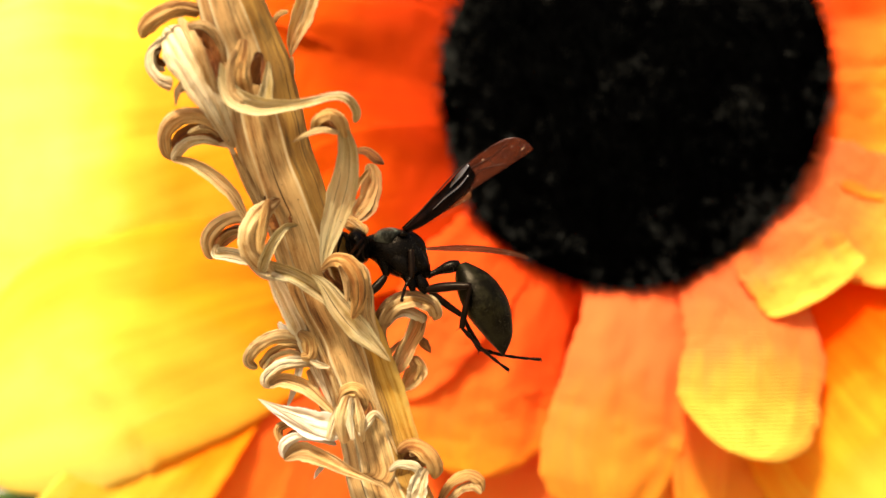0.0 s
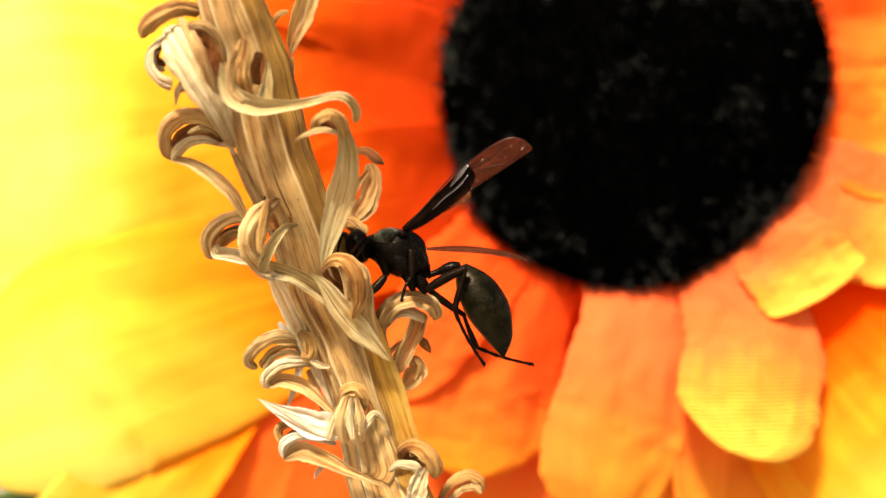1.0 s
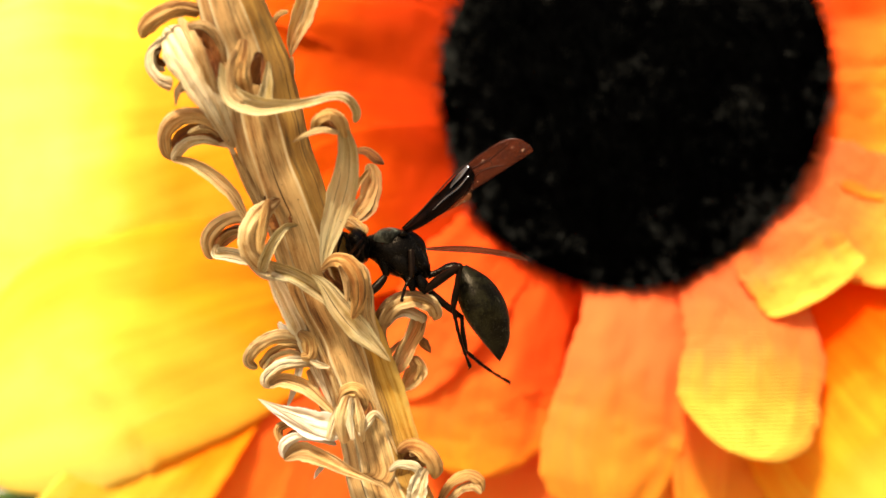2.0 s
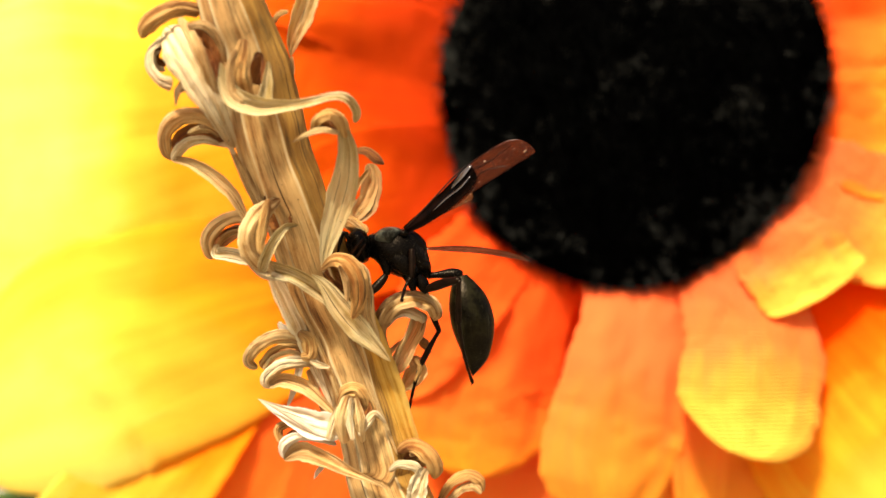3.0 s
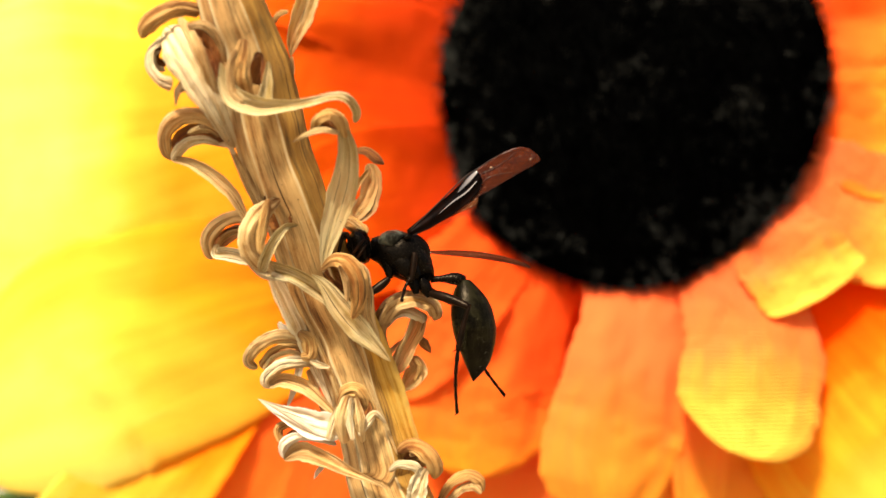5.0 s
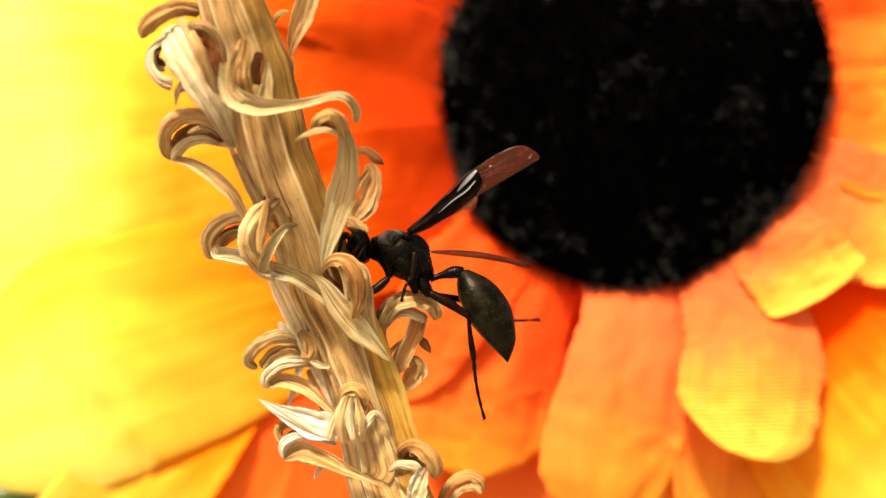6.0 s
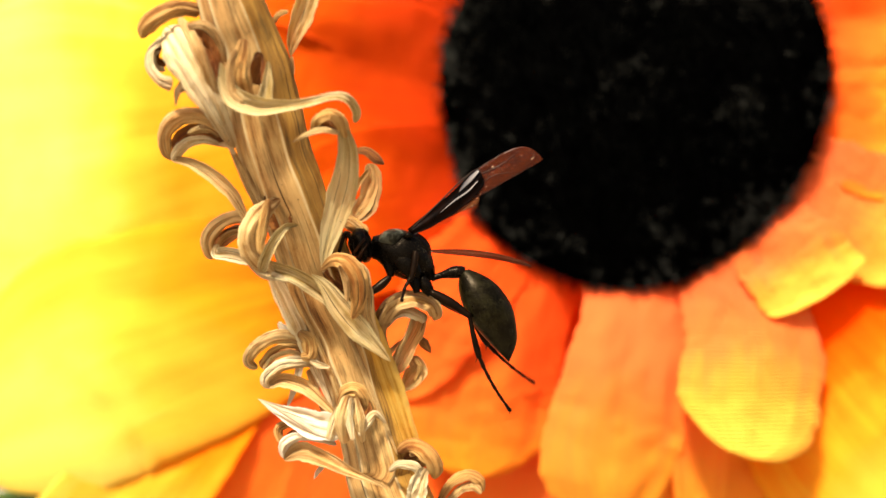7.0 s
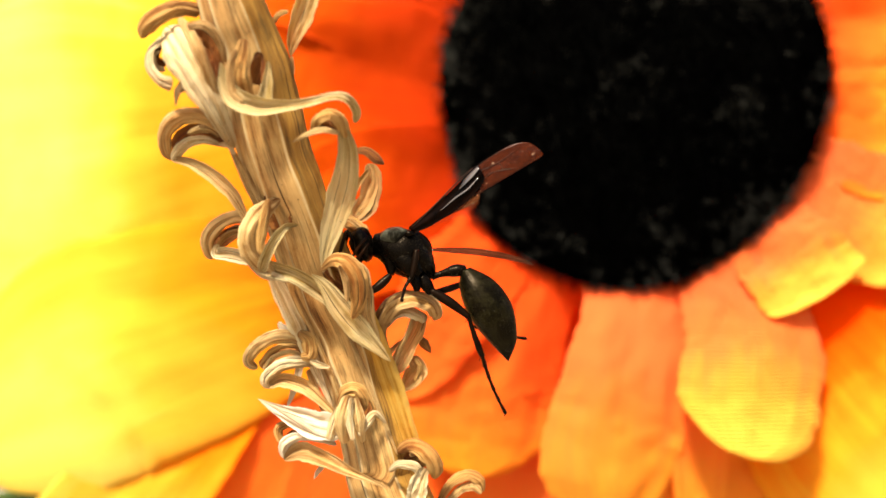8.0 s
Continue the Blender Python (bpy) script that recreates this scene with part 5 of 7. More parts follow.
# ---- movement ----
def motions():
    walk(thorax, [(0.0, pose(0, 0, 0, 0, 0, 0)), (1.5, pose(0, 0, -0, 0, 0.0, 0)), (1.7, pose(0, 0, -0, 0, 0.0, 0)), (2.8, pose(0.00005, 0, 0.000025, 0, 0.3, 0)), (3.0, pose(0.000075, 0, 0.00005, 0, 0.6, 0)), (3.5, pose(0.00015, 0, -0.00005, 0, 1.4, 0)), (4.0, pose(0.0003, 0, -0.0002, 0, 1.8, 0)), (4.5, pose(0.00035, 0, -0.00025, 0, 1.2, 0)), (4.7, pose(0.00035, 0, -0.00025, 0, 1.2, 0)), (5.8, pose(0.000325, 0, -0.0002, 0, 1.4, 0)), (6.0, pose(0.000325, 0, -0.0002, 0, 1.5, 0)), (6.5, pose(0.00045, 0, -0.00015, 0, 2.2, 0)), (7.0, pose(0.000425, 0, -0.000125, 0, 1.6, 0)), (7.5, pose(0.0004, 0, -0.000125, 0, 1.6, 0)), (8.0, pose(0.0005, 0, 0.000025, 0, 2.2, 0))])
    walk(head, [(0.0, pose(-0.00265, -0.0009, 0.0009, 0, 0, 0)), (1.7, pose(-0.00265, -0.0009, 0.0009, 0, 0, 0)), (3.0, pose(-0.002575, -0.0009, 0.00095, 0, 0, 0)), (3.5, pose(-0.00255, -0.0009, 0.000925, 0, 0, 0)), (4.0, pose(-0.00245, -0.0009, 0.00095, 0, -1, 0)), (4.5, pose(-0.0025, -0.0009, 0.0009, 0, 0, 0)), (6.0, pose(-0.0025, -0.0009, 0.0009, 0, 0, 0)), (6.5, pose(-0.0024, -0.0009, 0.000975, 0, 0, 0)), (7.0, pose(-0.0024, -0.0009, 0.000975, 0, 0, 0)), (7.5, pose(-0.0024, -0.0009, 0.000975, 0, 0, 0)), (8.0, pose(-0.0023, -0.0009, 0.00105, 0, 0, 0))])
    walk(petiole, [
        (0.0, bone((-1.4, 0, -2.4), (1.65, 0, -1.3))),
        (0.1, bone((-1.4, 0, -2.4), (1.65, 0, -1.31))),
        (0.2, bone((-1.4, 0, -2.4), (1.65, 0, -1.32))),
        (0.3, bone((-1.4, 0, -2.4), (1.65, 0, -1.33))),
        (0.4, bone((-1.4, 0, -2.4), (1.65, 0, -1.34))),
        (0.5, bone((-1.4, 0, -2.4), (1.65, 0, -1.35))),
        (0.6, bone((-1.4, 0, -2.4), (1.66, 0, -1.37))),
        (0.7, bone((-1.4, 0, -2.4), (1.67, 0, -1.39))),
        (0.8, bone((-1.4, 0, -2.4), (1.68, 0, -1.41))),
        (0.9, bone((-1.4, 0, -2.4), (1.69, 0, -1.43))),
        (1.0, bone((-1.4, 0, -2.4), (1.7, 0, -1.45))),
        (1.1, bone((-1.4, 0, -2.4), (1.7, 0, -1.44))),
        (1.2, bone((-1.4, 0, -2.4), (1.7, 0, -1.43))),
        (1.3, bone((-1.4, 0, -2.4), (1.7, 0, -1.42))),
        (1.4, bone((-1.4, 0, -2.4), (1.7, 0, -1.41))),
        (1.5, bone((-1.4, 0, -2.4), (1.7, 0, -1.4))),
        (1.6, bone((-1.4, 0, -2.4), (1.7, 0, -1.4))),
        (2.0, bone((-1.39, 0, -2.4), (1.69, 0, -1.56))),
        (2.4, bone((-1.37, 0, -2.39), (1.67, 0, -1.78))),
        (2.8, bone((-1.36, 0, -2.39), (1.65, 0, -2))),
        (2.9, bone((-1.35, 0, -2.38), (1.7, 0, -2.15))),
        (3.0, bone((-1.35, 0, -2.38), (1.7, 0, -2.3))),
        (3.1, bone((-1.34, 0, -2.4), (1.7, 0, -2.35))),
        (3.2, bone((-1.33, 0, -2.43), (1.7, 0, -2.55))),
        (3.3, bone((-1.32, 0, -2.46), (1.65, 0, -2.7))),
        (3.4, bone((-1.31, 0, -2.48), (1.6, 0, -2.83))),
        (3.5, bone((-1.3, 0, -2.51), (1.55, 0, -2.95))),
        (3.6, bone((-1.27, 0, -2.55), (1.65, 0, -3.03))),
        (3.7, bone((-1.24, 0, -2.58), (1.75, 0, -3.1))),
        (3.8, bone((-1.22, 0, -2.61), (1.75, 0, -3.13))),
        (3.9, bone((-1.19, 0, -2.65), (1.75, 0, -3.17))),
        (4.0, bone((-1.16, 0, -2.68), (1.75, 0, -3.2))),
        (4.1, bone((-1.15, 0, -2.68), (1.75, 0, -3.2))),
        (4.2, bone((-1.13, 0, -2.69), (1.75, 0, -3.2))),
        (4.3, bone((-1.12, 0, -2.69), (1.8, 0, -3.2))),
        (4.4, bone((-1.11, 0, -2.7), (1.85, 0, -3.2))),
        (4.5, bone((-1.09, 0, -2.7), (1.9, 0, -3.1))),
        (4.6, bone((-1.09, 0, -2.7), (1.95, 0, -3.05))),
        (4.7, bone((-1.09, 0, -2.7), (2, 0, -3))),
        (5.1, bone((-1.1, 0, -2.69), (1.91, 0, -2.65))),
        (5.4, bone((-1.11, 0, -2.68), (1.84, 0, -2.4))),
        (5.8, bone((-1.12, 0, -2.66), (1.75, 0, -2.05))),
        (5.9, bone((-1.13, 0, -2.66), (1.75, 0, -2))),
        (6.0, bone((-1.13, 0, -2.67), (1.75, 0, -1.95))),
        (6.1, bone((-1.11, 0, -2.66), (1.8, 0, -1.97))),
        (6.2, bone((-1.09, 0, -2.66), (1.85, 0, -1.99))),
        (6.3, bone((-1.07, 0, -2.65), (1.9, 0, -2.01))),
        (6.4, bone((-1.05, 0, -2.65), (1.95, 0, -2.03))),
        (6.5, bone((-1.03, 0, -2.65), (2, 0, -2.05))),
        (6.6, bone((-1.03, 0, -2.64), (1.98, 0, -2.03))),
        (6.7, bone((-1.03, 0, -2.63), (1.96, 0, -2.01))),
        (6.8, bone((-1.03, 0, -2.62), (1.94, 0, -1.99))),
        (6.9, bone((-1.03, 0, -2.61), (1.92, 0, -1.97))),
        (7.0, bone((-1.03, 0, -2.6), (1.9, 0, -1.95))),
        (7.1, bone((-1.04, 0, -2.6), (1.88, 0, -1.95))),
        (7.2, bone((-1.04, 0, -2.6), (1.86, 0, -1.95))),
        (7.3, bone((-1.05, 0, -2.6), (1.84, 0, -1.95))),
        (7.4, bone((-1.05, 0, -2.6), (1.82, 0, -1.95))),
        (7.5, bone((-1.06, 0, -2.6), (1.8, 0, -1.95))),
        (7.6, bone((-1.04, 0, -2.57), (1.84, 0, -1.92))),
        (7.7, bone((-1.02, 0, -2.55), (1.88, 0, -1.89))),
        (7.8, bone((-1.01, 0, -2.52), (1.92, 0, -1.86))),
        (7.9, bone((-0.99, 0, -2.5), (1.96, 0, -1.83))),
        (8.0, bone((-0.98, 0, -2.47), (2, 0, -1.8))),
    ])
    walk(gaster, [
        (0.0, bone((1.65, 0, -1.3), (5.26, -0.67, -9.23))),
        (0.1, bone((1.65, 0, -1.31), (5.29, -0.66, -9.23))),
        (0.2, bone((1.65, 0, -1.32), (5.32, -0.65, -9.23))),
        (0.3, bone((1.65, 0, -1.33), (5.35, -0.64, -9.23))),
        (0.4, bone((1.65, 0, -1.34), (5.38, -0.64, -9.23))),
        (0.5, bone((1.65, 0, -1.35), (5.41, -0.63, -9.23))),
        (0.6, bone((1.66, 0, -1.37), (5.4, -0.59, -9.28))),
        (0.7, bone((1.67, 0, -1.39), (5.38, -0.55, -9.34))),
        (0.8, bone((1.68, 0, -1.41), (5.37, -0.51, -9.39))),
        (0.9, bone((1.69, 0, -1.43), (5.31, -0.56, -9.41))),
        (1.0, bone((1.7, 0, -1.45), (5.26, -0.61, -9.43))),
        (1.1, bone((1.7, 0, -1.44), (5.24, -0.67, -9.39))),
        (1.2, bone((1.7, 0, -1.43), (5.22, -0.73, -9.35))),
        (1.3, bone((1.7, 0, -1.42), (5.2, -0.78, -9.31))),
        (1.4, bone((1.7, 0, -1.41), (5.41, -0.64, -9.3))),
        (1.5, bone((1.7, 0, -1.4), (5.62, -0.46, -9.3))),
        (1.6, bone((1.7, 0, -1.4), (5.75, 0, -9.4))),
        (2.0, bone((1.69, 0, -1.56), (4.92, -0.61, -9.68))),
        (2.4, bone((1.67, 0, -1.78), (4.49, -0.34, -10.19))),
        (2.8, bone((1.65, 0, -2), (4.05, 0, -10.7))),
        (2.9, bone((1.7, 0, -2.15), (3.2, 0, -11.1))),
        (3.0, bone((1.7, 0, -2.3), (2.65, 0, -11.2))),
        (3.1, bone((1.7, 0, -2.35), (2.2, 0, -11.35))),
        (3.2, bone((1.7, 0, -2.55), (1.75, 0, -11.5))),
        (3.3, bone((1.65, 0, -2.7), (1.2, 0, -11.7))),
        (3.4, bone((1.6, 0, -2.83), (0.8, 0, -11.8))),
        (3.5, bone((1.55, 0, -2.95), (0.35, -0.23, -11.77))),
        (3.6, bone((1.65, 0, -3.03), (0.05, 0, -11.9))),
        (3.7, bone((1.75, 0, -3.1), (-0.05, 0, -12.2))),
        (3.8, bone((1.75, 0, -3.13), (-0.25, 0, -12.2))),
        (3.9, bone((1.75, 0, -3.17), (-0.6, 0, -12.2))),
        (4.0, bone((1.75, 0, -3.2), (-0.7, 0, -12.2))),
        (4.1, bone((1.75, 0, -3.2), (-0.65, 0, -12.2))),
        (4.2, bone((1.75, 0, -3.2), (-0.55, 0, -12.05))),
        (4.3, bone((1.8, 0, -3.2), (-0.8, 0, -12.1))),
        (4.4, bone((1.85, 0, -3.2), (-0.85, 0, -12.2))),
        (4.5, bone((1.9, 0, -3.1), (-0.15, 0, -12.25))),
        (4.6, bone((1.95, 0, -3.05), (0.75, 0, -12.1))),
        (4.7, bone((2, 0, -3), (1.35, 0, -12.05))),
        (5.1, bone((1.91, 0, -2.65), (3.03, -0.76, -11.22))),
        (5.4, bone((1.84, 0, -2.4), (4.3, -0.76, -10.68))),
        (5.8, bone((1.75, 0, -2.05), (6.05, 0, -10.05))),
        (5.9, bone((1.75, 0, -2), (6.1, 0, -10.25))),
        (6.0, bone((1.75, 0, -1.95), (5.61, -0.63, -9.78))),
        (6.1, bone((1.8, 0, -1.97), (5.74, -0.91, -9.55))),
        (6.2, bone((1.85, 0, -1.99), (5.98, -0.98, -9.39))),
        (6.3, bone((1.9, 0, -2.01), (6.28, -0.89, -9.35))),
        (6.4, bone((1.95, 0, -2.03), (6.4, 0, -9.8))),
        (6.5, bone((2, 0, -2.05), (6.25, 0, -10))),
        (6.6, bone((1.98, 0, -2.03), (5.75, -0.67, -9.87))),
        (6.7, bone((1.96, 0, -2.01), (5.44, -0.99, -9.73))),
        (6.8, bone((1.94, 0, -1.99), (5.76, -0.54, -9.89))),
        (6.9, bone((1.92, 0, -1.97), (6.2, 0, -10.05))),
        (7.0, bone((1.9, 0, -1.95), (5.85, 0, -10))),
        (7.1, bone((1.88, 0, -1.95), (6.05, 0, -10.2))),
        (7.2, bone((1.86, 0, -1.95), (5.9, 0, -10.15))),
        (7.3, bone((1.84, 0, -1.95), (5.19, -0.99, -9.73))),
        (7.4, bone((1.82, 0, -1.95), (5.03, -1.17, -9.61))),
        (7.5, bone((1.8, 0, -1.95), (5.73, -0.28, -9.92))),
        (7.6, bone((1.84, 0, -1.92), (5.95, 0, -10.1))),
        (7.7, bone((1.88, 0, -1.89), (6, 0, -10.05))),
        (7.8, bone((1.92, 0, -1.86), (5.8, 0, -10.1))),
        (7.9, bone((1.96, 0, -1.83), (6.1, 0, -10.15))),
        (8.0, bone((2, 0, -1.8), (5.8, 0, -9.95))),
    ])
    walk(near_femur, [
        (0.0, bone((-1.43, -1.1, -3.55), (2.14, -2.23, -3.21))),
        (0.1, bone((-1.43, -1.1, -3.55), (2.04, -2.36, -3.11))),
        (0.2, bone((-1.43, -1.1, -3.55), (2.04, -2.34, -3.01))),
        (0.3, bone((-1.43, -1.1, -3.55), (1.94, -2.45, -2.91))),
        (0.4, bone((-1.43, -1.1, -3.55), (1.89, -2.5, -2.86))),
        (0.5, bone((-1.43, -1.1, -3.55), (1.84, -2.54, -2.76))),
        (0.6, bone((-1.43, -1.1, -3.55), (1.84, -2.48, -2.57))),
        (0.7, bone((-1.43, -1.1, -3.55), (1.85, -2.38, -2.33))),
        (0.8, bone((-1.43, -1.1, -3.55), (1.85, -2.24, -2.09))),
        (0.9, bone((-1.43, -1.1, -3.55), (1.85, -2.1, -1.9))),
        (1.0, bone((-1.43, -1.1, -3.55), (1.86, -1.97, -1.76))),
        (1.1, bone((-1.43, -1.1, -3.55), (1.76, -2.09, -1.71))),
        (1.2, bone((-1.43, -1.1, -3.55), (1.66, -2.2, -1.66))),
        (1.3, bone((-1.43, -1.1, -3.55), (1.56, -2.33, -1.65))),
        (1.4, bone((-1.43, -1.1, -3.55), (1.56, -2.33, -1.65))),
        (1.5, bone((-1.43, -1.1, -3.55), (1.61, -2.27, -1.65))),
        (1.6, bone((-1.43, -1.1, -3.55), (1.61, -2.27, -1.65))),
        (2.0, bone((-1.42, -1.1, -3.55), (1.31, -2.59, -1.62))),
        (2.4, bone((-1.41, -1.1, -3.55), (0.92, -2.89, -1.58))),
        (2.8, bone((-1.4, -1.1, -3.54), (0.53, -3.1, -1.54))),
        (2.9, bone((-1.39, -1.1, -3.54), (-0.1, -3.56, -2.11))),
        (3.0, bone((-1.39, -1.1, -3.53), (0.86, -3.34, -2.78))),
        (3.1, bone((-1.38, -1.1, -3.56), (0.62, -3.46, -2.83))),
        (3.2, bone((-1.38, -1.1, -3.58), (0.53, -3.51, -2.87))),
        (3.3, bone((-1.37, -1.1, -3.61), (0.63, -3.03, -1.54))),
        (3.4, bone((-1.37, -1.1, -3.64), (0.38, -3.36, -2.06))),
        (3.5, bone((-1.36, -1.1, -3.66), (0.53, -3.45, -2.59))),
        (3.6, bone((-1.33, -1.1, -3.69), (0.63, -3.08, -1.69))),
        (3.7, bone((-1.31, -1.1, -3.73), (1.06, -3.12, -2.36))),
        (3.8, bone((-1.28, -1.1, -3.76), (1.2, -3.24, -3.32))),
        (3.9, bone((-1.26, -1.1, -3.79), (1.06, -3.34, -3.41))),
        (4.0, bone((-1.23, -1.1, -3.83), (0.19, -3.69, -4.11))),
        (4.1, bone((-1.22, -1.1, -3.83), (0.19, -3.7, -4.11))),
        (4.2, bone((-1.2, -1.1, -3.84), (1.06, -3.25, -2.69))),
        (4.3, bone((-1.18, -1.1, -3.84), (1.01, -3.41, -3.65))),
        (4.4, bone((-1.17, -1.1, -3.85), (0.91, -3.44, -4.22))),
        (4.5, bone((-1.15, -1.1, -3.85), (0.91, -3.36, -4.75))),
        (4.6, bone((-1.15, -1.1, -3.85), (1.54, -3.02, -4.63))),
        (4.7, bone((-1.15, -1.1, -3.85), (1.69, -2.91, -4.63))),
        (5.1, bone((-1.16, -1.1, -3.84), (1.87, -2.66, -4.89))),
        (5.4, bone((-1.17, -1.1, -3.82), (2.01, -2.41, -5.09))),
        (5.8, bone((-1.19, -1.1, -3.81), (2.2, -1.93, -5.37))),
        (5.9, bone((-1.19, -1.1, -3.81), (2.31, -1.38, -5.56))),
        (6.0, bone((-1.19, -1.1, -3.81), (2.17, -1.23, -5.86))),
        (6.1, bone((-1.18, -1.1, -3.81), (2.42, -1.1, -5.82))),
        (6.2, bone((-1.16, -1.1, -3.81), (2.42, -1.1, -5.82))),
        (6.3, bone((-1.14, -1.1, -3.8), (2.47, -1.1, -5.82))),
        (6.4, bone((-1.12, -1.1, -3.8), (2.27, -1.1, -5.92))),
        (6.5, bone((-1.11, -1.1, -3.79), (2.32, -1.1, -6.02))),
        (6.6, bone((-1.11, -1.1, -3.78), (2.27, -1.1, -5.97))),
        (6.7, bone((-1.1, -1.1, -3.77), (2.32, -1.1, -5.92))),
        (6.8, bone((-1.1, -1.1, -3.76), (2.32, -1.1, -5.92))),
        (6.9, bone((-1.1, -1.1, -3.75), (2.32, -1.1, -5.92))),
        (7.0, bone((-1.1, -1.1, -3.74), (2.37, -1.1, -5.87))),
        (7.1, bone((-1.1, -1.1, -3.74), (2.42, -1.1, -5.92))),
        (7.2, bone((-1.11, -1.1, -3.74), (2.32, -1.1, -5.92))),
        (7.3, bone((-1.11, -1.1, -3.74), (2.27, -1.1, -5.87))),
        (7.4, bone((-1.12, -1.1, -3.74), (2.27, -1.1, -5.92))),
        (7.5, bone((-1.12, -1.1, -3.74), (2.32, -1.1, -5.97))),
        (7.6, bone((-1.11, -1.1, -3.72), (2.37, -1.1, -5.97))),
        (7.7, bone((-1.1, -1.1, -3.69), (2.42, -1.1, -5.97))),
        (7.8, bone((-1.08, -1.1, -3.67), (2.52, -1.1, -5.97))),
        (7.9, bone((-1.07, -1.1, -3.65), (2.47, -1.1, -6.02))),
        (8.0, bone((-1.06, -1.1, -3.62), (2.47, -1.1, -6.07))),
    ])
    walk(near_tibia, [
        (0.0, bone((2.37, -2.3, -3.19), (1.66, -1.75, -6.71))),
        (0.1, bone((2.3, -2.45, -3.08), (1.61, -1.82, -6.55))),
        (0.2, bone((2.3, -2.43, -2.97), (1.47, -1.76, -6.41))),
        (0.3, bone((2.22, -2.57, -2.86), (1.42, -1.89, -6.31))),
        (0.4, bone((2.19, -2.63, -2.8), (1.42, -1.88, -6.21))),
        (0.5, bone((2.15, -2.67, -2.69), (1.37, -1.92, -6.11))),
        (0.6, bone((2.12, -2.6, -2.49), (1.27, -1.86, -5.92))),
        (0.7, bone((2.09, -2.47, -2.24), (1.22, -1.88, -5.77))),
        (0.8, bone((2.05, -2.32, -2), (1.12, -1.95, -5.62))),
        (0.9, bone((2.02, -2.15, -1.82), (1.07, -2, -5.47))),
        (1.0, bone((1.99, -2, -1.69), (0.98, -2, -5.32))),
        (1.1, bone((1.91, -2.14, -1.62), (0.98, -1.8, -5.24))),
        (1.2, bone((1.83, -2.26, -1.55), (0.98, -1.62, -5.05))),
        (1.3, bone((1.76, -2.41, -1.52), (0.98, -1.57, -4.91))),
        (1.4, bone((1.76, -2.41, -1.52), (0.98, -1.63, -4.95))),
        (1.5, bone((1.79, -2.34, -1.54), (0.98, -1.62, -5))),
        (1.6, bone((1.79, -2.34, -1.54), (0.93, -1.69, -5.05))),
        (2.0, bone((1.56, -2.73, -1.44), (0.91, -1.99, -4.97))),
        (2.4, bone((1.23, -3.12, -1.32), (0.89, -2.32, -4.88))),
        (2.8, bone((0.85, -3.44, -1.2), (0.87, -2.61, -4.8))),
        (2.9, bone((0.27, -4.25, -1.71), (-0.58, -3.44, -5.32))),
        (3.0, bone((1.37, -3.84, -2.62), (1.35, -3.09, -6.07))),
        (3.1, bone((1.14, -4.07, -2.64), (0.29, -3.19, -6.01))),
        (3.2, bone((1.04, -4.16, -2.68), (0.1, -3.29, -6.05))),
        (3.3, bone((0.94, -3.33, -1.22), (0.92, -2.5, -4.8))),
        (3.4, bone((0.78, -3.87, -1.71), (-0.14, -3.43, -5.52))),
        (3.5, bone((1, -4.04, -2.32), (-0.53, -3.02, -5.45))),
        (3.6, bone((0.95, -3.41, -1.36), (0.77, -2.68, -5.03))),
        (3.7, bone((1.48, -3.48, -2.12), (1.16, -2.69, -5.66))),
        (3.8, bone((1.72, -3.69, -3.22), (-0.05, -3.01, -6.46))),
        (3.9, bone((1.59, -3.86, -3.32), (-0.1, -3.35, -6.67))),
        (4.0, bone((0.68, -4.59, -4.21), (-1.29, -3.93, -7.1))),
        (4.1, bone((0.68, -4.6, -4.21), (-1.29, -3.94, -7.1))),
        (4.2, bone((1.52, -3.69, -2.46), (0.67, -3.31, -6.2))),
        (4.3, bone((1.56, -4, -3.6), (0.19, -3.93, -7.1))),
        (4.4, bone((1.47, -4.07, -4.32), (-0.43, -4.07, -7.9))),
        (4.5, bone((1.44, -3.93, -4.98), (-0.33, -3.93, -8.53))),
        (4.6, bone((2.02, -3.36, -4.76), (0.29, -3.36, -8.35))),
        (4.7, bone((2.13, -3.19, -4.76), (0.67, -3.19, -8.51))),
        (5.1, bone((2.23, -2.84, -5.02), (1.43, -2.84, -8.62))),
        (5.4, bone((2.3, -2.53, -5.21), (2.01, -2.35, -8.73))),
        (5.8, bone((2.36, -1.96, -5.45), (2.8, -1.44, -8.9))),
        (5.9, bone((2.38, -1.39, -5.59), (2.76, -1.18, -9.22))),
        (6.0, bone((2.22, -1.23, -5.9), (2.68, -0.77, -9.46))),
        (6.1, bone((2.31, -1.1, -5.76), (2.92, -0.93, -9.49))),
        (6.2, bone((2.33, -1.1, -5.77), (2.76, -1.1, -9.52))),
        (6.3, bone((2.35, -1.1, -5.76), (3.27, -0.65, -9.38))),
        (6.4, bone((2.27, -1.1, -5.92), (2.98, -0.45, -9.4))),
        (6.5, bone((2.25, -1.1, -5.97), (3.17, -0.79, -9.61))),
        (6.6, bone((2.25, -1.1, -5.96), (2.76, -1.1, -9.67))),
        (6.7, bone((2.28, -1.1, -5.9), (3.01, -1.1, -9.67))),
        (6.8, bone((2.28, -1.1, -5.9), (2.96, -1.1, -9.62))),
        (6.9, bone((2.28, -1.1, -5.9), (3.01, -1.1, -9.72))),
        (7.0, bone((2.31, -1.1, -5.84), (3.17, -0.76, -9.46))),
        (7.1, bone((2.3, -1.1, -5.85), (3.5, -1.1, -9.62))),
        (7.2, bone((2.27, -1.1, -5.89), (2.98, -0.59, -9.48))),
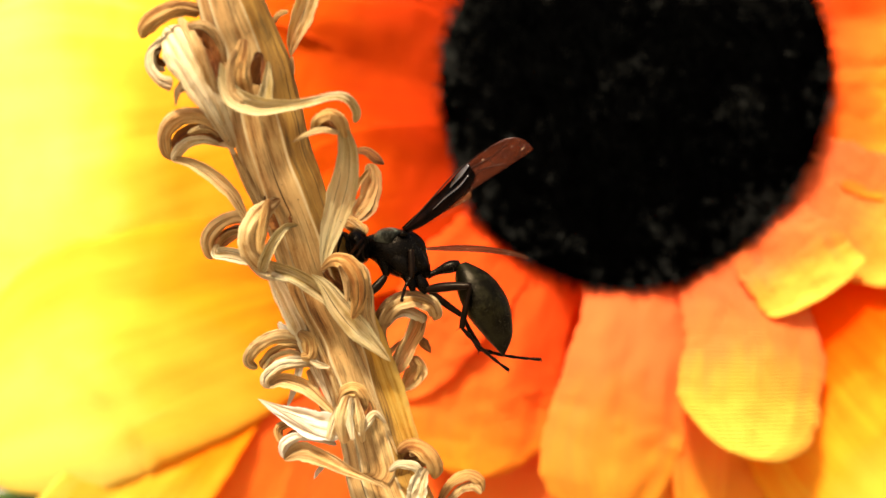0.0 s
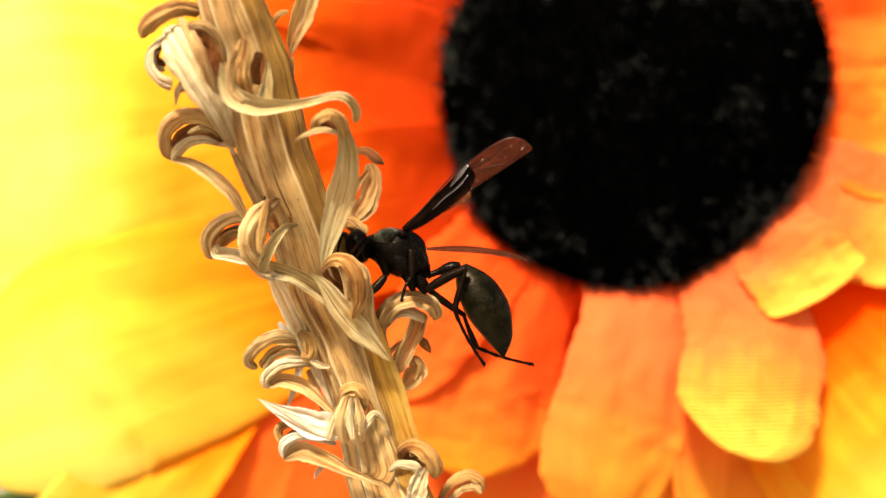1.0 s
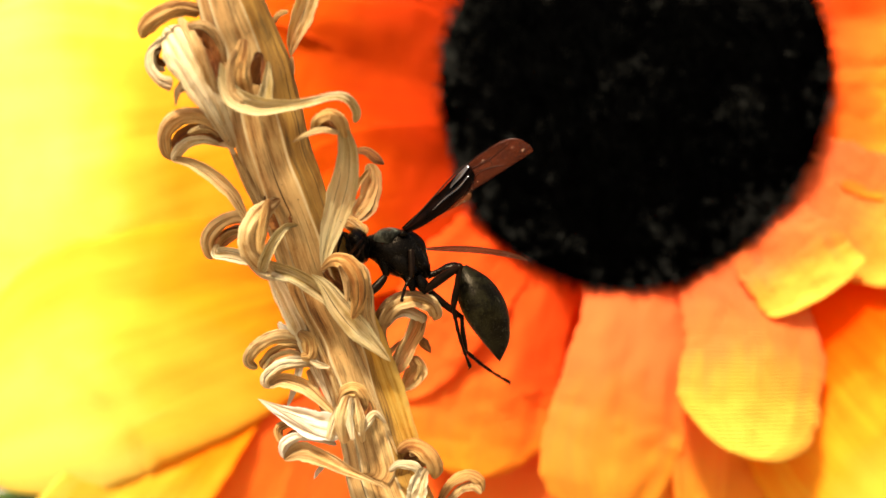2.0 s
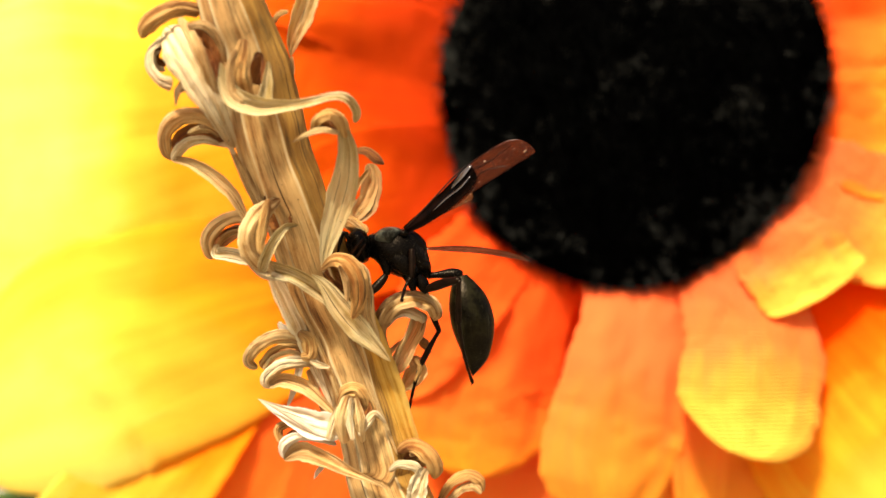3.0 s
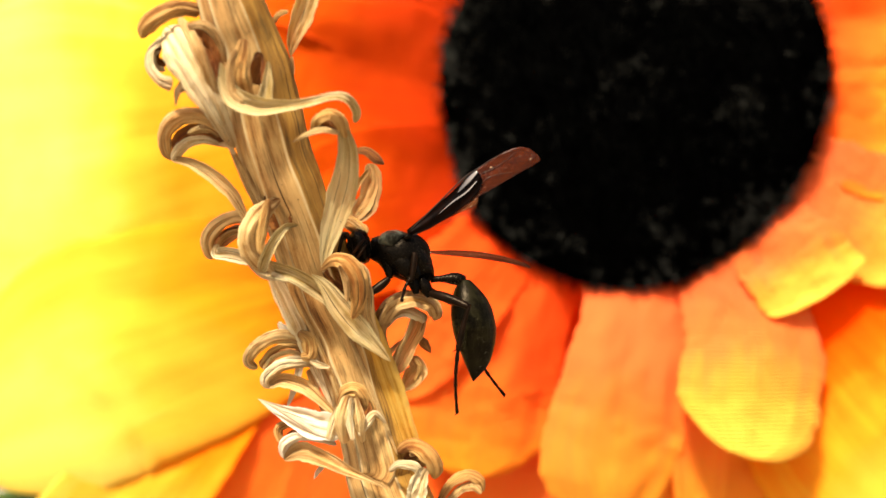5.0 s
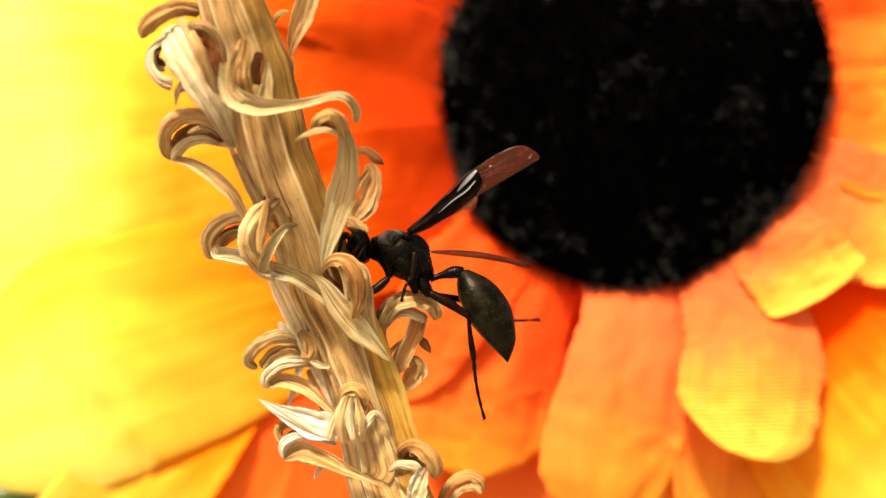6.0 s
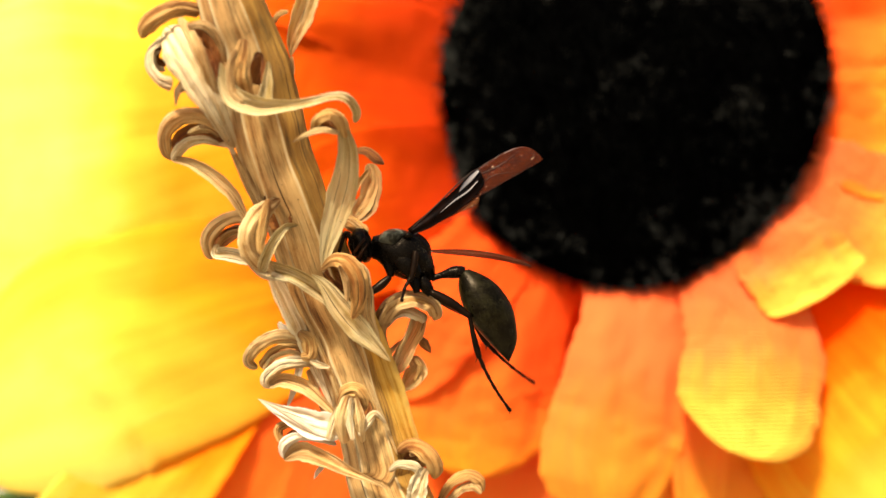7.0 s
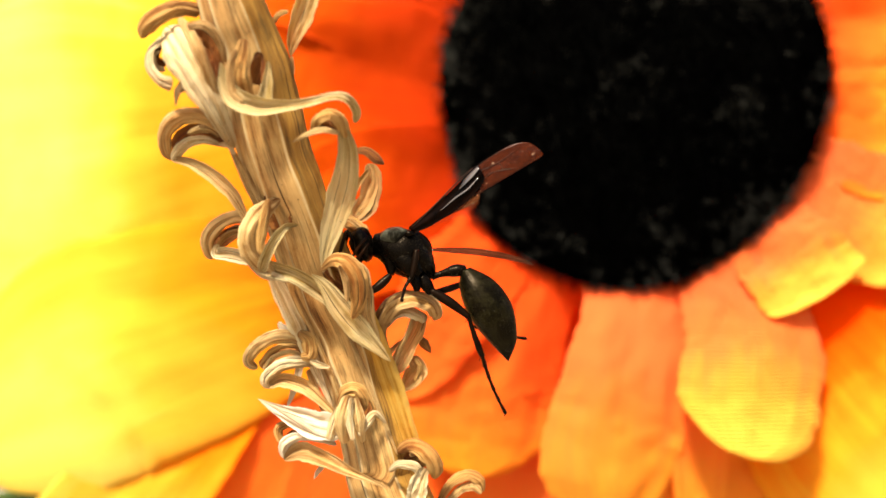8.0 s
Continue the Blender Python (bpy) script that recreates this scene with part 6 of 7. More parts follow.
        (7.3, bone((2.27, -1.1, -5.87), (2.83, -0.65, -9.48))),
        (7.4, bone((2.25, -1.1, -5.91), (2.91, -1.1, -9.67))),
        (7.5, bone((2.23, -1.1, -5.92), (3.11, -1.1, -9.72))),
        (7.6, bone((2.25, -1.1, -5.89), (3.26, -1.1, -9.62))),
        (7.7, bone((2.26, -1.1, -5.87), (3.32, -0.83, -9.55))),
        (7.8, bone((2.29, -1.1, -5.82), (3.78, -0.47, -9.3))),
        (7.9, bone((2.25, -1.1, -5.87), (3.22, -0.89, -9.65))),
        (8.0, bone((2.23, -1.1, -5.9), (3.48, -0.49, -9.49))),
    ])
    walk(near_tarsus, [
        (0.0, bone((1.64, -1.73, -6.83), (5.83, -1.73, -10.63))),
        (0.1, bone((1.59, -1.79, -6.7), (4.97, -1.3, -10.53))),
        (0.2, bone((1.43, -1.73, -6.56), (3.85, -1.03, -10.77))),
        (0.3, bone((1.39, -1.86, -6.44), (4.57, -1.49, -10.56))),
        (0.4, bone((1.38, -1.84, -6.38), (5.14, -1.84, -10.47))),
        (0.5, bone((1.33, -1.88, -6.27), (4.99, -1.88, -10.26))),
        (0.6, bone((1.24, -1.83, -6.05), (3.79, -1.27, -10.39))),
        (0.7, bone((1.21, -1.87, -5.84), (4.22, -1.55, -10.16))),
        (0.8, bone((1.12, -1.95, -5.62), (4.17, -1.67, -10))),
        (0.9, bone((1.08, -2, -5.45), (3.58, -1.67, -10.14))),
        (1.0, bone((0.98, -2, -5.3), (3.53, -1.59, -9.91))),
        (1.1, bone((0.98, -1.8, -5.23), (3.68, -1.57, -9.86))),
        (1.2, bone((0.96, -1.6, -5.14), (3.83, -1.46, -9.63))),
        (1.3, bone((0.94, -1.53, -5.08), (3.26, -1.12, -9.67))),
        (1.4, bone((0.95, -1.59, -5.09), (3.53, -1.59, -9.81))),
        (1.5, bone((0.95, -1.59, -5.11), (3.97, -1.59, -9.71))),
        (1.6, bone((0.91, -1.68, -5.12), (3.69, -1.34, -9.59))),
        (2.0, bone((0.9, -1.97, -5.05), (2.26, -1.36, -9.86))),
        (2.4, bone((0.89, -2.3, -4.96), (1.27, -1.68, -9.91))),
        (2.8, bone((0.87, -2.6, -4.86), (0.29, -2.14, -9.94))),
        (2.9, bone((-0.57, -3.45, -5.28), (-1.16, -2.9, -10.33))),
        (3.0, bone((1.35, -3.05, -6.28), (2.43, -2.37, -10.88))),
        (3.1, bone((0.25, -3.15, -6.17), (0.34, -2.47, -10.92))),
        (3.2, bone((0.06, -3.26, -6.19), (-0.1, -2.61, -11))),
        (3.3, bone((0.92, -2.48, -4.88), (1.76, -1.69, -9.5))),
        (3.4, bone((-0.1, -3.45, -5.33), (-1.11, -2.87, -10.43))),
        (3.5, bone((-0.58, -2.98, -5.55), (-1.31, -2.78, -10.68))),
        (3.6, bone((0.77, -2.68, -5.03), (0.93, -1.99, -9.96))),
        (3.7, bone((1.15, -2.67, -5.77), (0.64, -1.91, -10.46))),
        (3.8, bone((-0.05, -3.01, -6.46), (-1.01, -2.92, -11.68))),
        (3.9, bone((-0.08, -3.35, -6.64), (-1.06, -2.96, -11.77))),
        (4.0, bone((-1.39, -3.9, -7.25), (-3.82, -3.77, -11.7))),
        (4.1, bone((-1.39, -3.91, -7.26), (-3.78, -3.62, -11.68))),
        (4.2, bone((0.69, -3.32, -6.1), (-0.72, -3.32, -11.33))),
        (4.3, bone((0.2, -3.93, -7.09), (0.05, -3.1, -11.75))),
        (4.4, bone((-0.29, -4.07, -7.63), (-2.06, -3.48, -12.61))),
        (4.5, bone((-0.24, -3.93, -8.34), (-2.35, -3.53, -13.27))),
        (4.6, bone((0.39, -3.36, -8.14), (-0.67, -3.27, -13.55))),
        (4.7, bone((0.78, -3.19, -8.25), (0.1, -2.94, -13.75))),
        (5.1, bone((1.42, -2.84, -8.68), (1.61, -2.64, -13.93))),
        (5.4, bone((1.99, -2.33, -8.94), (2.76, -2.33, -14.07))),
        (5.8, bone((2.83, -1.4, -9.13), (4.33, -1.4, -14.36))),
        (5.9, bone((2.77, -1.18, -9.32), (3.56, -0.97, -14.58))),
        (6.0, bone((2.69, -0.75, -9.58), (3.63, -0.42, -14.78))),
        (6.1, bone((2.91, -0.93, -9.46), (4.51, -0.68, -14.68))),
        (6.2, bone((2.76, -1.1, -9.5), (4.8, -0.79, -14.51))),
        (6.3, bone((3.27, -0.65, -9.36), (4.98, -0.37, -14.53))),
        (6.4, bone((3.01, -0.43, -9.53), (4.83, -0.43, -14.67))),
        (6.5, bone((3.17, -0.79, -9.6), (4.76, -0.69, -14.83))),
        (6.6, bone((2.76, -1.1, -9.67), (4.26, -0.81, -14.86))),
        (6.7, bone((2.99, -1.1, -9.58), (4.81, -0.73, -14.72))),
        (6.8, bone((2.95, -1.1, -9.59), (4.94, -0.95, -14.68))),
        (6.9, bone((2.98, -1.1, -9.58), (5.16, -0.72, -14.62))),
        (7.0, bone((3.17, -0.76, -9.47), (5.95, -0.76, -14.27))),
        (7.1, bone((3.44, -1.1, -9.42), (5.68, -0.25, -13.91))),
        (7.2, bone((2.99, -0.58, -9.53), (5.21, -0.58, -14.6))),
        (7.3, bone((2.84, -0.64, -9.55), (5.16, -0.64, -14.69))),
        (7.4, bone((2.9, -1.1, -9.6), (5.49, -0.9, -14.44))),
        (7.5, bone((3.07, -1.1, -9.57), (5.56, -0.66, -14.44))),
        (7.6, bone((3.23, -1.1, -9.51), (5.89, -0.86, -14.35))),
        (7.7, bone((3.29, -0.84, -9.46), (6.32, -0.42, -13.98))),
        (7.8, bone((3.75, -0.48, -9.22), (6.8, -0.02, -13.7))),
        (7.9, bone((3.18, -0.9, -9.5), (5.29, -0.2, -14.27))),
        (8.0, bone((3.45, -0.5, -9.4), (5.57, -0.5, -14.61))),
    ])
    walk(far_femur, [
        (0.0, bone((-1.82, 1, -3.14), (1.82, 1.17, -6.03))),
        (0.1, bone((-1.82, 1, -3.14), (1.87, 1, -6.02))),
        (0.2, bone((-1.82, 1, -3.14), (1.92, 1, -6.02))),
        (0.3, bone((-1.82, 1, -3.14), (1.97, 1, -6.02))),
        (0.4, bone((-1.82, 1, -3.14), (2.07, 1, -6.02))),
        (0.5, bone((-1.82, 1, -3.14), (2.12, 1, -6.02))),
        (0.6, bone((-1.82, 1, -3.14), (2.12, 1, -6.07))),
        (0.7, bone((-1.82, 1, -3.14), (2.12, 1, -6.07))),
        (0.8, bone((-1.82, 1, -3.14), (2.18, 1, -6.12))),
        (0.9, bone((-1.82, 1, -3.14), (2.18, 1, -6.12))),
        (1.0, bone((-1.82, 1, -3.14), (2.23, 1, -6.17))),
        (1.1, bone((-1.82, 1, -3.14), (2.33, 1, -6.22))),
        (1.2, bone((-1.82, 1, -3.14), (2.43, 1, -6.27))),
        (1.3, bone((-1.82, 1, -3.14), (2.48, 1, -6.27))),
        (1.4, bone((-1.82, 1, -3.14), (2.48, 1, -6.27))),
        (1.5, bone((-1.82, 1, -3.14), (2.43, 1, -6.22))),
        (1.6, bone((-1.82, 1, -3.14), (2.43, 1, -6.22))),
        (2.0, bone((-1.81, 1, -3.13), (1.83, 1, -6.24))),
        (2.4, bone((-1.8, 1, -3.13), (1.1, 2.04, -6.41))),
        (2.8, bone((-1.78, 1, -3.12), (0.36, 2.47, -6.54))),
        (2.9, bone((-1.78, 1, -3.12), (-0.31, 2.21, -7.13))),
        (3.0, bone((-1.77, 1, -3.11), (-0.36, 1.88, -7.36))),
        (3.1, bone((-1.77, 1, -3.14), (-0.34, 1.85, -7.4))),
        (3.2, bone((-1.76, 1, -3.16), (-0.32, 1.82, -7.44))),
        (3.3, bone((-1.75, 1, -3.19), (-0.3, 1.78, -7.48))),
        (3.4, bone((-1.74, 1, -3.21), (-0.28, 1.75, -7.51))),
        (3.5, bone((-1.74, 1, -3.24), (-0.26, 1.71, -7.55))),
        (3.6, bone((-1.71, 1, -3.27), (-0.27, 1.86, -7.53))),
        (3.7, bone((-1.68, 1, -3.31), (-0.29, 1.99, -7.51))),
        (3.8, bone((-1.66, 1, -3.34), (-0.31, 2.1, -7.48))),
        (3.9, bone((-1.63, 1, -3.37), (-0.41, 2.54, -7.16))),
        (4.0, bone((-1.6, 1, -3.41), (-0.62, 2.96, -6.68))),
        (4.1, bone((-1.59, 1, -3.41), (-0.67, 2.95, -6.73))),
        (4.2, bone((-1.57, 1, -3.42), (-0.72, 2.96, -6.73))),
        (4.3, bone((-1.56, 1, -3.42), (0.31, 2.74, -6.66))),
        (4.4, bone((-1.54, 1, -3.43), (0.98, 2.69, -6.24))),
        (4.5, bone((-1.52, 1, -3.43), (1.6, 2.76, -5.37))),
        (4.6, bone((-1.52, 1, -3.43), (1.96, 2.51, -5.35))),
        (4.7, bone((-1.52, 1, -3.43), (1.85, 2.42, -5.71))),
        (5.1, bone((-1.54, 1, -3.42), (2, 2.55, -5.12))),
        (5.4, bone((-1.55, 1, -3.41), (2.12, 2.58, -4.67))),
        (5.8, bone((-1.2, 1, -4), (2.27, 2.57, -4.07))),
        (5.9, bone((-1.2, 1, -4), (2.6, 2.1, -4.5))),
        (6.0, bone((-1.2, 1, -4), (2.75, 2, -4.6))),
        (6.1, bone((-1.2, 1, -4), (2.86, 1.87, -4.9))),
        (6.2, bone((-1.2, 1, -4), (2.8, 1.8, -5.2))),
        (6.3, bone((-1.2, 1, -4), (2.73, 1, -5.82))),
        (6.4, bone((-1.2, 1, -4), (2.59, 1.17, -5.63))),
        (6.5, bone((-1.2, 1, -4), (0.57, 5.05, -2.42))),
        (6.6, bone((-1.2, 1, -4), (2, 3.6, -3.1))),
        (6.7, bone((-1.2, 1, -4), (2.6, 2.3, -4.7))),
        (6.8, bone((-1.2, 1, -4), (2.73, 1, -5.41))),
        (6.9, bone((-1.2, 1, -4), (2.63, 1, -5.82))),
        (7.0, bone((-1.2, 1, -4), (2.53, 1, -5.92))),
        (7.1, bone((-1.2, 1, -4), (1.6, 4, -3.2))),
        (7.2, bone((-1.2, 1, -4), (0.6, 5.05, -2.45))),
        (7.3, bone((-1.2, 1, -4), (1.6, 4, -3.4))),
        (7.4, bone((-1.2, 1, -4), (2.5, 2.3, -4.9))),
        (7.5, bone((-1.2, 1, -4), (2.64, 1.32, -5.43))),
        (7.6, bone((-1.2, 1, -4), (2.63, 1, -5.87))),
        (7.7, bone((-1.2, 1, -4), (2.53, 1, -5.82))),
        (7.8, bone((-1.2, 1, -4), (2.45, 1.6, -5.66))),
        (7.9, bone((-1.2, 1, -4), (1.9, 4.2, -2.9))),
        (8.0, bone((-1.2, 1, -4), (2.3, 3.9, -3))),
    ])
    walk(far_tibia, [
        (0.0, bone((1.78, 1.16, -6), (3.38, 2.02, -9.11))),
        (0.1, bone((1.8, 1, -5.97), (3.33, 1.97, -9.06))),
        (0.2, bone((1.82, 1, -5.94), (3.33, 2.04, -9.01))),
        (0.3, bone((1.84, 1, -5.92), (3.28, 2.17, -8.93))),
        (0.4, bone((1.88, 1, -5.87), (3.29, 2.29, -8.83))),
        (0.5, bone((1.89, 1, -5.85), (3.24, 2.39, -8.74))),
        (0.6, bone((1.87, 1, -5.88), (3.19, 2.4, -8.79))),
        (0.7, bone((1.87, 1, -5.88), (3.19, 2.4, -8.79))),
        (0.8, bone((1.86, 1, -5.89), (3.14, 2.43, -8.85))),
        (0.9, bone((1.86, 1, -5.89), (3.09, 2.44, -8.85))),
        (1.0, bone((1.86, 1, -5.9), (3.04, 2.46, -8.9))),
        (1.1, bone((1.87, 1, -5.88), (3.04, 2.5, -8.91))),
        (1.2, bone((1.88, 1, -5.87), (3.04, 2.58, -8.86))),
        (1.3, bone((1.89, 1, -5.85), (3.04, 2.58, -8.86))),
        (1.4, bone((1.89, 1, -5.85), (3.04, 2.61, -8.82))),
        (1.5, bone((1.9, 1, -5.84), (2.99, 2.63, -8.71))),
        (1.6, bone((1.9, 1, -5.84), (2.94, 2.66, -8.67))),
        (2.0, bone((1.69, 1, -6.12), (2, 2.55, -8.94))),
        (2.4, bone((1.17, 2.06, -6.48), (0.83, 3.36, -9.48))),
        (2.8, bone((0.51, 2.58, -6.78), (-0.36, 3.48, -9.94))),
        (2.9, bone((-0.26, 2.25, -7.27), (-1.4, 3.41, -10.2))),
        (3.0, bone((-0.35, 1.89, -7.39), (-1.91, 2.85, -10.39))),
        (3.1, bone((-0.33, 1.85, -7.42), (-1.87, 2.85, -10.41))),
        (3.2, bone((-0.31, 1.82, -7.45), (-1.83, 2.85, -10.43))),
        (3.3, bone((-0.29, 1.78, -7.48), (-1.79, 2.84, -10.45))),
        (3.4, bone((-0.28, 1.74, -7.51), (-1.75, 2.83, -10.47))),
        (3.5, bone((-0.26, 1.7, -7.54), (-1.71, 2.82, -10.49))),
        (3.6, bone((-0.26, 1.87, -7.55), (-1.76, 2.95, -10.49))),
        (3.7, bone((-0.27, 2, -7.57), (-1.81, 3.05, -10.48))),
        (3.8, bone((-0.28, 2.13, -7.58), (-1.87, 3.14, -10.48))),
        (3.9, bone((-0.32, 2.66, -7.46), (-1.77, 3.51, -10.42))),
        (4.0, bone((-0.46, 3.29, -7.23), (-1.26, 4.08, -10.22))),
        (4.1, bone((-0.52, 3.27, -7.27), (-1.41, 3.72, -10.39))),
        (4.2, bone((-0.58, 3.29, -7.28), (-1.56, 3.29, -10.44))),
        (4.3, bone((0.53, 2.94, -7.04), (0.31, 3.87, -10.15))),
        (4.4, bone((1.26, 2.88, -6.56), (1.25, 3.73, -9.77))),
        (4.5, bone((2, 2.98, -5.62), (2.06, 4.7, -7.76))),
        (4.6, bone((2.24, 2.63, -5.51), (2.5, 3.51, -8.8))),
        (4.7, bone((2.08, 2.51, -5.86), (2.49, 3.12, -9.28))),
        (5.1, bone((2.32, 2.68, -5.27), (2.66, 3.65, -8.48))),
        (5.4, bone((2.48, 2.74, -4.8), (2.78, 3.89, -7.87))),
        (5.8, bone((2.64, 2.72, -4.14), (2.94, 4.07, -7.02))),
        (5.9, bone((2.7, 2.15, -4.5), (2.52, 4.12, -5.45))),
        (6.0, bone((2.85, 2.05, -4.65), (3.34, 3.76, -5.8))),
        (6.1, bone((2.92, 1.9, -4.95), (4.14, 3.03, -6.99))),
        (6.2, bone((2.86, 1.85, -5.25), (4.55, 1.83, -7.61))),
        (6.3, bone((2.48, 1, -5.67), (4.97, 2.05, -8.25))),
        (6.4, bone((2.53, 1.17, -5.6), (3.32, 3.15, -7.11))),
        (6.5, bone((0.65, 5.1, -2.35), (2.42, 4.43, -5.47))),
        (6.6, bone((2.1, 3.7, -3.05), (3.14, 4.06, -6.18))),
        (6.7, bone((2.7, 2.35, -4.75), (3.78, 3.04, -7.36))),
        (6.8, bone((2.66, 1, -5.38), (4.37, 2.31, -7.96))),
        (6.9, bone((2.47, 1, -5.72), (4.43, 1.57, -8.91))),
        (7.0, bone((2.39, 1, -5.83), (4.01, 2.31, -8.58))),
        (7.1, bone((1.7, 4.1, -3.15), (3.46, 4.19, -6.25))),
        (7.2, bone((0.68, 5.1, -2.4), (2.52, 4.36, -5.73))),
        (7.3, bone((1.7, 4.1, -3.35), (2.88, 3.84, -7.06))),
        (7.4, bone((2.6, 2.35, -4.95), (3.63, 3.17, -7.57))),
        (7.5, bone((2.59, 1.32, -5.41), (4.3, 2.03, -8.55))),
        (7.6, bone((2.42, 1, -5.74), (4.65, 1, -9.01))),
        (7.7, bone((2.41, 1, -5.75), (3.91, 2.41, -8.38))),
        (7.8, bone((2.43, 1.59, -5.65), (3.44, 3.61, -6.73))),
        (7.9, bone((2, 4.3, -2.85), (2.97, 5.11, -5.52))),
        (8.0, bone((2.35, 3.95, -2.95), (2.42, 4.3, -6.78))),
    ])
    walk(far_tarsus, [
        (0.0, bone((3.38, 2.01, -9.11), (9.03, 2.18, -10.05))),
        (0.1, bone((3.34, 1.97, -9.08), (8.7, 2.53, -10.04))),
        (0.2, bone((3.34, 2.05, -9.04), (8.7, 2.48, -10.6))),
        (0.3, bone((3.31, 2.2, -8.98), (8.57, 2.7, -10.63))),
        (0.4, bone((3.32, 2.32, -8.9), (7.99, 3.15, -10.84))),
        (0.5, bone((3.29, 2.44, -8.84), (8.26, 3.23, -10.02))),
        (0.6, bone((3.23, 2.45, -8.89), (8.4, 3.07, -10.31))),
        (0.7, bone((3.23, 2.45, -8.89), (8.35, 3.1, -10.37))),
        (0.8, bone((3.17, 2.46, -8.91), (7.6, 3.47, -10.41))),
        (0.9, bone((3.12, 2.47, -8.93), (8.1, 3.25, -10.28))),
        (1.0, bone((3.06, 2.48, -8.95), (7.9, 3.31, -10.5))),
        (1.1, bone((3.05, 2.51, -8.93), (7.7, 3.39, -10.82))),
        (1.2, bone((3.05, 2.59, -8.88), (8.01, 3.43, -9.94))),
        (1.3, bone((3.04, 2.58, -8.87), (8.11, 3.34, -10.24))),
        (1.4, bone((3.05, 2.62, -8.84), (7.91, 3.45, -10.41))),
        (1.5, bone((3.03, 2.69, -8.81), (7.62, 3.65, -10.17))),
        (1.6, bone((2.99, 2.74, -8.8), (7.42, 3.78, -9.93))),
        (2.0, bone((2.04, 2.72, -9.26), (4.97, 4.01, -11.49))),
        (2.4, bone((0.79, 3.49, -9.76), (1.48, 4.79, -13.3))),
        (2.8, bone((-0.42, 3.53, -10.13), (-2.05, 4.33, -14.93))),
        (2.9, bone((-1.49, 3.5, -10.42), (-3.15, 4.11, -15.47))),
        (3.0, bone((-1.95, 2.87, -10.46), (-3.13, 3.74, -15.35))),
        (3.1, bone((-1.91, 2.88, -10.49), (-3.12, 3.75, -15.36))),
        (3.2, bone((-1.87, 2.88, -10.52), (-3.11, 3.76, -15.36))),
        (3.3, bone((-1.84, 2.87, -10.55), (-3.1, 3.76, -15.36))),
        (3.4, bone((-1.8, 2.87, -10.57), (-3.09, 3.76, -15.36))),
        (3.5, bone((-1.76, 2.86, -10.6), (-3.08, 3.76, -15.36))),
        (3.6, bone((-1.82, 2.99, -10.6), (-3.1, 3.88, -15.38))),
        (3.7, bone((-1.87, 3.1, -10.6), (-3.12, 3.99, -15.4))),
        (3.8, bone((-1.93, 3.19, -10.6), (-3.15, 4.07, -15.41))),
        (3.9, bone((-1.85, 3.55, -10.59), (-3.16, 4.38, -15.47))),
        (4.0, bone((-1.36, 4.17, -10.6), (-3.02, 4.97, -15.25))),
        (4.1, bone((-1.5, 3.76, -10.7), (-3.27, 4.54, -15.39))),
        (4.2, bone((-1.65, 3.29, -10.72), (-3.51, 4.04, -15.41))),
        (4.3, bone((0.29, 3.97, -10.48), (-1.42, 4.5, -15.54))),
        (4.4, bone((1.25, 3.8, -10.04), (2.79, 4.55, -14.92))),
        (4.5, bone((2.08, 5.23, -8.43), (7.49, 5.23, -10.41))),
        (4.6, bone((2.51, 3.56, -8.98), (6.44, 3.99, -12.94))),
        (4.7, bone((2.5, 3.14, -9.38), (5.58, 3.56, -14.07))),
        (5.1, bone((2.68, 3.72, -8.7), (5.79, 4.14, -13.29))),
        (5.4, bone((2.81, 4, -8.15), (5.93, 4.43, -12.67))),
        (5.8, bone((2.97, 4.23, -7.39), (6.12, 4.67, -11.82))),
        (5.9, bone((2.43, 4.6, -6.04), (8.22, 5.08, -5.89))),
        (6.0, bone((3.44, 4.11, -6.32), (9.01, 4.56, -6.59))),
        (6.1, bone((4.22, 3.1, -7.17), (9.74, 3.53, -7.92))),
        (6.2, bone((4.5, 1.83, -7.53), (10.06, 2.27, -8.42))),
        (6.3, bone((4.88, 2.01, -8.16), (9.26, 2.42, -11.88))),
        (6.4, bone((3.62, 3.9, -7.68), (6.99, 4.35, -11.57))),
        (6.5, bone((2.29, 4.98, -6.08), (8.04, 5.48, -6.6))),
        (6.6, bone((3.2, 4.38, -6.69), (8.77, 4.8, -7.45))),
        (6.7, bone((3.81, 3.07, -7.45), (9.27, 3.51, -8.7))),
        (6.8, bone((4.48, 2.4, -8.14), (9.72, 2.82, -9.77))),
        (6.9, bone((4.33, 1.54, -8.75), (9.21, 1.95, -11.82))),
        (7.0, bone((4.08, 2.37, -8.7), (8.32, 2.78, -12.24))),
        (7.1, bone((3.6, 4.51, -6.75), (5.69, 5.42, -10.86))),
        (7.2, bone((2.44, 4.85, -6.32), (8.09, 5.41, -6.76))),
        (7.3, bone((2.88, 3.95, -7.34), (8.47, 4.39, -8.21))),
        (7.4, bone((3.66, 3.2, -7.71), (9.02, 3.62, -9.39))),
        (7.5, bone((4.28, 2.02, -8.51), (9.62, 2.47, -10.24))),
        (7.6, bone((4.45, 1, -8.71), (9.2, 1.42, -12.2))),
        (7.7, bone((4.02, 2.52, -8.59), (8.23, 2.97, -12.01))),
        (7.8, bone((3.88, 4.5, -7.2), (6.05, 5.13, -11.72))),
        (7.9, bone((3.12, 5.69, -6.18), (5.74, 7, -8.34))),
        (8.0, bone((2.4, 4.41, -7.04), (7.88, 4.89, -8.41))),
    ])
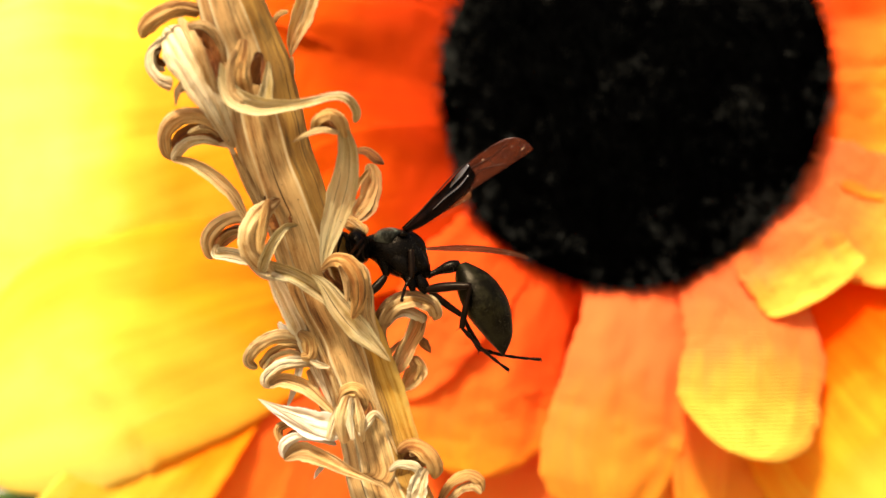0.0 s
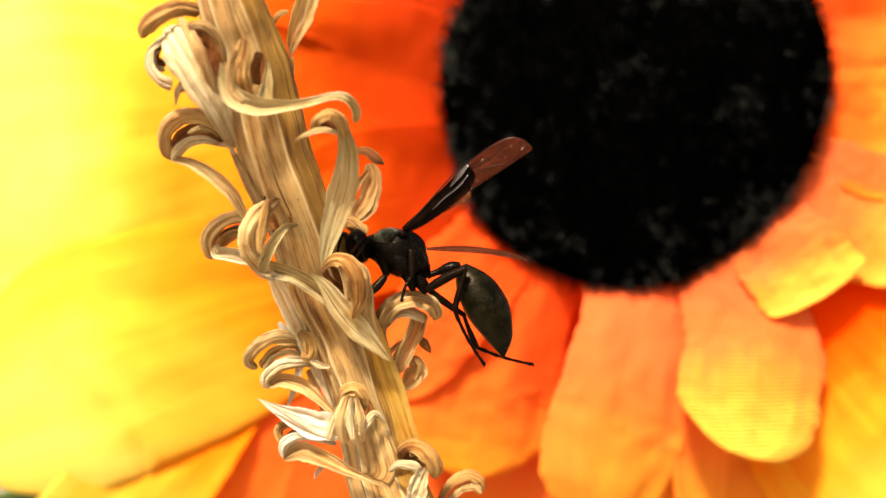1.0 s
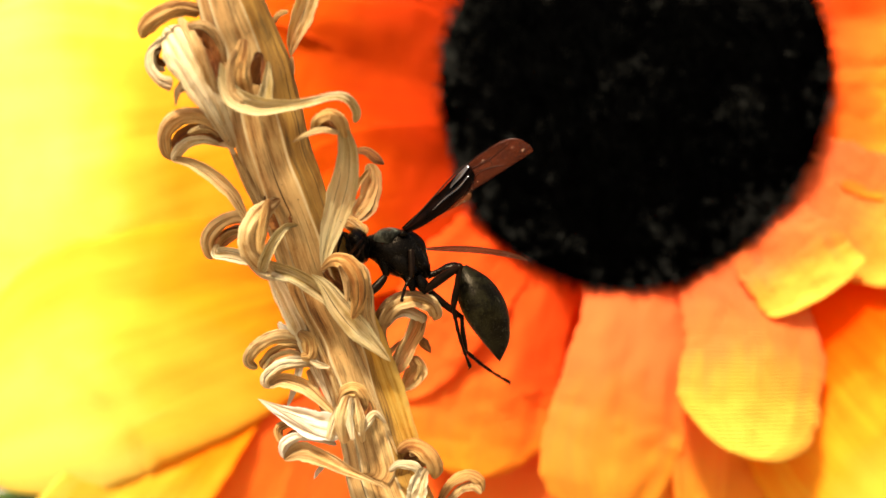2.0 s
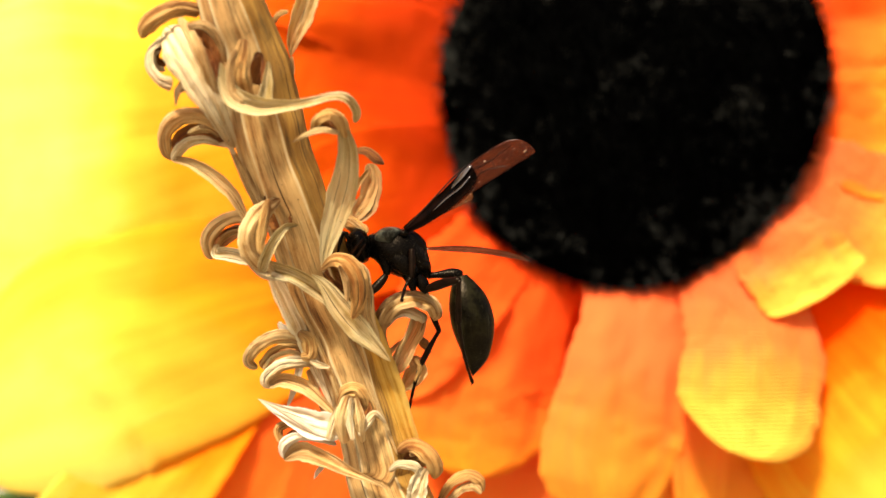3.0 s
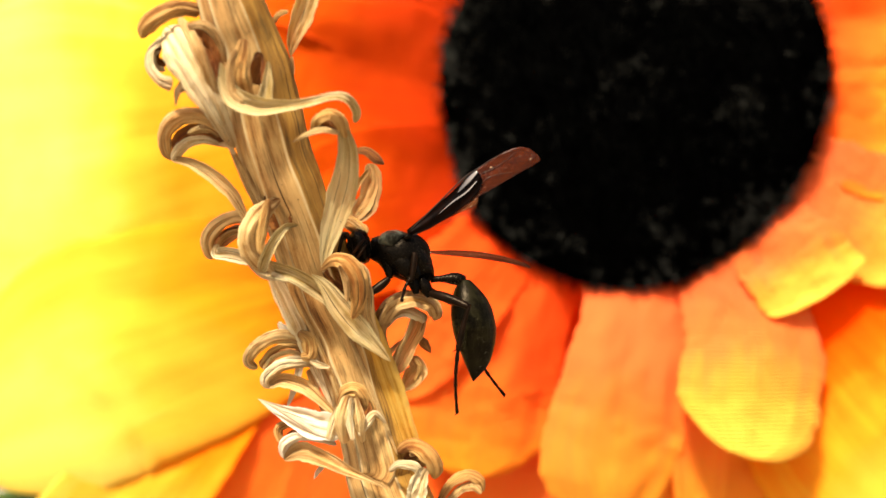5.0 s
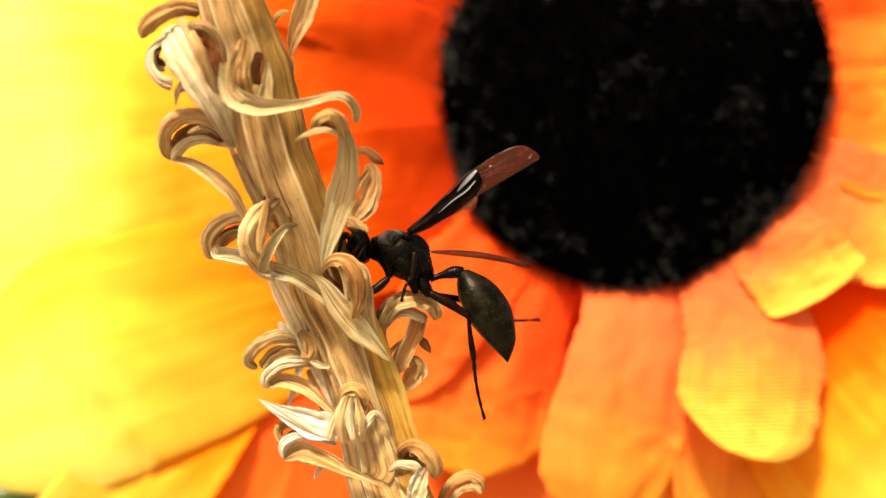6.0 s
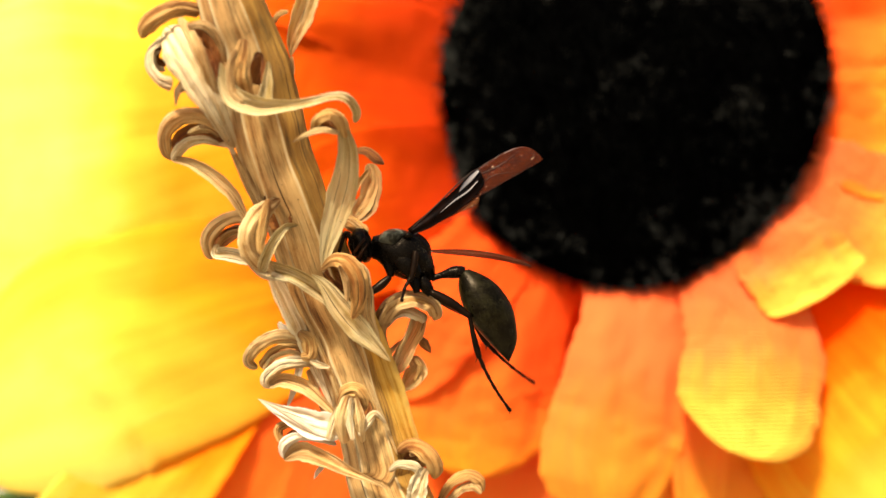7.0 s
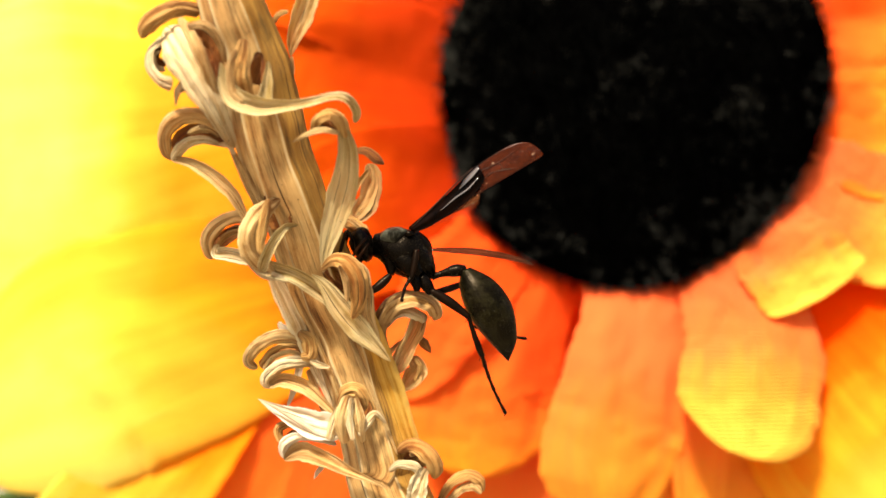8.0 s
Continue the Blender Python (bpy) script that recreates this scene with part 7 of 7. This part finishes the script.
    walk(forewing, [
        (0.0, bone((-3.41, -1, 1.63), (7.05, -3.43, 8.82))),
        (0.5, bone((-3.41, -1, 1.63), (6.98, -3.64, 8.8))),
        (1.0, bone((-3.41, -1, 1.63), (6.98, -3.64, 8.8))),
        (1.5, bone((-3.41, -1, 1.63), (6.97, -3.78, 8.74))),
        (1.7, bone((-3.41, -1, 1.63), (6.96, -3.91, 8.68))),
        (2.8, bone((-3.35, -1, 1.65), (7.1, -3.9, 8.58))),
        (3.0, bone((-3.31, -1, 1.67), (7.14, -4.02, 8.52))),
        (3.5, bone((-3.21, -1, 1.57), (7.4, -3.83, 8.3))),
        (4.0, bone((-3.05, -1, 1.42), (7.92, -2.92, 8.11))),
        (4.5, bone((-3.02, -1, 1.37), (8.45, -1, 8.45))),
        (4.7, bone((-3.02, -1, 1.37), (8.45, -1, 8.45))),
        (5.8, bone((-3.04, -1, 1.42), (8.25, -1, 8.55))),
        (6.0, bone((-3.03, -1, 1.42), (8.25, -1, 8.55))),
        (6.5, bone((-2.89, -1, 1.46), (8.65, -1, 8.3))),
        (7.0, bone((-2.93, -1, 1.49), (8.5, -1, 8.45))),
        (7.5, bone((-2.96, -1, 1.49), (8.5, -1, 8.45))),
        (8.0, bone((-2.84, -1, 1.63), (8.18, -2.22, 8.57))),
    ])
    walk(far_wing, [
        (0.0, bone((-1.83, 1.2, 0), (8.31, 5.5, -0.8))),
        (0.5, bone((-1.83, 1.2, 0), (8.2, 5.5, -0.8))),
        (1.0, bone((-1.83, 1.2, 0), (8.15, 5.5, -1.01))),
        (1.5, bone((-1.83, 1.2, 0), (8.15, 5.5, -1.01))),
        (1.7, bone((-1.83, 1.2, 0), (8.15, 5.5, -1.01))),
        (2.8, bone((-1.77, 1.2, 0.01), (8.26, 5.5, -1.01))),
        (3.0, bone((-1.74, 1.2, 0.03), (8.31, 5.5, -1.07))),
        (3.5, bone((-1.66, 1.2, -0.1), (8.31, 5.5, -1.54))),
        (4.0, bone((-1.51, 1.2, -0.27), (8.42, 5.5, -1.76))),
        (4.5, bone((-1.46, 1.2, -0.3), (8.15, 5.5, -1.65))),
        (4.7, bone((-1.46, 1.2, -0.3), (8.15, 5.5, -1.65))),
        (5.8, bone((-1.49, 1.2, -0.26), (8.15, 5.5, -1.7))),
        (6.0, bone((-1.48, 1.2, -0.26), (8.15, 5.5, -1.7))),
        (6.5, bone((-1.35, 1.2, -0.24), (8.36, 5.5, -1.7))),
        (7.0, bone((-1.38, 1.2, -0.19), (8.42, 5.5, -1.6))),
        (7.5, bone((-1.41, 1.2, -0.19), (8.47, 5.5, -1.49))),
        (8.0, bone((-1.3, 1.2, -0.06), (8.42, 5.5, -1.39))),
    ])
    walk(mid_tibia, [
        (0.0, bone((-2.79, -1.9, -0.05), (-2.72, -2.3, -2.48))),
        (1.5, bone((-2.79, -1.9, -0.05), (-2.72, -2.3, -2.48))),
        (1.7, bone((-2.79, -1.9, -0.05), (-2.72, -2.3, -2.48))),
        (2.8, bone((-2.73, -1.9, -0.03), (-2.72, -2.3, -2.48))),
        (3.0, bone((-2.71, -1.9, -0.01), (-2.72, -2.3, -2.48))),
        (3.5, bone((-2.63, -1.9, -0.12), (-2.72, -2.3, -2.48))),
        (4.0, bone((-2.48, -1.9, -0.28), (-2.72, -2.3, -2.48))),
        (4.5, bone((-2.44, -1.9, -0.32), (-2.72, -2.3, -2.48))),
        (4.7, bone((-2.44, -1.9, -0.32), (-2.72, -2.3, -2.48))),
        (5.8, bone((-2.46, -1.9, -0.27), (-2.72, -2.3, -2.48))),
        (6.0, bone((-2.46, -1.9, -0.27), (-2.72, -2.3, -2.48))),
        (6.5, bone((-2.33, -1.9, -0.24), (-2.72, -2.3, -2.48))),
        (7.0, bone((-2.36, -1.9, -0.2), (-2.72, -2.3, -2.48))),
        (7.5, bone((-2.38, -1.9, -0.2), (-2.72, -2.3, -2.48))),
        (8.0, bone((-2.28, -1.9, -0.07), (-2.72, -2.3, -2.48))),
    ])
    walk(fore_femur, [
        (0.0, bone((-4.98, -1.2, -2.32), (-6.47, -1.6, -3.87))),
        (1.5, bone((-4.98, -1.2, -2.32), (-6.47, -1.6, -3.87))),
        (1.7, bone((-4.98, -1.2, -2.32), (-6.47, -1.6, -3.87))),
        (2.8, bone((-4.94, -1.2, -2.29), (-6.47, -1.6, -3.87))),
        (3.0, bone((-4.92, -1.2, -2.26), (-6.47, -1.6, -3.87))),
        (3.5, bone((-4.88, -1.2, -2.34), (-6.47, -1.6, -3.87))),
        (4.0, bone((-4.74, -1.2, -2.48), (-6.47, -1.6, -3.87))),
        (4.5, bone((-4.67, -1.2, -2.54), (-6.47, -1.6, -3.87))),
        (4.7, bone((-4.67, -1.2, -2.54), (-6.47, -1.6, -3.87))),
        (5.8, bone((-4.7, -1.2, -2.49), (-6.47, -1.6, -3.87))),
        (6.0, bone((-4.71, -1.2, -2.48), (-6.47, -1.6, -3.87))),
        (6.5, bone((-4.61, -1.2, -2.42), (-6.47, -1.6, -3.87))),
        (7.0, bone((-4.61, -1.2, -2.41), (-6.47, -1.6, -3.87))),
        (7.5, bone((-4.64, -1.2, -2.41), (-6.47, -1.6, -3.87))),
        (8.0, bone((-4.56, -1.2, -2.25), (-6.47, -1.6, -3.87))),
    ])



motions()
